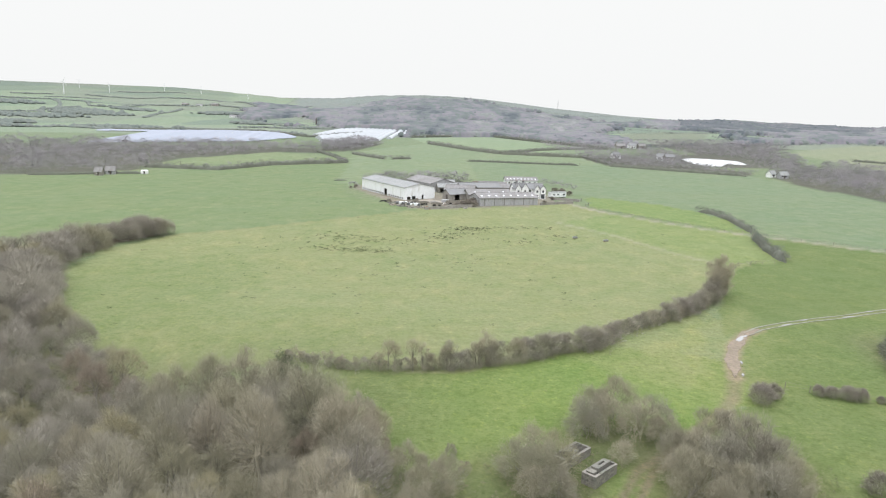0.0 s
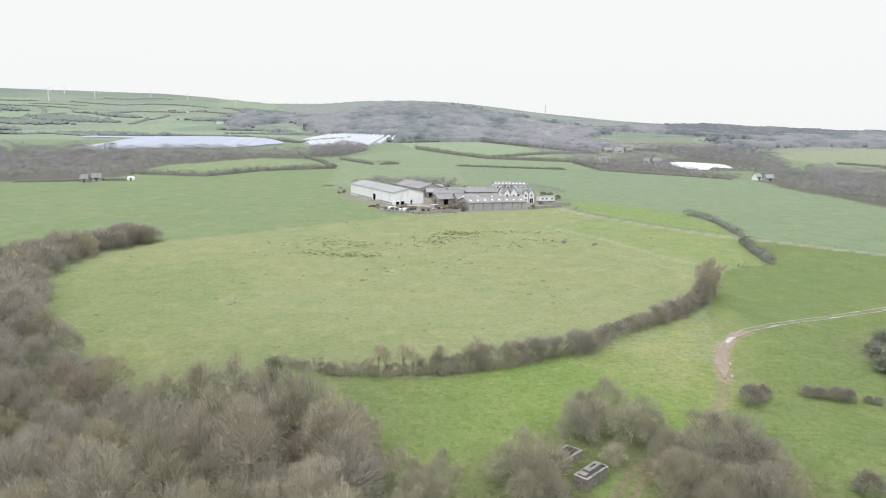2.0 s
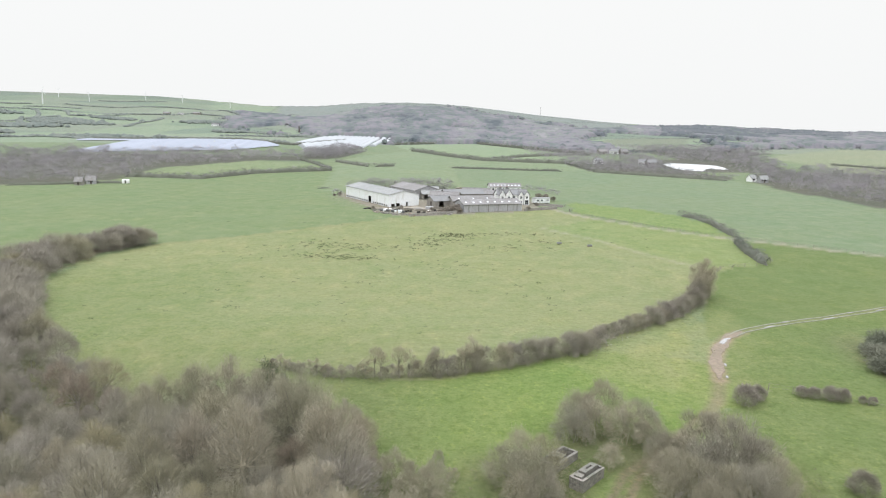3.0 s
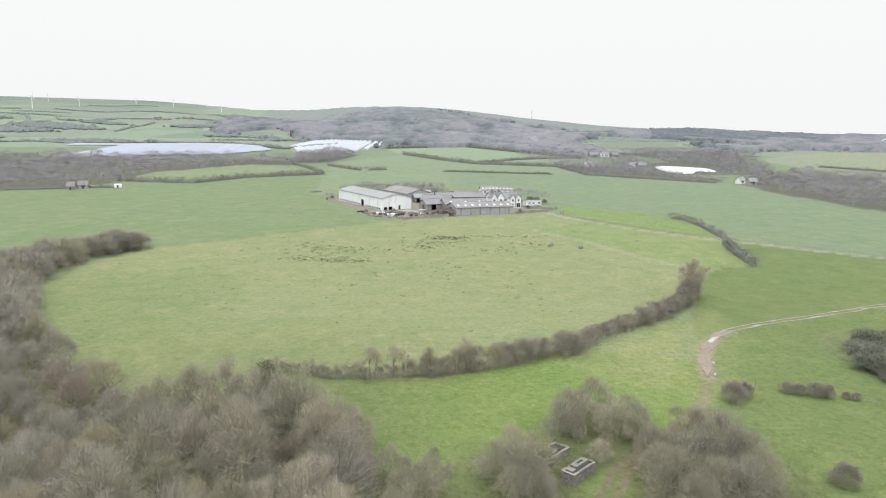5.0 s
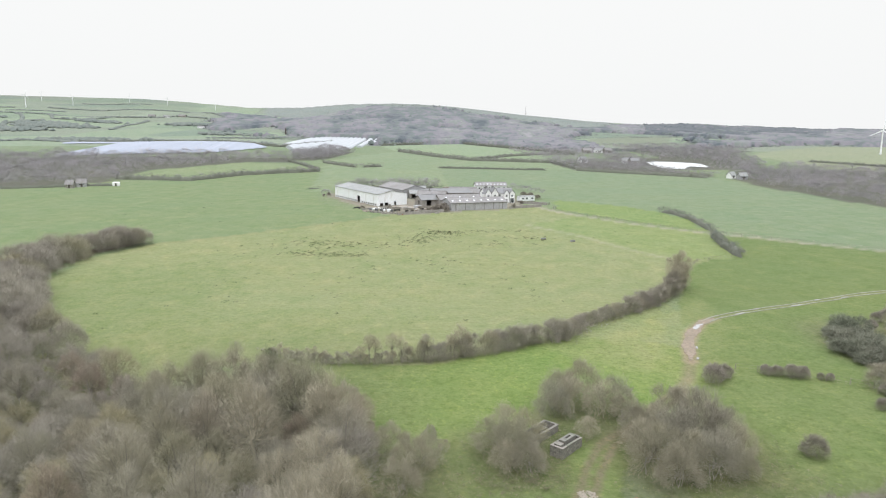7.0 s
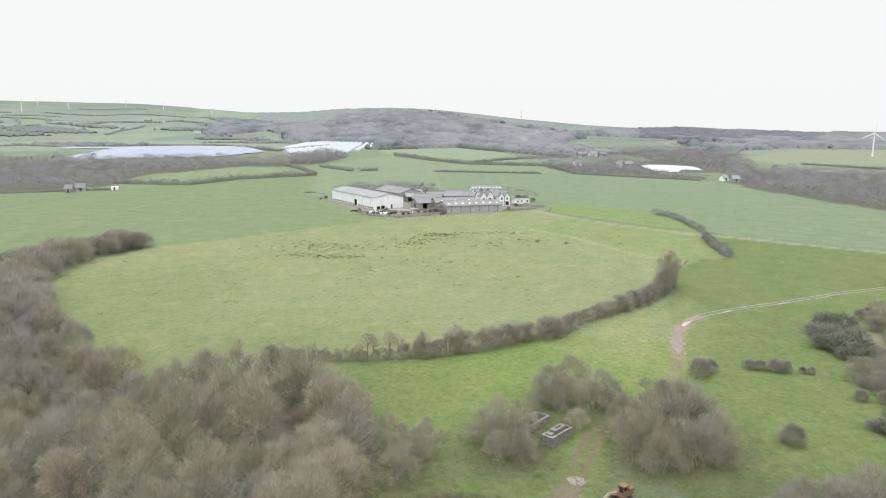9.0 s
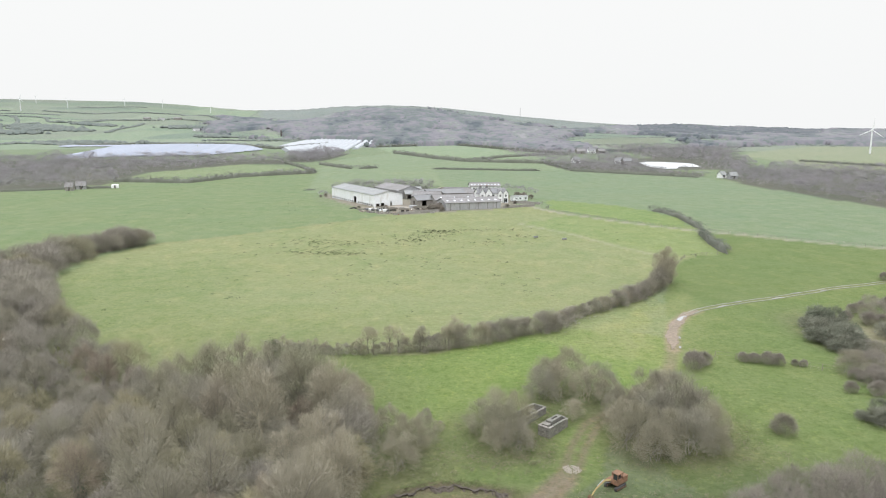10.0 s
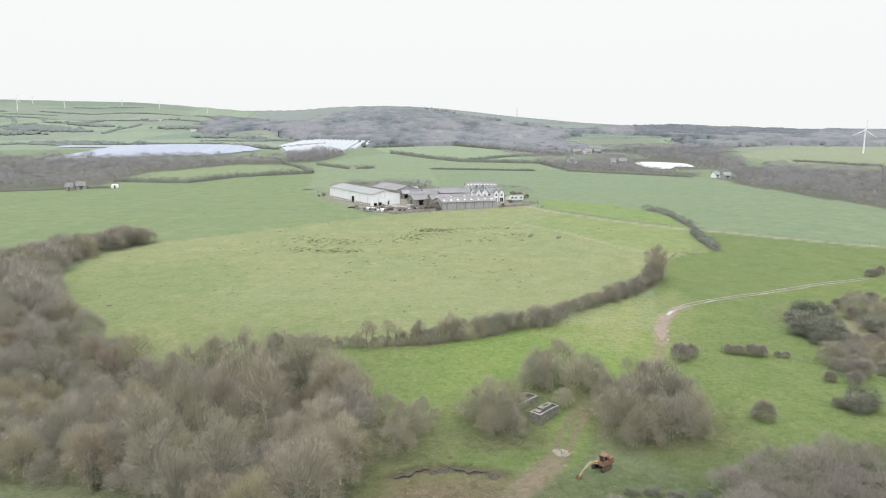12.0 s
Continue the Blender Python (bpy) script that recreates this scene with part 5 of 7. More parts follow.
def gabled(name, x, y, heading, L, W, eaves, ridge, wall_mat, roof_mat, label, category="barn", holes=None, windows=None, doors=None,
           lights=0, light_rows=1, over=0.35, frame_mat=None, floor_z=None, ribs=0):
    """A ridge-roofed building: x, y is its front left corner, the front runs L metres along the heading, and it goes W metres back.
    holes, windows, doors: lists of (u0, u1, v0, v1) for each of front, back, left, right."""
    holes, windows, doors = holes or {}, windows or {}, doors or {}
    z = high(x, y) if floor_z is None else floor_z
    t = thing(name, pose(x, y, z, 0, 0, heading), label, category)
    sides = {"front": (pose(0, 0, 0), L), "back": (pose(L, W, 0, 0, 0, 180), L), "left": (pose(0, W, 0, 0, 0, -90), W), "right": (pose(L, 0, 0, 0, 0, 90), W)}
    for side, (m, n) in sides.items():
        cut = list(holes.get(side, ())) + list(windows.get(side, ())) + list(doors.get(side, ()))
        end = side in ("left", "right")
        if end:        # end walls stand between the long ones
            m = m @ pose(0.25, 0, 0)
            n -= 0.5
            cut = [(a - 0.25, b - 0.25, c, d) for a, b, c, d in cut]
        part("wall", pierced(n, eaves, cut, gable=(ridge - eaves - 0.12) if end else 0), wall_mat, t, at=m)
        shift = 0.25 if end else 0
        for a, b, c, d in windows.get(side, ()):
            window_in(t, m, a - shift, b - shift, c, d, frame_mat or STEEL_PAINT)
        for a, b, c, d in doors.get(side, ()):
            bm = bmesh.new()
            k = max(2, round((b - a) / 0.9))
            for i in range(k):
                box(bm, a - shift + (b - a) * i / k + 0.01, a - shift + (b - a) * (i + 1) / k - 0.01, 0.1, 0.16, c, d)
            part("door", bm, DARK_TIMBER, t, at=m)
    for i in range(ribs):                                # steel posts between the cladding's bays
        bm = bmesh.new()
        u = L * (i + 0.5) / ribs
        box(bm, u - 0.16, u + 0.16, -0.14, -0.003, -0.5, eaves - 0.15)
        part("post", bm, GREY_SHEET, t)
    rise = ridge - eaves
    for s in (0, 1):
        bm = bmesh.new()
        y0, dz = -over, rise / (W / 2) * over
        c = [(-over, y0, eaves - dz), (L + over, y0, eaves - dz), (L + over, W / 2, ridge), (-over, W / 2, ridge)]
        if s:
            c = [(p[0], W - p[1], p[2]) for p in c][::-1]
        slab(bm, [(p[0], p[1], p[2] + 0.12) for p in c], 0.11)
        slope = part("roof_slope", bm, roof_mat, t)
        for row in range(light_rows if lights else 0):
            lo = 0.30 + 0.34 * row
            for i in range(lights):
                u = L * (i + 0.5) / lights
                bm = bmesh.new()
                pts = []
                for du, q in ((-0.4, lo), (0.4, lo), (0.4, lo + 0.18), (-0.4, lo + 0.18)):
                    yy, zz = q * W / 2, eaves + rise * q + 0.15
                    pts.append((u + du, W - yy if s else yy, zz))
                slab(bm, pts[::-1] if s else pts, 0.02)
                part("rooflight", bm, ROOFLIGHT, slope)
    bm = bmesh.new()
    box(bm, -over, L + over, W / 2 - 0.18, W / 2 + 0.18, ridge + 0.07, ridge + 0.17)
    part("ridge_cap", bm, roof_mat, t)
    return t


def chimney_on(parent, x, y, z0, z1, mat=BRICK_RED):
    bm = bmesh.new()
    box(bm, x - 0.45, x + 0.45, y - 0.35, y + 0.35, z0, z1)
    box(bm, x - 0.55, x + 0.55, y - 0.45, y + 0.45, z1, z1 + 0.15)
    stack = part("chimney", bm, mat, parent)
    for dx in (-0.22, 0.22):
        bm = bmesh.new()
        tube(bm, (x + dx, y, z1 + 0.15), (x + dx, y, z1 + 0.6), 0.13, 0.11, 8)
        part("chimney_pot", bm, BRICK_RED, stack)


def farmhouse():
    """White two-storey house with gabled wings and slate roofs."""
    z = high(40, 321)
    house = gabled("farmhouse", 32.6, 320.6, 12, 14.5, 7, 4.6, 6.7, RENDERED, SLATE, "white rendered farmhouse with slate roofs and gables", "house",
                   windows={"front": [(7.0, 8.2, 2.8, 4.0), (7.0, 8.2, 0.8, 1.9)],
                            "right": [(2.2, 3.4, 0.8, 1.9), (2.2, 3.4, 2.8, 4.0)]},
                   doors={"front": [(8.45, 9.3, 0, 2.1)]}, floor_z=z)
    for u, w, top in ((0.0, 2.7, 6.8), (2.9, 3.3, 7.1), (9.4, 2.2, 6.2), (12.1, 2.4, 6.2)):        # gabled wings that come forward
        mid = u + w / 2
        wing = pose(u, -2.2, 0)
        holes = [(0.3, w - 0.3, 0.0, 2.2) if u > 12 else (w / 2 - 0.5, w / 2 + 0.5, 0.8, 1.9), (w / 2 - 0.5, w / 2 + 0.5, 2.8, 4.0)]
        part("wall", pierced(w, 4.6, holes, gable=top - 4.72), RENDERED, house, at=wing)
        for h in holes:
            window_in(house, wing, *h, STEEL_PAINT)
        for a, d in ((u, 0), (u + w, 1)):
            bm = bmesh.new()
            box(bm, a - 0.25 * d, a + 0.25 * (1 - d), -1.95, 0, -0.8, 4.6)
            part("wall", bm, RENDERED, house)
            bm = bmesh.new()
            q = -0.3 if not d else 0.3
            k = (top - 4.6) / (w / 2)
            c = [(a + q, -2.5, 4.6 - abs(q) * k + 0.12), (mid, -2.5, top + 0.12), (mid, 3.4, top + 0.12), (a + q, 3.4, 4.6 - abs(q) * k + 0.12)]
            slab(bm, c[::-1] if not d else c, 0.11)
            part("roof_slope", bm, SLATE, house)
    for u in (1.35, 4.55):
        chimney_on(house, u, 1.4, 5.6, 8.0, SLATE)


# the long white livestock shed, open along its foot
bays = [(0.7 + 2.5 * i, 2.5 + 2.5 * i, 0.1, 0.85) for i in range(20) if i not in (11, 12)] + [(28.4, 31.6, -0.1, 3.0)]
HEAD = math.degrees(math.atan2(306.5 - 352, -17.6 + 42.0))
gabled("livestock_shed", -42.0, 352.0, HEAD, 51.6, 15, 5.4, 7.0, WHITE_SHEET, LIGHT_SHEET, "long white-clad livestock shed with a grey roof",
       holes={"front": bays, "right": [(1.2, 2.9, -0.1, 1.3), (3.6, 5.4, -0.1, 1.5), (8.5, 9.4, -0.1, 2.0)]}, floor_z=high(-25, 325))
gabled("grey_barn", -20.0, 366.0, HEAD, 28, 14, 4.2, 6.4, CLADDING, GREY_SHEET, "large grey fibre-cement barn behind the white shed", floor_z=high(-5, 345),
       doors={"right": [(4.5, 9.5, 0, 4.0)]})
gabled("rooflit_barn", 15.2, 292.4, 17.5, 27, 12, 3.2, 4.9, CLADDING, GREY_SHEET, "grey clad barn with two rows of pale rooflights", lights=8,
       doors={"left": [(3, 7, 0, 2.8)]}, floor_z=high(20, 296), ribs=6)
gabled("long_stone_barn", 11.0, 306.0, 17.5, 20.5, 8.5, 2.9, 4.9, STONE, GREY_SHEET, "long grey-roofed stone barn beside the yard", lights=3, floor_z=high(20, 306))
gabled("stone_barn", 2.5, 306.0, 28, 9.5, 7, 2.8, 4.8, STONE, SLATE, "old stone barn with a dark gaping doorway", doors={"left": [(3, 5, 0, 2.4)]},
       holes={"front": [(2.6, 5.0, 0, 2.6)]}, floor_z=high(8, 308))
gabled("byre", 0.0, 322.0, -20, 14, 7, 3.2, 5.4, STONE, GREY_SHEET, "low stone byre with a grey sheeted roof", holes={"front": [(1.5, 4, 0, 2.2), (8, 11, 0, 2.2)]}, floor_z=high(6, 322))
gabled("cart_shed", 8.0, 334.0, 15, 20, 7.5, 3.2, 5.2, STONE, SLATE, "stone cart shed with open bays and slate roof", holes={"front": [(1.5, 5, 0, 2.5), (7, 10.5, 0, 2.5), (12.5, 16, 0, 2.5)]}, floor_z=high(15, 334))
gabled("byre", 17.0, 350.0, -8, 14, 7, 3.0, 5.0, STONE, GREY_SHEET, "low stone byre with a grey sheeted roof", lights=3, floor_z=high(22, 350))
gabled("white_roofed_shed", 34.5, 389.0, 4, 18, 8, 3.0, 4.8, WHITE_SHEET, GREY_SHEET, "long shed with white walls and many rooflights", lights=9,
       windows={"front": [(1.5 + 2.9 * i, 2.6 + 2.9 * i, 1.2, 2.2) for i in range(6)]}, floor_z=high(42, 376))
gabled("white_outbuilding", -1.5, 370.0, 10, 7, 4.5, 2.6, 3.8, RENDERED, LIGHT_SHEET, "small white outbuilding with pale roof", doors={"front": [(3.5, 5, 0, 2.2)]}, floor_z=high(28, 352))
farmhouse()


def caravan(x, y, turn):
    t = thing("static_caravan", pose(x, y, high(x, y), 0, 0, turn), "white static caravan beside the farmhouse garden", "caravan")
    bm = bmesh.new()
    box(bm, -4.2, 4.2, -1.5, 1.5, 0.5, 2.8)
    part("body", bevelled(bm, 0.12, 2), STEEL_PAINT, t)
    bm = bmesh.new()
    slab(bm, [(-4.35, -1.6, 2.85), (4.35, -1.6, 2.85), (4.35, 0, 3.1), (-4.35, 0, 3.1)], 0.06)
    slab(bm, [(-4.35, 0, 3.1), (4.35, 0, 3.1), (4.35, 1.6, 2.85), (-4.35, 1.6, 2.85)], 0.06)
    part("roof", bm, LIGHT_SHEET, t)
    for u in (-3.0, -0.8, 2.2):
        window_in(t, pose(0, -1.56, 0), u, u + 1.2, 1.3, 2.2, STEEL_PAINT, -0.02)
    for u in (-3.2, 3.2):
        bm = bmesh.new()
        box(bm, u - 0.25, u + 0.25, -1.2, 1.2, -0.4, 0.5)
        part("block_support", bm, BLOCK, t)


caravan(53.8, 328.5, 20)
clamp = thing("muck_heap", pose(27.0, 383, high(27.0, 383), 0, 0, 5), "long dark brown muck heap in the farmyard", "muck heap")
bm = bmesh.new()
box(bm, -7, 7, -3.5, 3.5, -0.3, 2.4)
for v in bm.verts:
    if v.co.z > 1:
        v.co.x *= 0.72
        v.co.y *= 0.5
part("muck", bevelled(bm, 0.7, 3), SOIL, clamp)
for i, (x, y, L, W, turn) in enumerate(((-3, 338, 12, 6, 12), (5, 345, 9, 5, 20), (24, 343, 11, 5.5, 5), (-6, 350, 9, 5, -10), (-10, 366, 8, 5, 5), (45, 348, 8, 4.5, 80))):
    gabled("lean_to", x, y, turn, L, W, 2.8, 4.4, STONE if i % 2 else BLOCK, GREY_SHEET if i % 3 else LIGHT_SHEET, "low grey-roofed outbuilding in the farmyard", "shed", holes={"front": [(1, 3.2, 0, 2.2)]})


# ---- the yard's clutter ----
def bale(x, y, turn, mat=HAYLAGE, label="wrapped round silage bale in the farmyard", up=0.0):
    t = thing("silage_bale", pose(x, y, high(x, y) + 0.62 + up, 0, 0, turn), label, "bale", "bales in the yard")
    bm = bmesh.new()
    tube(bm, (-0.6, 0, 0), (0.6, 0, 0), 0.62, 0.62, 16)
    part("wrap", bevelled(bm, 0.06, 1), mat, t)


def trailer(x, y, turn):
    t = thing("farm_trailer", pose(x, y, high(x, y), 0, 0, turn), "old flat farm trailer with a load in the yard", "trailer", "trailers in the yard")
    bm = bmesh.new()
    box(bm, -2.4, 2.4, -1.1, 1.1, 0.85, 1.0)
    part("bed", bm, TIMBER, t)
    for s in (-1.1, 1.04):
        bm = bmesh.new()
        box(bm, -2.4, 2.4, s, s + 0.06, 1.0, 1.5)
        part("side_board", bm, TIMBER, t)
    for u, s in ((-1.2, -0.95), (-1.2, 0.95), (1.2, -0.95), (1.2, 0.95)):
        bm = bmesh.new()
        tube(bm, (u, s - 0.12, 0.42), (u, s + 0.12, 0.42), 0.42, 0.42, 14)
        part("wheel", bm, RUBBER, t)
    bm = bmesh.new()
    tube(bm, (2.4, 0, 0.8), (3.8, 0, 0.5), 0.06, 0.05, 6)
    part("drawbar", bm, RUSTED, t)


def pile(name, x, y, r, n, size, mat, label, category, seed):
    """A heap of odd blocks, settled on the ground."""
    rng = random.Random(seed)
    t = thing(name, pose(x, y, high(x, y)), label, category)
    for i in range(n):
        a, q = rng.uniform(0, 6.283), r * math.sqrt(rng.random())
        px, py = q * math.cos(a), q * math.sin(a)
        s = size * rng.uniform(0.5, 1.3)
        z = high(x + px, y + py) - high(x, y) + max(0, (1 - q / r)) * size * 0.8
        bm = bmesh.new()
        box(bm, -s, s, -s * 0.7, s * 0.7, -s * 0.3, s * 0.45)
        for v in bm.verts:
            v.co *= rng.uniform(0.75, 1.15)
        part("piece", bm, mat, t, at=pose(px, py, z, rng.uniform(-12, 12), rng.uniform(-12, 12), rng.uniform(0, 360)))
    return t


for i, (x, y) in enumerate(((-20, 294), (-18.6, 293.4), (-17.3, 292.6), (-15.2, 291), (-12, 289.5), (-10.6, 289))):
    bale(x, y, 20 + 15 * i, WHITE_SHEET if i in (1, 4) else HAYLAGE, "white-wrapped round silage bale in the farmyard" if i in (1, 4) else "black-wrapped round silage bale in the farmyard")
trailer(-9, 293, 35)
trailer(-3, 290, -20)
trailer(-14, 297, 70)
trailer(4, 296, 10)
pile("rubble_heap", -22, 297, 2.2, 16, 0.6, BLOCK, "grey heap of broken blocks beside the shed", "rubble", 1)
pile("scrap_heap", -6, 284.5, 2.6, 16, 0.55, RUSTED, "heap of rusty scrap on the yard's edge", "scrap", 2)
pile("timber_heap", -14, 286.5, 2.0, 14, 0.6, TIMBER, "heap of weathered timber on the yard's edge", "timber", 3)
pile("stone_heap", 8, 287.5, 2.2, 14, 0.6, STONE, "heap of old field stones by the barn", "stones", 4)
pile("rubble_heap", 58, 318, 1.8, 10, 0.5, BLOCK, "pale heap of rubble by the farm lane", "rubble", 5)
pile("feed_bags", -16, 299.5, 2.4, 16, 0.5, RENDERED, "loose heap of white feed bags by the shed", "bags", 6)
pile("feed_bags", -2, 295, 1.8, 10, 0.5, RENDERED, "loose heap of white feed bags in the yard", "bags", 7)
pile("pallet_heap", -10, 299, 2.2, 14, 0.6, TIMBER, "heap of grey weathered pallets in the yard", "pallets", 8)
pile("block_heap", -18, 289, 2.4, 16, 0.55, BLOCK, "grey heap of concrete blocks on the yard's edge", "blocks", 9)
pile("scrap_heap", 2, 288.5, 2.0, 12, 0.5, STONE, "pale heap of old scrap on the yard's edge", "scrap", 10)
pile("brick_heap", -21.5, 291.5, 2.0, 14, 0.5, PALE_STONE, "pale heap of old bricks in rough grass", "bricks", 11)
pile("plank_heap", -9.5, 285.8, 2.2, 16, 0.55, TIMBER, "grey heap of old planks in rough grass", "planks", 12)
pile("sheeting_heap", -12.5, 293.5, 2.4, 14, 0.6, WHITE_SHEET, "loose heap of white sheeting offcuts in the yard", "sheeting", 13)
pile("rubble_heap", -4.5, 299.5, 2.2, 14, 0.6, STONE, "grey heap of broken stone before the old barn", "rubble", 14)
pile("tyre_heap", -26.5, 301.5, 1.8, 12, 0.5, RUBBER, "heap of black old tyres by the shed", "tyres", 15)
pile("log_heap", 1.5, 293, 2.0, 14, 0.5, TIMBER, "heap of sawn logs by the yard wall", "logs", 16)
pile("feed_bags", 27, 399, 3.2, 22, 0.8, RENDERED, "loose heap of white feed bags behind the yard", "bags", 19)
pile("timber_heap", 20, 404, 5.0, 26, 0.9, PALE_STONE, "long heap of pale timber and rubble behind the yard", "timber", 20)
pile("scrap_heap", 33, 344, 2.6, 16, 0.6, RENDERED, "pale heap of old white goods behind the house", "scrap", 17)
pile("scrap_heap", 31, 352, 2.6, 16, 0.6, BLOCK, "grey heap of farm scrap behind the house", "scrap", 18)
bm = bmesh.new()
apron = [(-14, 303), (-3, 297), (9, 291), (11, 295), (2, 301), (-6, 310)]
f = bm.faces.new([bm.verts.new((x, y, high(x, y) + 0.12)) for x, y in apron])
for v in bmesh.ops.extrude_face_region(bm, geom=[f])["geom"]:
    if isinstance(v, bmesh.types.BMVert):
        v.co.z -= 0.6
tagged(part("yard_apron", bm, PALE_STONE), "pale concrete apron of the farmyard", "paving", kind="structure")
tarp = thing("covered_stack", pose(0.5, 301, high(0.5, 301), 0, 0, 30), "low stack under a grey plastic sheet", "stack")
bm = bmesh.new()
box(bm, -1.6, 1.6, -1.0, 1.0, -0.1, 1.3)
part("sheet", bevelled(bm, 0.25, 2), CLADDING, tarp)


def stone_wall(line, height, thick, label, mat=STONE):
    """A field wall that follows the land."""
    pts = along(line, 2.5)
    bm = bmesh.new()
    rows = []
    for x, y, a in pts:
        n = (-math.sin(a) * thick / 2, math.cos(a) * thick / 2)
        z = high(x, y)
        rows.append([bm.verts.new(p) for p in ((x - n[0], y - n[1], z - 0.4), (x + n[0], y + n[1], z - 0.4), (x + n[0] * 0.7, y + n[1] * 0.7, z + height), (x - n[0] * 0.7, y - n[1] * 0.7, z + height))])
    for r, q in zip(rows, rows[1:]):
        for i in range(4):
            bm.faces.new((r[i], r[(i + 1) % 4], q[(i + 1) % 4], q[i]))
    bm.faces.new(rows[0])
    bm.faces.new(rows[-1][::-1])
    ob = part("field_wall", bm, mat)
    return tagged(ob, label, "wall")


stone_wall([(42, 300), (52, 305), (58, 309)], 1.2, 0.5, "low stone wall by the farm entrance")
stone_wall([(49.5, 319), (56, 318), (62, 315)], 1.2, 0.5, "low stone garden wall before the farmhouse")
stone_wall([(-8, 281), (3, 286), (12, 290)], 1.1, 0.5, "tumbled stone wall along the yard's edge")


# ---- ruined walls, digger, gates and small things ----
def ruin(x, y, turn, L, W, h, label, lid):
    """A roofless block tank; each block is a piece of its wall. lid: the concrete covers that still lie over it."""
    t = thing("ruined_tank", pose(x, y, high(x, y), 0, 0, turn), label, "ruin", "ruined walls in the thicket")
    rng = random.Random(int(x * 10))
    bw, bh, thick = 0.62, 0.29, 0.28
    rows = round(h / bh)
    shared = {}

    def block(wide):
        k = round(wide, 1)
        if k not in shared:
            bm = bmesh.new()
            box(bm, 0.012, k - 0.012, 0, thick, 0, bh - 0.014)
            me = bpy.data.meshes.new("block")
            bm.to_mesh(me)
            bm.free()
            me.materials.append(RUIN_BLOCK)
            shared[k] = me
        return shared[k]

    for m, n in ((pose(0, 0, 0), L), (pose(0, W - thick, 0), L), (pose(thick, thick, 0, 0, 0, 90), W - 2 * thick), (pose(L, thick, 0, 0, 0, 90), W - 2 * thick)):
        bm = bmesh.new()
        box(bm, 0.03, n - 0.03, 0.05, thick - 0.05, -0.4, h - 0.05)
        wall = part("block_wall", bm, BLOCK, t, at=m)
        for r in range(-1, rows):
            u = -0.31 * (r % 2)
            while u < n - 0.05:
                a, b = max(0, u), min(n, u + bw)
                u += bw
                if b - a < 0.08 or (r == rows - 1 and rng.random() < 0.2):
                    continue
                part("block", block(b - a), None, wall, at=pose(a, rng.uniform(-0.02, 0.02), r * bh))
        u = 0.0
        while u < n - 0.3:
            w = min(n - u, rng.uniform(0.9, 1.6))
            if rng.random() < 0.85:
                bm = bmesh.new()
                box(bm, u + 0.01, u + w - 0.01, -0.04, thick + 0.03, rows * bh, rows * bh + 0.07)
                part("coping_stone", bevelled(bm, 0.015), COPING if rng.random() < 0.6 else RUIN_BLOCK, wall)
            u += w
    bm = bmesh.new()
    slab(bm, [(0.2, 0.2, 0.25), (L - 0.2, 0.2, 0.25), (L - 0.2, W - 0.2, 0.25), (0.2, W - 0.2, 0.25)], 0.2)
    part("floor_slab", bm, SOIL, t)
    top = rows * bh
    for u0, u1, rise, slot in lid:
        v0, v1 = 0.62, W - 0.30
        bm = bmesh.new()
        if slot:                                        # a cover round a long open slot
            s0, s1, c0, c1 = u0 + 0.9, u1 - 0.7, v0 + 0.34, v1 - 0.28
            for q in ((u0, s0, v0, v1), (s1, u1, v0, v1), (s0, s1, v0, c0), (s0, s1, c1, v1)):
                box(bm, *q, top - 0.45, top + rise)
        else:
            box(bm, u0, u1, v0, v1, top - 0.3, top + rise)
        part("concrete_cover", bm, RUIN_BLOCK, t)


ruin(18.0, 72.6, 46, 4.8, 1.85, 1.45, "grey block tank with concrete covers among trees", [(0.5, 1.35, 0.16, False), (1.5, 4.3, 0.36, True)])
ruin(15.5, 76.6, 46, 5.2, 2.3, 1.3, "open grey block tank half hidden by thicket", [(2.0, 3.4, 0.04, True)])


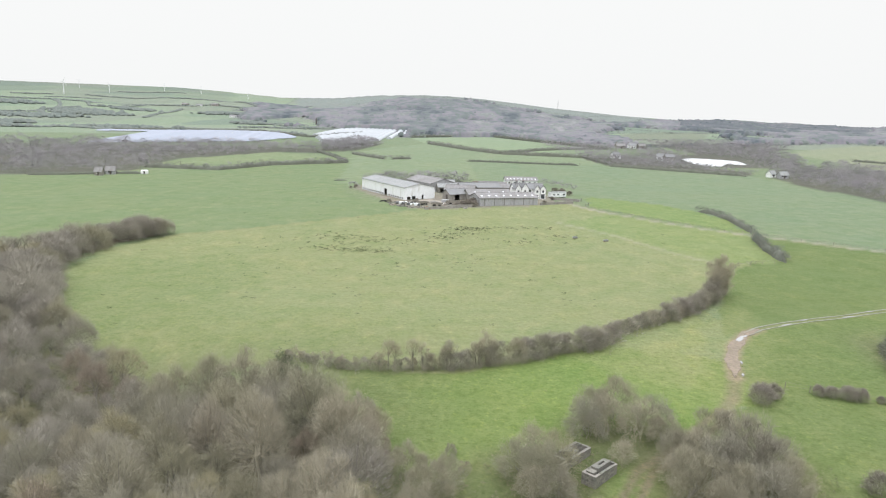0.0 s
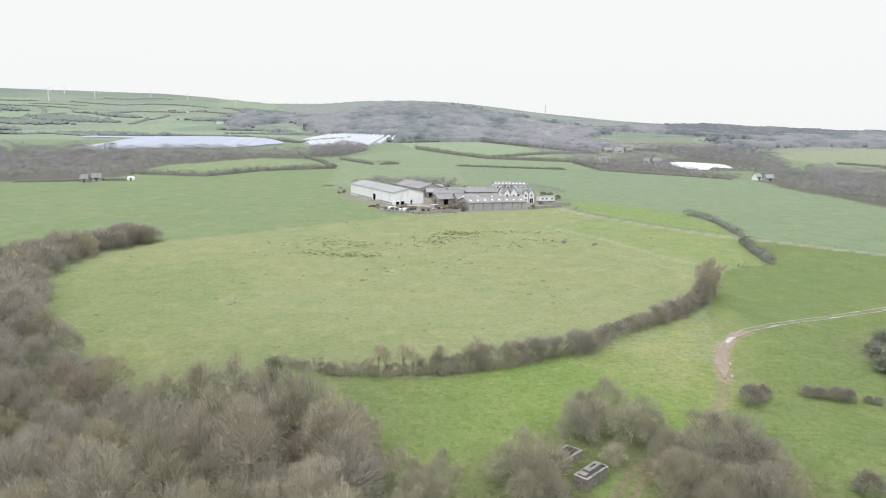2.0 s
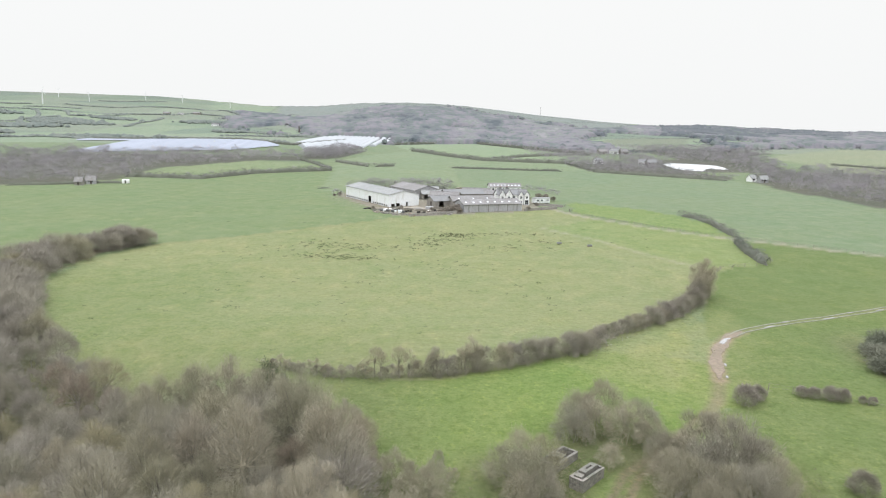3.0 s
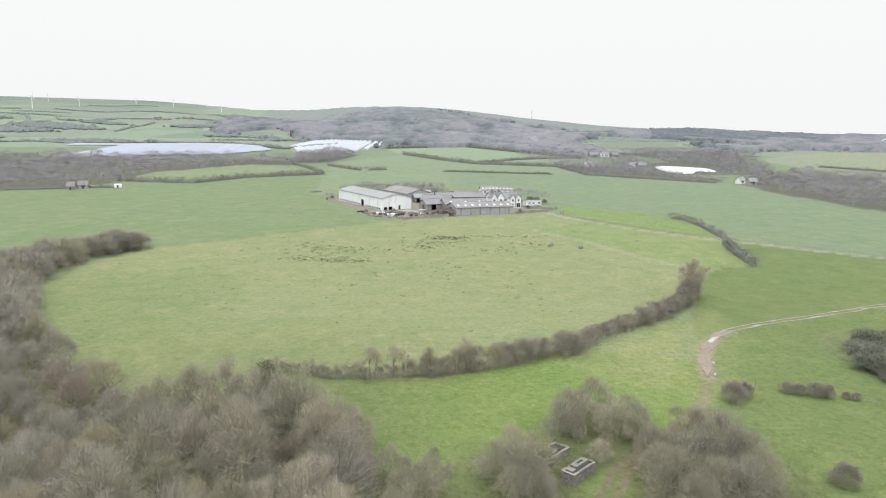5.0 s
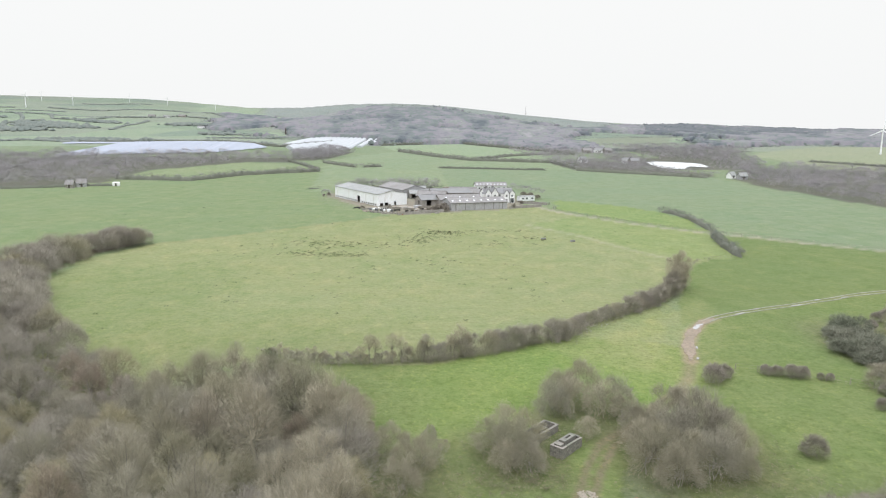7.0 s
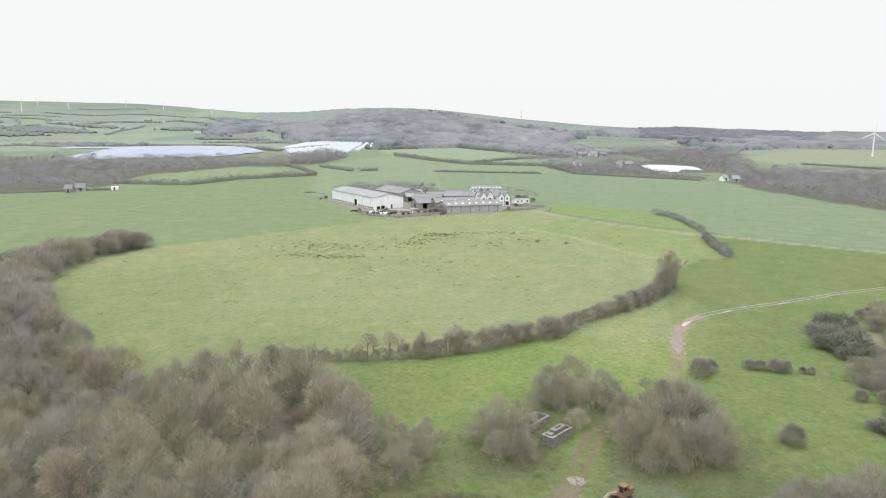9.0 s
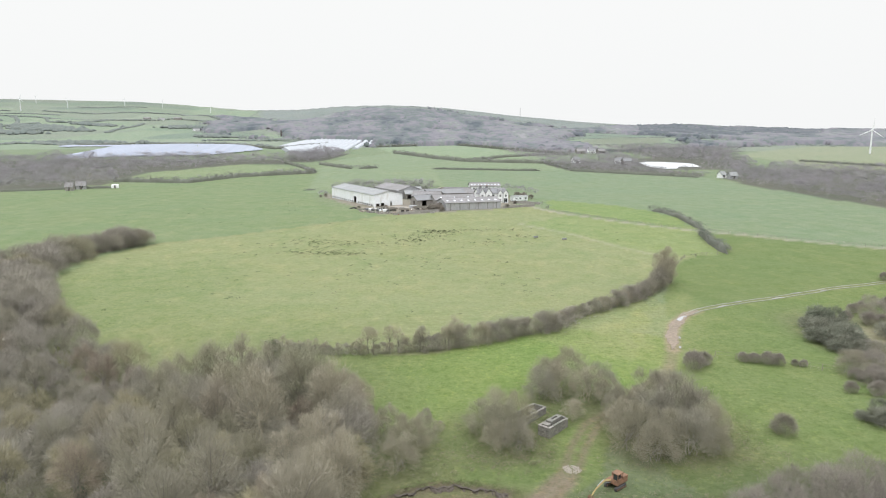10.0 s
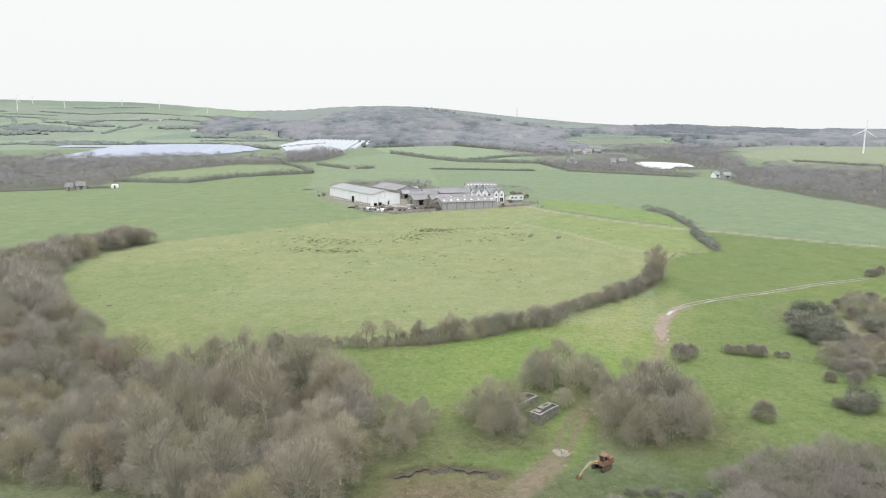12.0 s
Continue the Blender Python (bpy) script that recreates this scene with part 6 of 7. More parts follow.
def digger(x, y, turn):
    """An old excavator with its arm laid out on the grass."""
    t = thing("old_excavator", pose(x, y, high(x, y), 0, 0, turn) @ Matrix.Scale(0.76, 4), "old faded orange excavator with a yellow arm on grass", "digger")
    for s in (-0.95, 0.95):
        bm = bmesh.new()
        box(bm, -1.35, 1.35, s - 0.25, s + 0.25, 0, 0.7)
        tr = part("crawler_track", bevelled(bm, 0.2, 2), RUBBER, t)
        for i in range(5):
            bm = bmesh.new()
            tube(bm, (-1.0 + 0.5 * i, s - 0.28, 0.32), (-1.0 + 0.5 * i, s + 0.28, 0.32), 0.17, 0.17, 10)
            part("road_wheel", bm, RUSTED, tr)
    bm = bmesh.new()
    tube(bm, (0, 0, 0.6), (0, 0, 0.85), 0.6, 0.6, 14)
    part("turntable", bm, RUBBER, t)
    bm = bmesh.new()
    box(bm, -1.7, 1.0, -1.1, 1.1, 0.85, 1.35)
    box(bm, -1.75, -0.5, -1.1, 1.1, 1.35, 1.95)
    part("engine_deck", bevelled(bm, 0.07, 1), RUSTED, t)
    bm = bmesh.new()
    for u, w in ((-0.35, 0.2), (0.9, 0.2), (-0.35, 1.05), (0.9, 1.05)):
        box(bm, u - 0.05, u + 0.05, w - 0.05, w + 0.05, 1.35, 2.65)
    box(bm, -0.45, 1.0, 0.1, 1.15, 2.65, 2.75)
    box(bm, -0.4, 0.95, 0.15, 1.1, 1.35, 1.7)
    cab = part("cab", bm, RUSTED, t)
    bm = bmesh.new()
    box(bm, 0.88, 0.9, 0.25, 1.0, 1.7, 2.6)
    part("cab_pane", bm, GLASS, cab)
    bm = bmesh.new()
    box(bm, -0.1, 0.5, 0.35, 0.85, 1.7, 1.85)
    box(bm, -0.15, -0.02, 0.35, 0.85, 1.85, 2.35)
    part("driver_seat", bm, RUBBER, cab)
    for a, b, r, n in (((0.8, -0.35, 1.3), (2.4, -0.35, 1.75), 0.2, "boom"), ((2.4, -0.35, 1.75), (4.3, -0.35, 1.15), 0.17, "boom"), ((4.3, -0.35, 1.2), (5.5, -0.35, 0.3), 0.14, "dipper_arm")):
        bm = bmesh.new()
        tube(bm, a, b, r, r * 0.8, 4)
        part(n, bm, YELLOWED, t)
    for a, b in (((1.0, -0.1, 1.1), (2.2, -0.1, 1.5)), ((2.6, -0.35, 2.0), (4.1, -0.35, 1.5))):
        bm = bmesh.new()
        tube(bm, a, b, 0.06, 0.06, 8)
        part("hydraulic_ram", bm, CLADDING, t)
    bm = bmesh.new()
    c = [(5.2, 0.35), (5.5, 0.45), (5.85, 0.3), (5.9, 0.05), (5.4, 0.0)]
    for y0, y1 in ((-0.7, -0.66), (-0.04, 0.0)):
        a, b = [bm.verts.new((u, y0, w)) for u, w in c], [bm.verts.new((u, y1, w)) for u, w in c]
        bm.faces.new(a)
        bm.faces.new(b[::-1])
        for i in range(5):
            bm.faces.new((a[i], a[(i + 1) % 5], b[(i + 1) % 5], b[i]))
    box(bm, 5.25, 5.9, -0.7, 0.0, 0.0, 0.05)
    box(bm, 5.85, 5.92, -0.7, 0.0, 0.05, 0.32)
    part("bucket", bm, RUSTED, t)


digger(23.3, 60.0, 218)


def rubble(x, y, r, n, mat, label, seed, size=0.16):
    t = pile("stone_spread", x, y, r, n, size, mat, label, "stones", seed)
    return t


rubble(19.2, 64.4, 1.15, 120, PALE_STONE, "spread of pale broken stone on the muddy track", 21, 0.10)


def puddle(x, y, turn, L, W, seed):
    rng = random.Random(seed)
    bm = bmesh.new()
    pts = []
    for i in range(18):
        a = 2 * math.pi * i / 18
        k = rng.uniform(0.7, 1.1)
        pts.append(bm.verts.new((math.cos(a) * L / 2 * k, math.sin(a) * W / 2 * k, 0)))
    bm.faces.new(pts)
    ex = bmesh.ops.extrude_face_region(bm, geom=bm.faces[:])
    for v in ex["geom"]:
        if isinstance(v, bmesh.types.BMVert):
            v.co.z -= 0.3
    ob = part("puddle", bm, PUDDLE)
    c, s = math.cos(radians(turn)), math.sin(radians(turn))
    z = max(high(x + c * L * q, y + s * L * q) for q in (-0.4, 0, 0.4))
    ob.matrix_basis = pose(x, y, z + 0.13, 0, 0, turn)
    tagged(ob, "shallow rain puddle lying on the farm track", "puddle", "puddles on the track", "structure")


def wheel_tracks(line, offset, width, mat, label, seed):
    """A worn ribbon beside a line, uneven along its edges, lying just over the turf."""
    rng = np.random.default_rng(seed)
    bm = bmesh.new()
    rows = []
    pts = along(line, 0.8)
    n = len(pts)
    for i, (x, y, a) in enumerate(pts):
        taper = min(1.0, (i + 0.4) / 6, (n - i) / 6)
        w = width * (0.72 + 0.14 * math.sin(i * 0.47 + seed) + 0.08 * math.sin(i * 1.3) + rng.uniform(-0.03, 0.03)) * 0.5 * taper
        o = offset + 0.14 * math.sin(i * 0.31 + seed)
        rows.append([bm.verts.new((x - math.sin(a) * (o + q * w), y + math.cos(a) * (o + q * w), high(x - math.sin(a) * (o + q * w), y + math.cos(a) * (o + q * w)) + 0.09 - (0.3 if abs(q) > 1 else 0))) for q in (1.2, 1, 0, -1, -1.2)])
    for r, q in zip(rows, rows[1:]):
        for i in range(4):
            bm.faces.new((r[i], r[i + 1], q[i + 1], q[i]))
    tagged(part("wheel_rut", bm, mat), label, "track", kind="structure")


wheel_tracks(TRACK[2:7], 0.0, 2.7, RED_MUD, "churned reddish mud on the bend of the farm track", 3)
wheel_tracks(TRACK[5:11], 0.8, 0.5, PALE_MUD, "pale wet wheel rut of the farm track", 4)
wheel_tracks(TRACK[5:11], -0.8, 0.5, PALE_MUD, "pale wet wheel rut of the farm track", 5)
for p in ((57.2, 126.8, 55, 4.2, 1.2, 1), (58.6, 128.6, 35, 2.4, 0.8, 2), (71.5, 137.7, 28, 3.5, 0.55, 3), (88.3, 144.7, 22, 4.0, 0.6, 4), (51.9, 113.5, 72, 1.6, 0.4, 5), (49.6, 107.5, 70, 1.2, 0.5, 6), (104, 151.6, 20, 3.0, 0.5, 7), (77, 141.6, 24, 3.2, 0.5, 8), (96, 149.7, 22, 3, 0.5, 9)):
    puddle(*p)


def fence(line, gap, label, height=1.15, rails=2, wire=0.012):
    """Posts joined by wires."""
    pts = along(line, gap)
    x0, y0, _ = pts[0]
    t = thing("wire_fence", pose(x0, y0, high(x0, y0)), label, "fence")
    z0 = high(x0, y0)
    bm = bmesh.new()
    tube(bm, (0, 0, -0.3), (0, 0, height), 0.06, 0.05, 6)
    post = part("post", bm, TIMBER, t)
    ends = []
    for i, (x, y, a) in enumerate(pts):
        z = high(x, y) - z0
        p = post if i == 0 else post.copy()
        if i:
            scene.collection.objects.link(p)
        p.matrix_basis = pose(x - x0, y - y0, z, 2 * math.sin(i * 7), 2 * math.cos(i * 5), 0)
        ends.append((x - x0, y - y0, z))
    for r in range(rails):
        bm = bmesh.new()
        h = height * (r + 1) / (rails + 0.1)
        for a, b in zip(ends, ends[1:]):
            tube(bm, (a[0], a[1], a[2] + h), (b[0], b[1], b[2] + h), wire, wire, 3)
        part("wire", bm, TIMBER, t)


fence(FENCE, 3.0, "weathered post and wire fence across the pasture")
fence([(66, 162), (72, 174), (85, 194.5), (101, 199)], 4.5, "weathered post and wire fence along the hedge")
fence(LANE[2:7], 5.0, "weathered post and wire fence along the lane")


def gate(x, y, turn):
    t = thing("field_gate", pose(x, y, high(x, y), 0, 0, turn), "galvanised five-bar field gate standing open", "gate", "field gates")
    for i in range(5):
        bm = bmesh.new()
        tube(bm, (0, 0, 0.2 + 0.24 * i), (3.0, 0, 0.2 + 0.24 * i), 0.03, 0.03, 6)
        part("bar", bm, LIGHT_SHEET, t)
    for u in (0, 1.5, 3.0):
        bm = bmesh.new()
        box(bm, u - 0.03, u + 0.03, 0.03, 0.06, 0.15, 1.25)
        part("upright", bm, LIGHT_SHEET, t)
    for u in (-0.2, 3.25):
        bm = bmesh.new()
        box(bm, u - 0.1, u + 0.1, -0.1, 0.1, -0.4, 1.45)
        part("gatepost", bm, TIMBER, t)


gate(62, 300, 60)
gate(60, 316, 10)


def trough(x, y, turn, L=1.6):
    t = thing("feed_trough", pose(x, y, high(x, y), 0, 0, turn), "low galvanised feed trough in the pasture", "trough", "feed troughs")
    bm = bmesh.new()
    for q in ((-L / 2, L / 2, -0.35, -0.31), (-L / 2, L / 2, 0.31, 0.35), (-L / 2, -L / 2 + 0.04, -0.31, 0.31), (L / 2 - 0.04, L / 2, -0.31, 0.31)):
        box(bm, *q, 0.25, 0.7)
    box(bm, -L / 2, L / 2, -0.35, 0.35, 0.21, 0.25)
    part("basin", bm, LIGHT_SHEET, t)
    for u in (-L / 2 + 0.15, L / 2 - 0.15):
        bm = bmesh.new()
        box(bm, u - 0.04, u + 0.04, -0.3, 0.3, -0.2, 0.21)
        part("leg", bm, RUSTED, t)


for p in ((54, 226, 20), (44.5, 230, 10)):
    trough(*p)

# the worn earth face of the hollow, with turf hanging over it
def earth_bank(line):
    rng = np.random.default_rng(77)
    bm = bmesh.new()
    rows = []
    for x, y, a in along(line, 0.22):
        edge = y - 0.45 + 0.28 * math.sin(x * 1.7) + 0.16 * math.sin(x * 4.3 + 1) + rng.uniform(-0.1, 0.1)
        drop = 0.30 + 0.16 * math.sin(x * 0.9 + 2) + rng.uniform(-0.12, 0.12)        # crumbled lower in places
        z = high(x, edge + 1.4) - 0.03
        jut = rng.uniform(-0.12, 0.12, 5)
        rows.append([bm.verts.new(p) for p in ((x, edge + 0.4, z - 0.06), (x, edge + jut[0], z - 0.04), (x, edge + 0.16 + jut[1], z - 0.4 * drop), (x, edge + jut[2], z - 0.8 * drop), (x, edge - 0.3 + jut[3], z - drop), (x, edge - 0.9 + jut[4], z - drop - 0.5))])
    for r, q in zip(rows, rows[1:]):
        for i in range(5):
            bm.faces.new((r[i], r[i + 1], q[i + 1], q[i]))
    ob = part("earth_bank", bm, SOIL)
    tagged(ob, "crumbling dark earth bank of a grassy hollow", "bank", kind="structure")


earth_bank(BANK)
rr3 = np.random.default_rng(43)
spots = [(x, y, rr3.uniform(0.25, 0.6), rr3.uniform(0.5, 0.8), rr3.uniform(0, 1)) for x, y in zip(rr3.normal(4, 4.5, 260), rr3.normal(54, 2.4, 260))]
joined("dead_reeds", HEDGE_BITS, spots, REEDS, "pale dead reeds and brambles in the wet hollow", "reeds", seed=12)

spots = [(x + rr3.normal(0, 0.25), y + 0.35 + rr3.normal(0, 0.3), rr3.uniform(0.8, 1.9), rr3.uniform(0.5, 0.9), rr3.choice((0.0, 0.3, 1.0))) for x, y, _ in along([(-4.5, 58.2), *BANK, (12, 58.7)], 0.09)]
joined("bank_turf", TUFTS, spots, TUFT, "rank grass hanging over the edge of the hollow", "grass", seed=15)

# brambles creeping out from the thickets
spots = []
for cx, cy, sx, sy, n in ((7, 70, 3.5, 4, 110), (12, 66.5, 4, 2, 110), (15.5, 71.5, 1.6, 0.9, 60), (13.5, 68, 2.5, 1.5, 60), (19.5, 78.5, 1.5, 1.5, 30), (24.5, 80, 2.5, 3.5, 40), (34, 64, 7, 2, 90), (44, 68, 3, 5, 50), (-4, 63, 3, 5, 80), (30, 56, 9, 1.8, 120)):
    spots += [(x, y, rr3.uniform(0.25, 0.65), rr3.uniform(0.4, 0.8), rr3.uniform(0, 1)) for x, y in zip(rr3.normal(cx, sx, n), rr3.normal(cy, sy, n)) if off_line(np.array([x]), np.array([y]), TRACK_NEAR)[0] > 2.2]
joined("bramble_scrub", HEDGE_BITS, spots, BRAMBLE, "low bramble and dead bracken round the thickets", "scrub", seed=16)

# rushes in the pasture
RUSHES = [far_crown(350 + i, 1.3, 0.9, 110, 0.09, 0.0) for i in range(3)]
rr2 = np.random.default_rng(41)
spots = []
for cx, cy, sx, sy, n in ((10, 242, 5, 2.5, 110), (3, 233, 5, 1.5, 45), (1, 226, 4, 1.5, 40), (-31, 205, 7, 2, 70), (-22, 203, 4, 1.2, 40), (-35, 222, 9, 5, 60), (41, 233, 5, 2, 30), (9, 195, 6, 4, 22), (-12, 160, 25, 20, 24), (20, 165, 25, 20, 16), (0, 200, 45, 40, 60), (-60, 175, 16, 22, 14), (-20, 218, 10, 4, 70), (22, 222, 14, 3, 40), (30, 245, 6, 2, 30), (-70, 290, 40, 45, 30), (-40, 160, 25, 20, 16)):
    for _ in range(n):
        x, y = rr2.normal(cx, sx), rr2.normal(cy, sy)
        if inside(np.array([x]), np.array([y]), COW_FIELD + []) [0] or cy > 280:
            spots.append((x, y, rr2.uniform(0.4, 0.85), rr2.uniform(0.4, 0.75), rr2.uniform(0, 0.6)))
joined("rush_tussocks", RUSHES, spots, THISTLE, "dark tussocks of rush and thistle in the pasture", "tussocks", seed=9)


# ---- far things ----
def turbine(x, y, tower, blade, turn, spin, label="far white wind turbine on the green ridge", base=None):
    z = high(x, y) if base is None else base
    t = thing("wind_turbine", pose(x, y, z, 0, 0, turn), label, "turbine", "wind turbines")
    k = tower / 50
    bm = bmesh.new()
    tube(bm, (0, 0, -2), (0, 0, tower), 1.9 * k, 1.1 * k, 14)
    part("tower", bm, STEEL_PAINT, t)
    bm = bmesh.new()
    box(bm, -1.3 * k, 1.3 * k, -2.0 * k, 4.5 * k, tower - 0.4 * k, tower + 2.2 * k)
    part("nacelle", bevelled(bm, 0.4 * k, 2), STEEL_PAINT, t)
    hub = Vector((0, -2.9 * k, tower + 0.9 * k))
    bm = bmesh.new()
    bmesh.ops.create_uvsphere(bm, u_segments=10, v_segments=8, radius=1.3 * k, matrix=Matrix.Translation(hub))
    part("hub", bm, STEEL_PAINT, t)
    for i in range(3):
        bm = bmesh.new()
        c = [(-0.6 * k, 0), (1.6 * k, 0.12 * blade), (1.3 * k, 0.35 * blade), (0.4 * k, blade), (-0.3 * k, blade), (-0.6 * k, 0.3 * blade)]
        a, b = [bm.verts.new((u, -0.16 * k, w)) for u, w in c], [bm.verts.new((u, 0.16 * k, w)) for u, w in c]
        bm.faces.new(a)
        bm.faces.new(b[::-1])
        for j in range(6):
            bm.faces.new((a[j], a[(j + 1) % 6], b[(j + 1) % 6], b[j]))
        part("blade", bm, STEEL_PAINT, t, at=Matrix.Translation(hub) @ pose(0, 0, 0, 0, spin + 120 * i, 0))


turbine(500, 722, 25, 13.5, -20, 125, "white wind turbine standing on a pale green hill")
for tx, ty, tower, spin in ((-1041, 1918, 33, 20), (-1209, 2324, 23, 50), (-1026, 2147, 24, 80), (-917, 2296, 20, 10), (-806, 2318, 22, 35), (-626, 2224, 18, 70)):
    turbine(tx, ty, tower, tower * 0.38, 25, spin)


def stack(x, y, h):
    t = thing("factory_chimney", pose(x, y, high(x, y)), "tall dark brick chimney below the wooded hill", "chimney")
    bm = bmesh.new()
    tube(bm, (0, 0, -1), (0, 0, h), 1.6, 1.1, 16)
    part("shaft", bm, SOOT_BRICK, t)
    bm = bmesh.new()
    tube(bm, (0, 0, h - 0.6), (0, 0, h + 0.5), 1.3, 1.3, 16)
    part("crown_band", bm, SOOT_BRICK, t)


stack(-234, 1265, 11)


def mast(x, y, h):
    t = thing("radio_mast", pose(x, y, high(x, y)), "thin grey lattice radio mast on the ridge", "mast")
    legs = [(math.cos(a) * 1.6, math.sin(a) * 1.6) for a in (0.5, 2.6, 4.7)]
    for u, w in legs:
        bm = bmesh.new()
        tube(bm, (u, w, -1), (u * 0.25, w * 0.25, h), 0.14, 0.1, 5)
        part("leg", bm, LIGHT_SHEET, t)
    bm = bmesh.new()
    for i in range(8):
        k0, k1 = 1 - 0.75 * i / 8, 1 - 0.75 * (i + 1) / 8
        for j in range(3):
            a, b = legs[j], legs[(j + 1) % 3]
            tube(bm, (a[0] * k0, a[1] * k0, h * i / 8), (b[0] * k1, b[1] * k1, h * (i + 1) / 8), 0.07, 0.07, 4)
    part("bracing", bm, LIGHT_SHEET, t)


mast(math.sin(radians(9.0)) * 1780, math.cos(radians(9.0)) * 1780, 24)


def water_sheet(poly, z):
    bm = bmesh.new()
    bm.faces.new([bm.verts.new((x, y, z)) for x, y in poly])
    ob = part("water", bm, WATER)
    tagged(ob, "still lake, the reflected white sky put into its colour", "lake", kind="structure")


water_sheet(LAKE, 8.7)


def span(poly, y):
    """Where a line of constant y crosses an outline."""
    xs = []
    for (x0, y0), (x1, y1) in zip(poly, poly[1:] + poly[:1]):
        if (y0 > y) != (y1 > y):
            xs.append(x0 + (x1 - x0) * (y - y0) / (y1 - y0))
    xs.sort()
    return (xs[0], xs[-1]) if len(xs) > 1 else None


ROW_HEADING = 20.0
ROW_C, ROW_S = math.cos(radians(ROW_HEADING)), math.sin(radians(ROW_HEADING))


def panel_row(u0, u1, v):
    """One long row of tilted solar tables on posts, along the rows' heading; it follows the land."""
    def at(u):
        return u * ROW_C - v * ROW_S, u * ROW_S + v * ROW_C
    x0, y0 = at(u0)
    z0 = high(x0, y0)
    t = thing("solar_panel_row", pose(x0, y0, z0, 0, 0, ROW_HEADING), "long row of solar panels, the sky's sheen in their pale colour", "solar panels", "rows of solar panels")
    n = max(1, round((u1 - u0) / 30))
    for i in range(n):
        a, b = (u1 - u0) * i / n, (u1 - u0) * (i + 1) / n - 0.8
        za, zb = high(*at(u0 + a)) - z0, high(*at(u0 + b)) - z0
        bm = bmesh.new()
        slab(bm, [(a, -2.3, za + 1.0), (b, -2.3, zb + 1.0), (b, 2.3, zb + 2.2), (a, 2.3, za + 2.2)], 0.08)
        table = part("panel_table", bm, PV, t)
        for u, z in ((a + 0.5, za), (b - 0.5, zb)):
            bm = bmesh.new()
            box(bm, u - 0.08, u + 0.08, -0.08, 0.08, z - 0.5, z + 1.5)
            part("post", bm, LIGHT_SHEET, table)


for field in (SOLAR_A, SOLAR_STRIP):
    turned = [(x * ROW_C + y * ROW_S, y * ROW_C - x * ROW_S) for x, y in field]
    v = min(q for _, q in turned) + 2.0
    while v < max(q for _, q in turned):
        s = span(turned, v)
        if s and s[1] - s[0] > 14 and not 800 < v < 806:
            panel_row(s[0], s[1], v)
        v += 6.5


def tunnel(x, y0, y1, w=7.5, h=2.6):
    t = thing("crop_tunnel", pose(x, y0, high(x, y0)), "long white plastic crop tunnel in a far field", "polytunnel", "crop tunnels")
    bm = bmesh.new()
    n = max(2, round((y1 - y0) / 30))
    rows, z0 = [], high(x, y0)
    for i in range(n + 1):
        d = (y1 - y0) * i / n
        z = high(x, y0 + d) - z0
        rows.append([bm.verts.new((math.cos(a) * w / 2, d, z - 0.1 + math.sin(a) * h)) for a in (math.pi * k / 8 for k in range(9))])
    for r, q in zip(rows, rows[1:]):
        for i in range(8):
            bm.faces.new((r[i], r[i + 1], q[i + 1], q[i]))
    part("cover", bm, FLEECE, t)
    for d in (0, y1 - y0):
        bm = bmesh.new()
        z = high(x, y0 + d) - z0
        bm.faces.new([bm.verts.new((math.cos(math.pi * k / 8) * w / 2, d, z - 0.1 + math.sin(math.pi * k / 8) * h)) for k in range(9)])
        part("end_sheet", bm, FLEECE, t)


TURNED = [(y, x) for x, y in SOLAR_B]
x = -168.0
while x < -54:
    s = span(TURNED, x)
    if s and s[1] - s[0] > 20:
        tunnel(x, s[0], s[1])
    x += 7.3 if x < -84 else 10.5


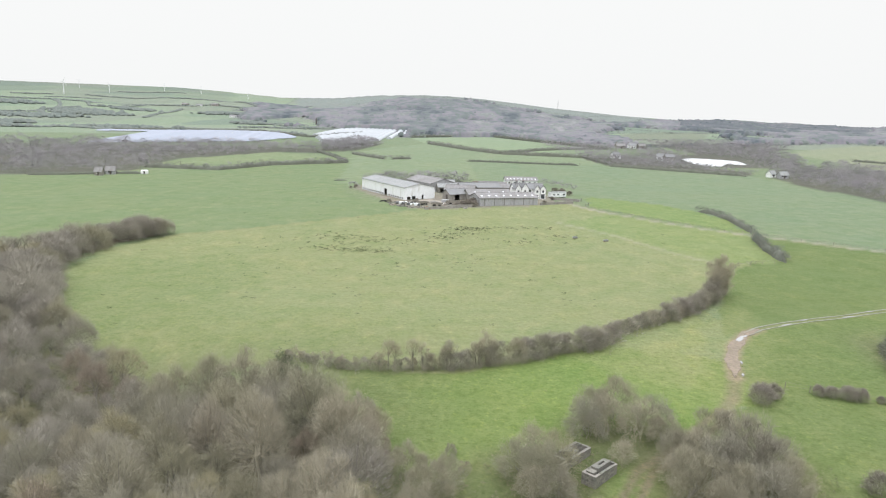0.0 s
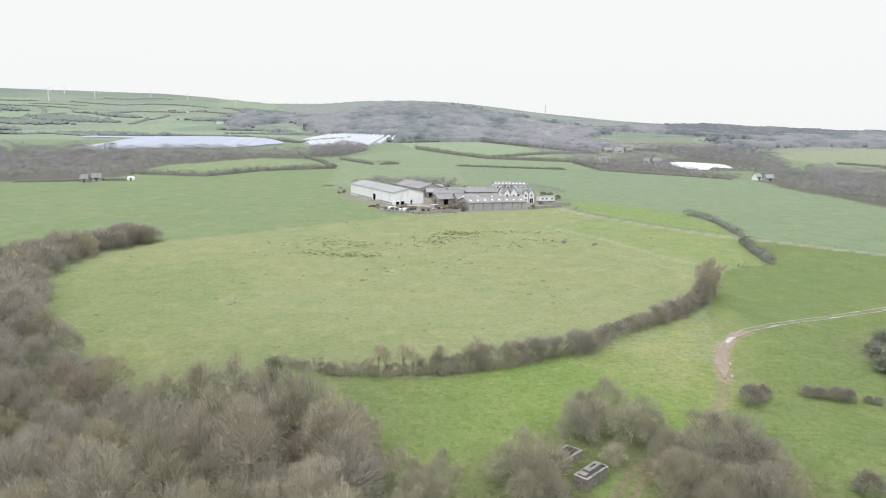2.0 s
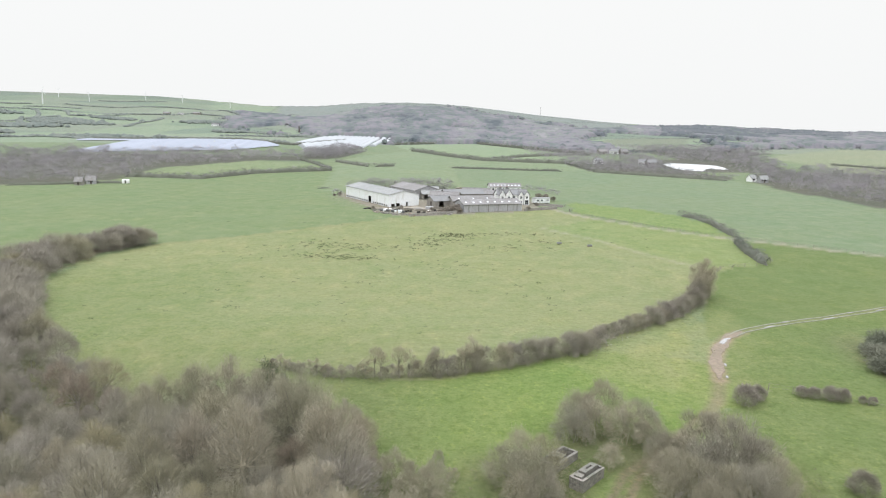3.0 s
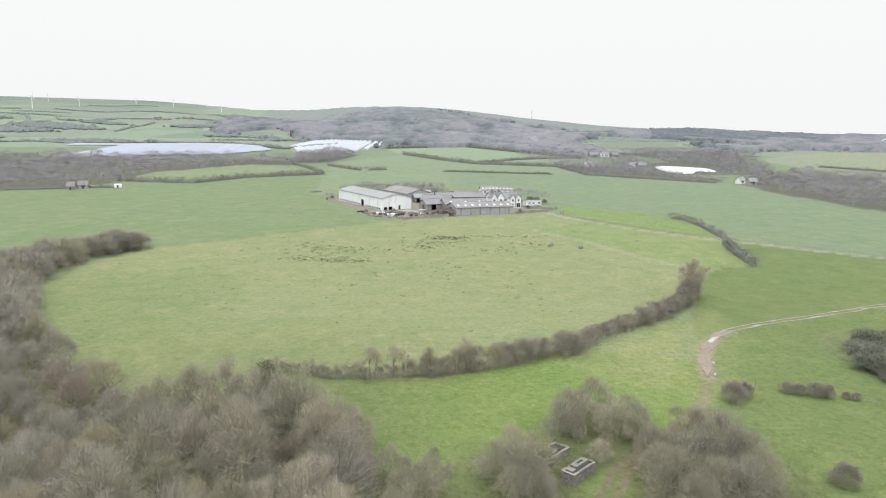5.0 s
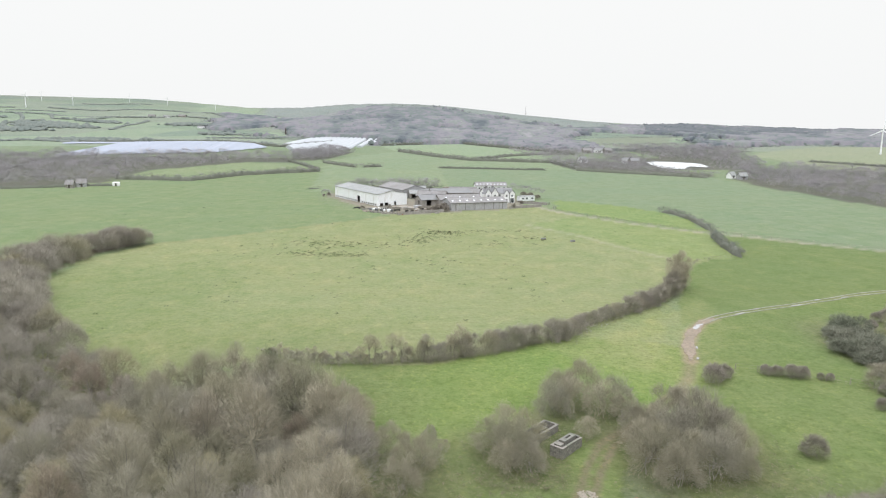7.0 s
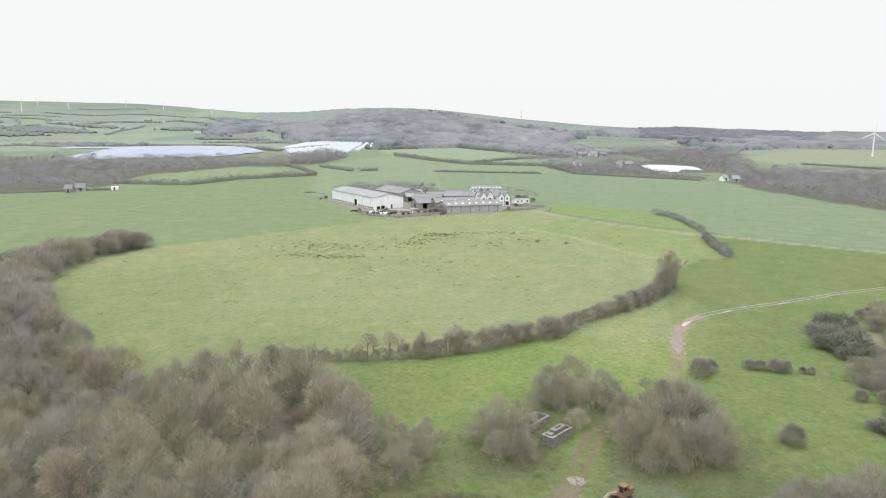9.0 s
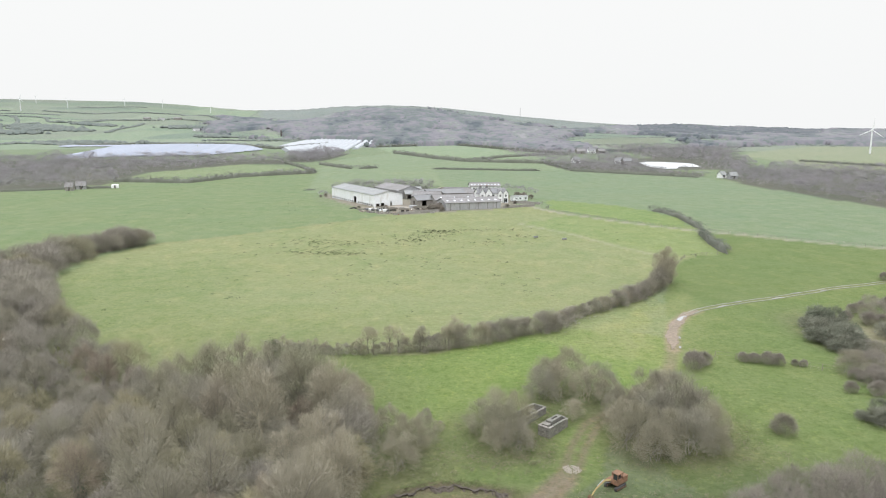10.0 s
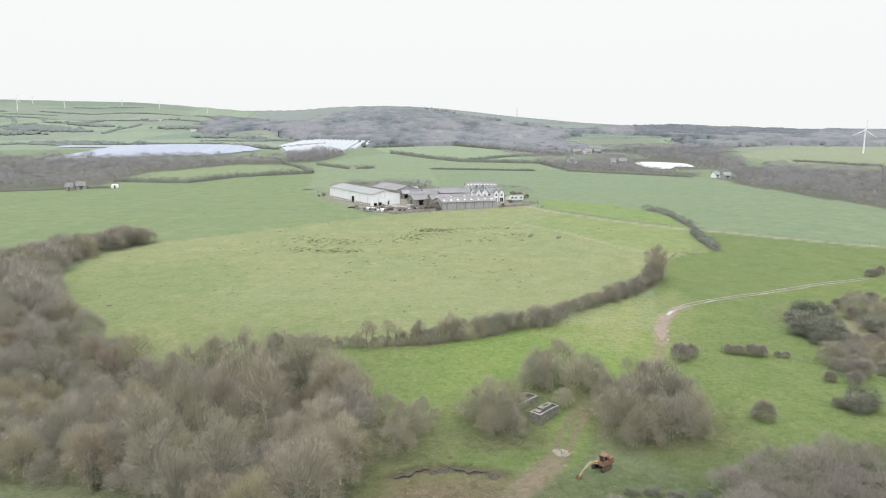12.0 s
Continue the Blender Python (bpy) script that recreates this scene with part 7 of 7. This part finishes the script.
def cottage(x, y, turn, L=10, W=6, walls=None, roof=None, label="far white cottage with a slate roof among trees", h=4.6):
    t = gabled("cottage", x, y, turn, L, W, h, h + 2.3, walls or RENDERED, roof or SLATE, label, "house",
               windows={"front": [(1.2, 2.4, 0.9, 2.1), (L - 2.6, L - 1.4, 0.9, 2.1), (1.2, 2.4, 2.9, 4.0), (L - 2.6, L - 1.4, 2.9, 4.0)] if h > 4 else [(1.2, 2.4, 0.9, 2.1), (L - 2.6, L - 1.4, 0.9, 2.1)]},
               doors={"front": [(L / 2 - 0.5, L / 2 + 0.5, 0, 2.1)]})
    if h > 3:
        chimney_on(t, 0.8, W / 2, h + 1.6, h + 3.2, SLATE)


cottage(150, 619, 15, 7, 6, None, None, "far white cottage with a slate roof among trees", 3.2)
cottage(190, 626, -20, 8, 5, None, None, "far white cottage with a slate roof among trees", 3.2)
cottage(188, 592, 10, 8, 5, STONE)
cottage(222, 471, 30, 5.5, 4.2, RENDERED, LIGHT_SHEET, "far pale cottage at the wood's edge", 2.4)
cottage(225, 464, 10, 6, 4.2, CLADDING, LIGHT_SHEET, "far stone cottage at the wood's edge", 2.5)
for x, y, turn, L, st in ((188, 765, 5, 10, 1), (203, 775, -5, 9, 0), (214, 770, 10, 8, 1), (-418, 1470, 15, 14, 0), (-440, 1500, -20, 18, 1), (-460, 1490, 10, 14, 0), (-640, 1700, 0, 16, 1), (-600, 1690, 20, 14, 0), (-570, 1705, -15, 18, 1)):
    cottage(x, y, turn, L, 8, STONE if st else RENDERED, GREY_SHEET if st else SLATE, "far stone farm building below the hill" if st else "far white house with a slate roof", 3.2)
cottage(-194, 395, 20, 5, 3.5, CLADDING, GREY_SHEET, "low stone farm building at the wood's edge", 2.3)
cottage(-197, 388, 5, 4, 3.5, STONE, GREY_SHEET, "low stone farm building at the wood's edge", 2.3)
t = thing("field_hut", pose(-176, 405, high(-176, 405), 0, 0, 15), "small pale round-topped hut in the field", "hut")
bm = bmesh.new()
box(bm, -2.0, 2.0, -1.3, 1.3, -0.2, 2.2)
part("body", bevelled(bm, 0.5, 3), RENDERED, t)
bm = bmesh.new()
box(bm, -0.45, 0.45, -1.36, -1.3, -0.1, 1.8)
part("door", bm, DARK_TIMBER, t)
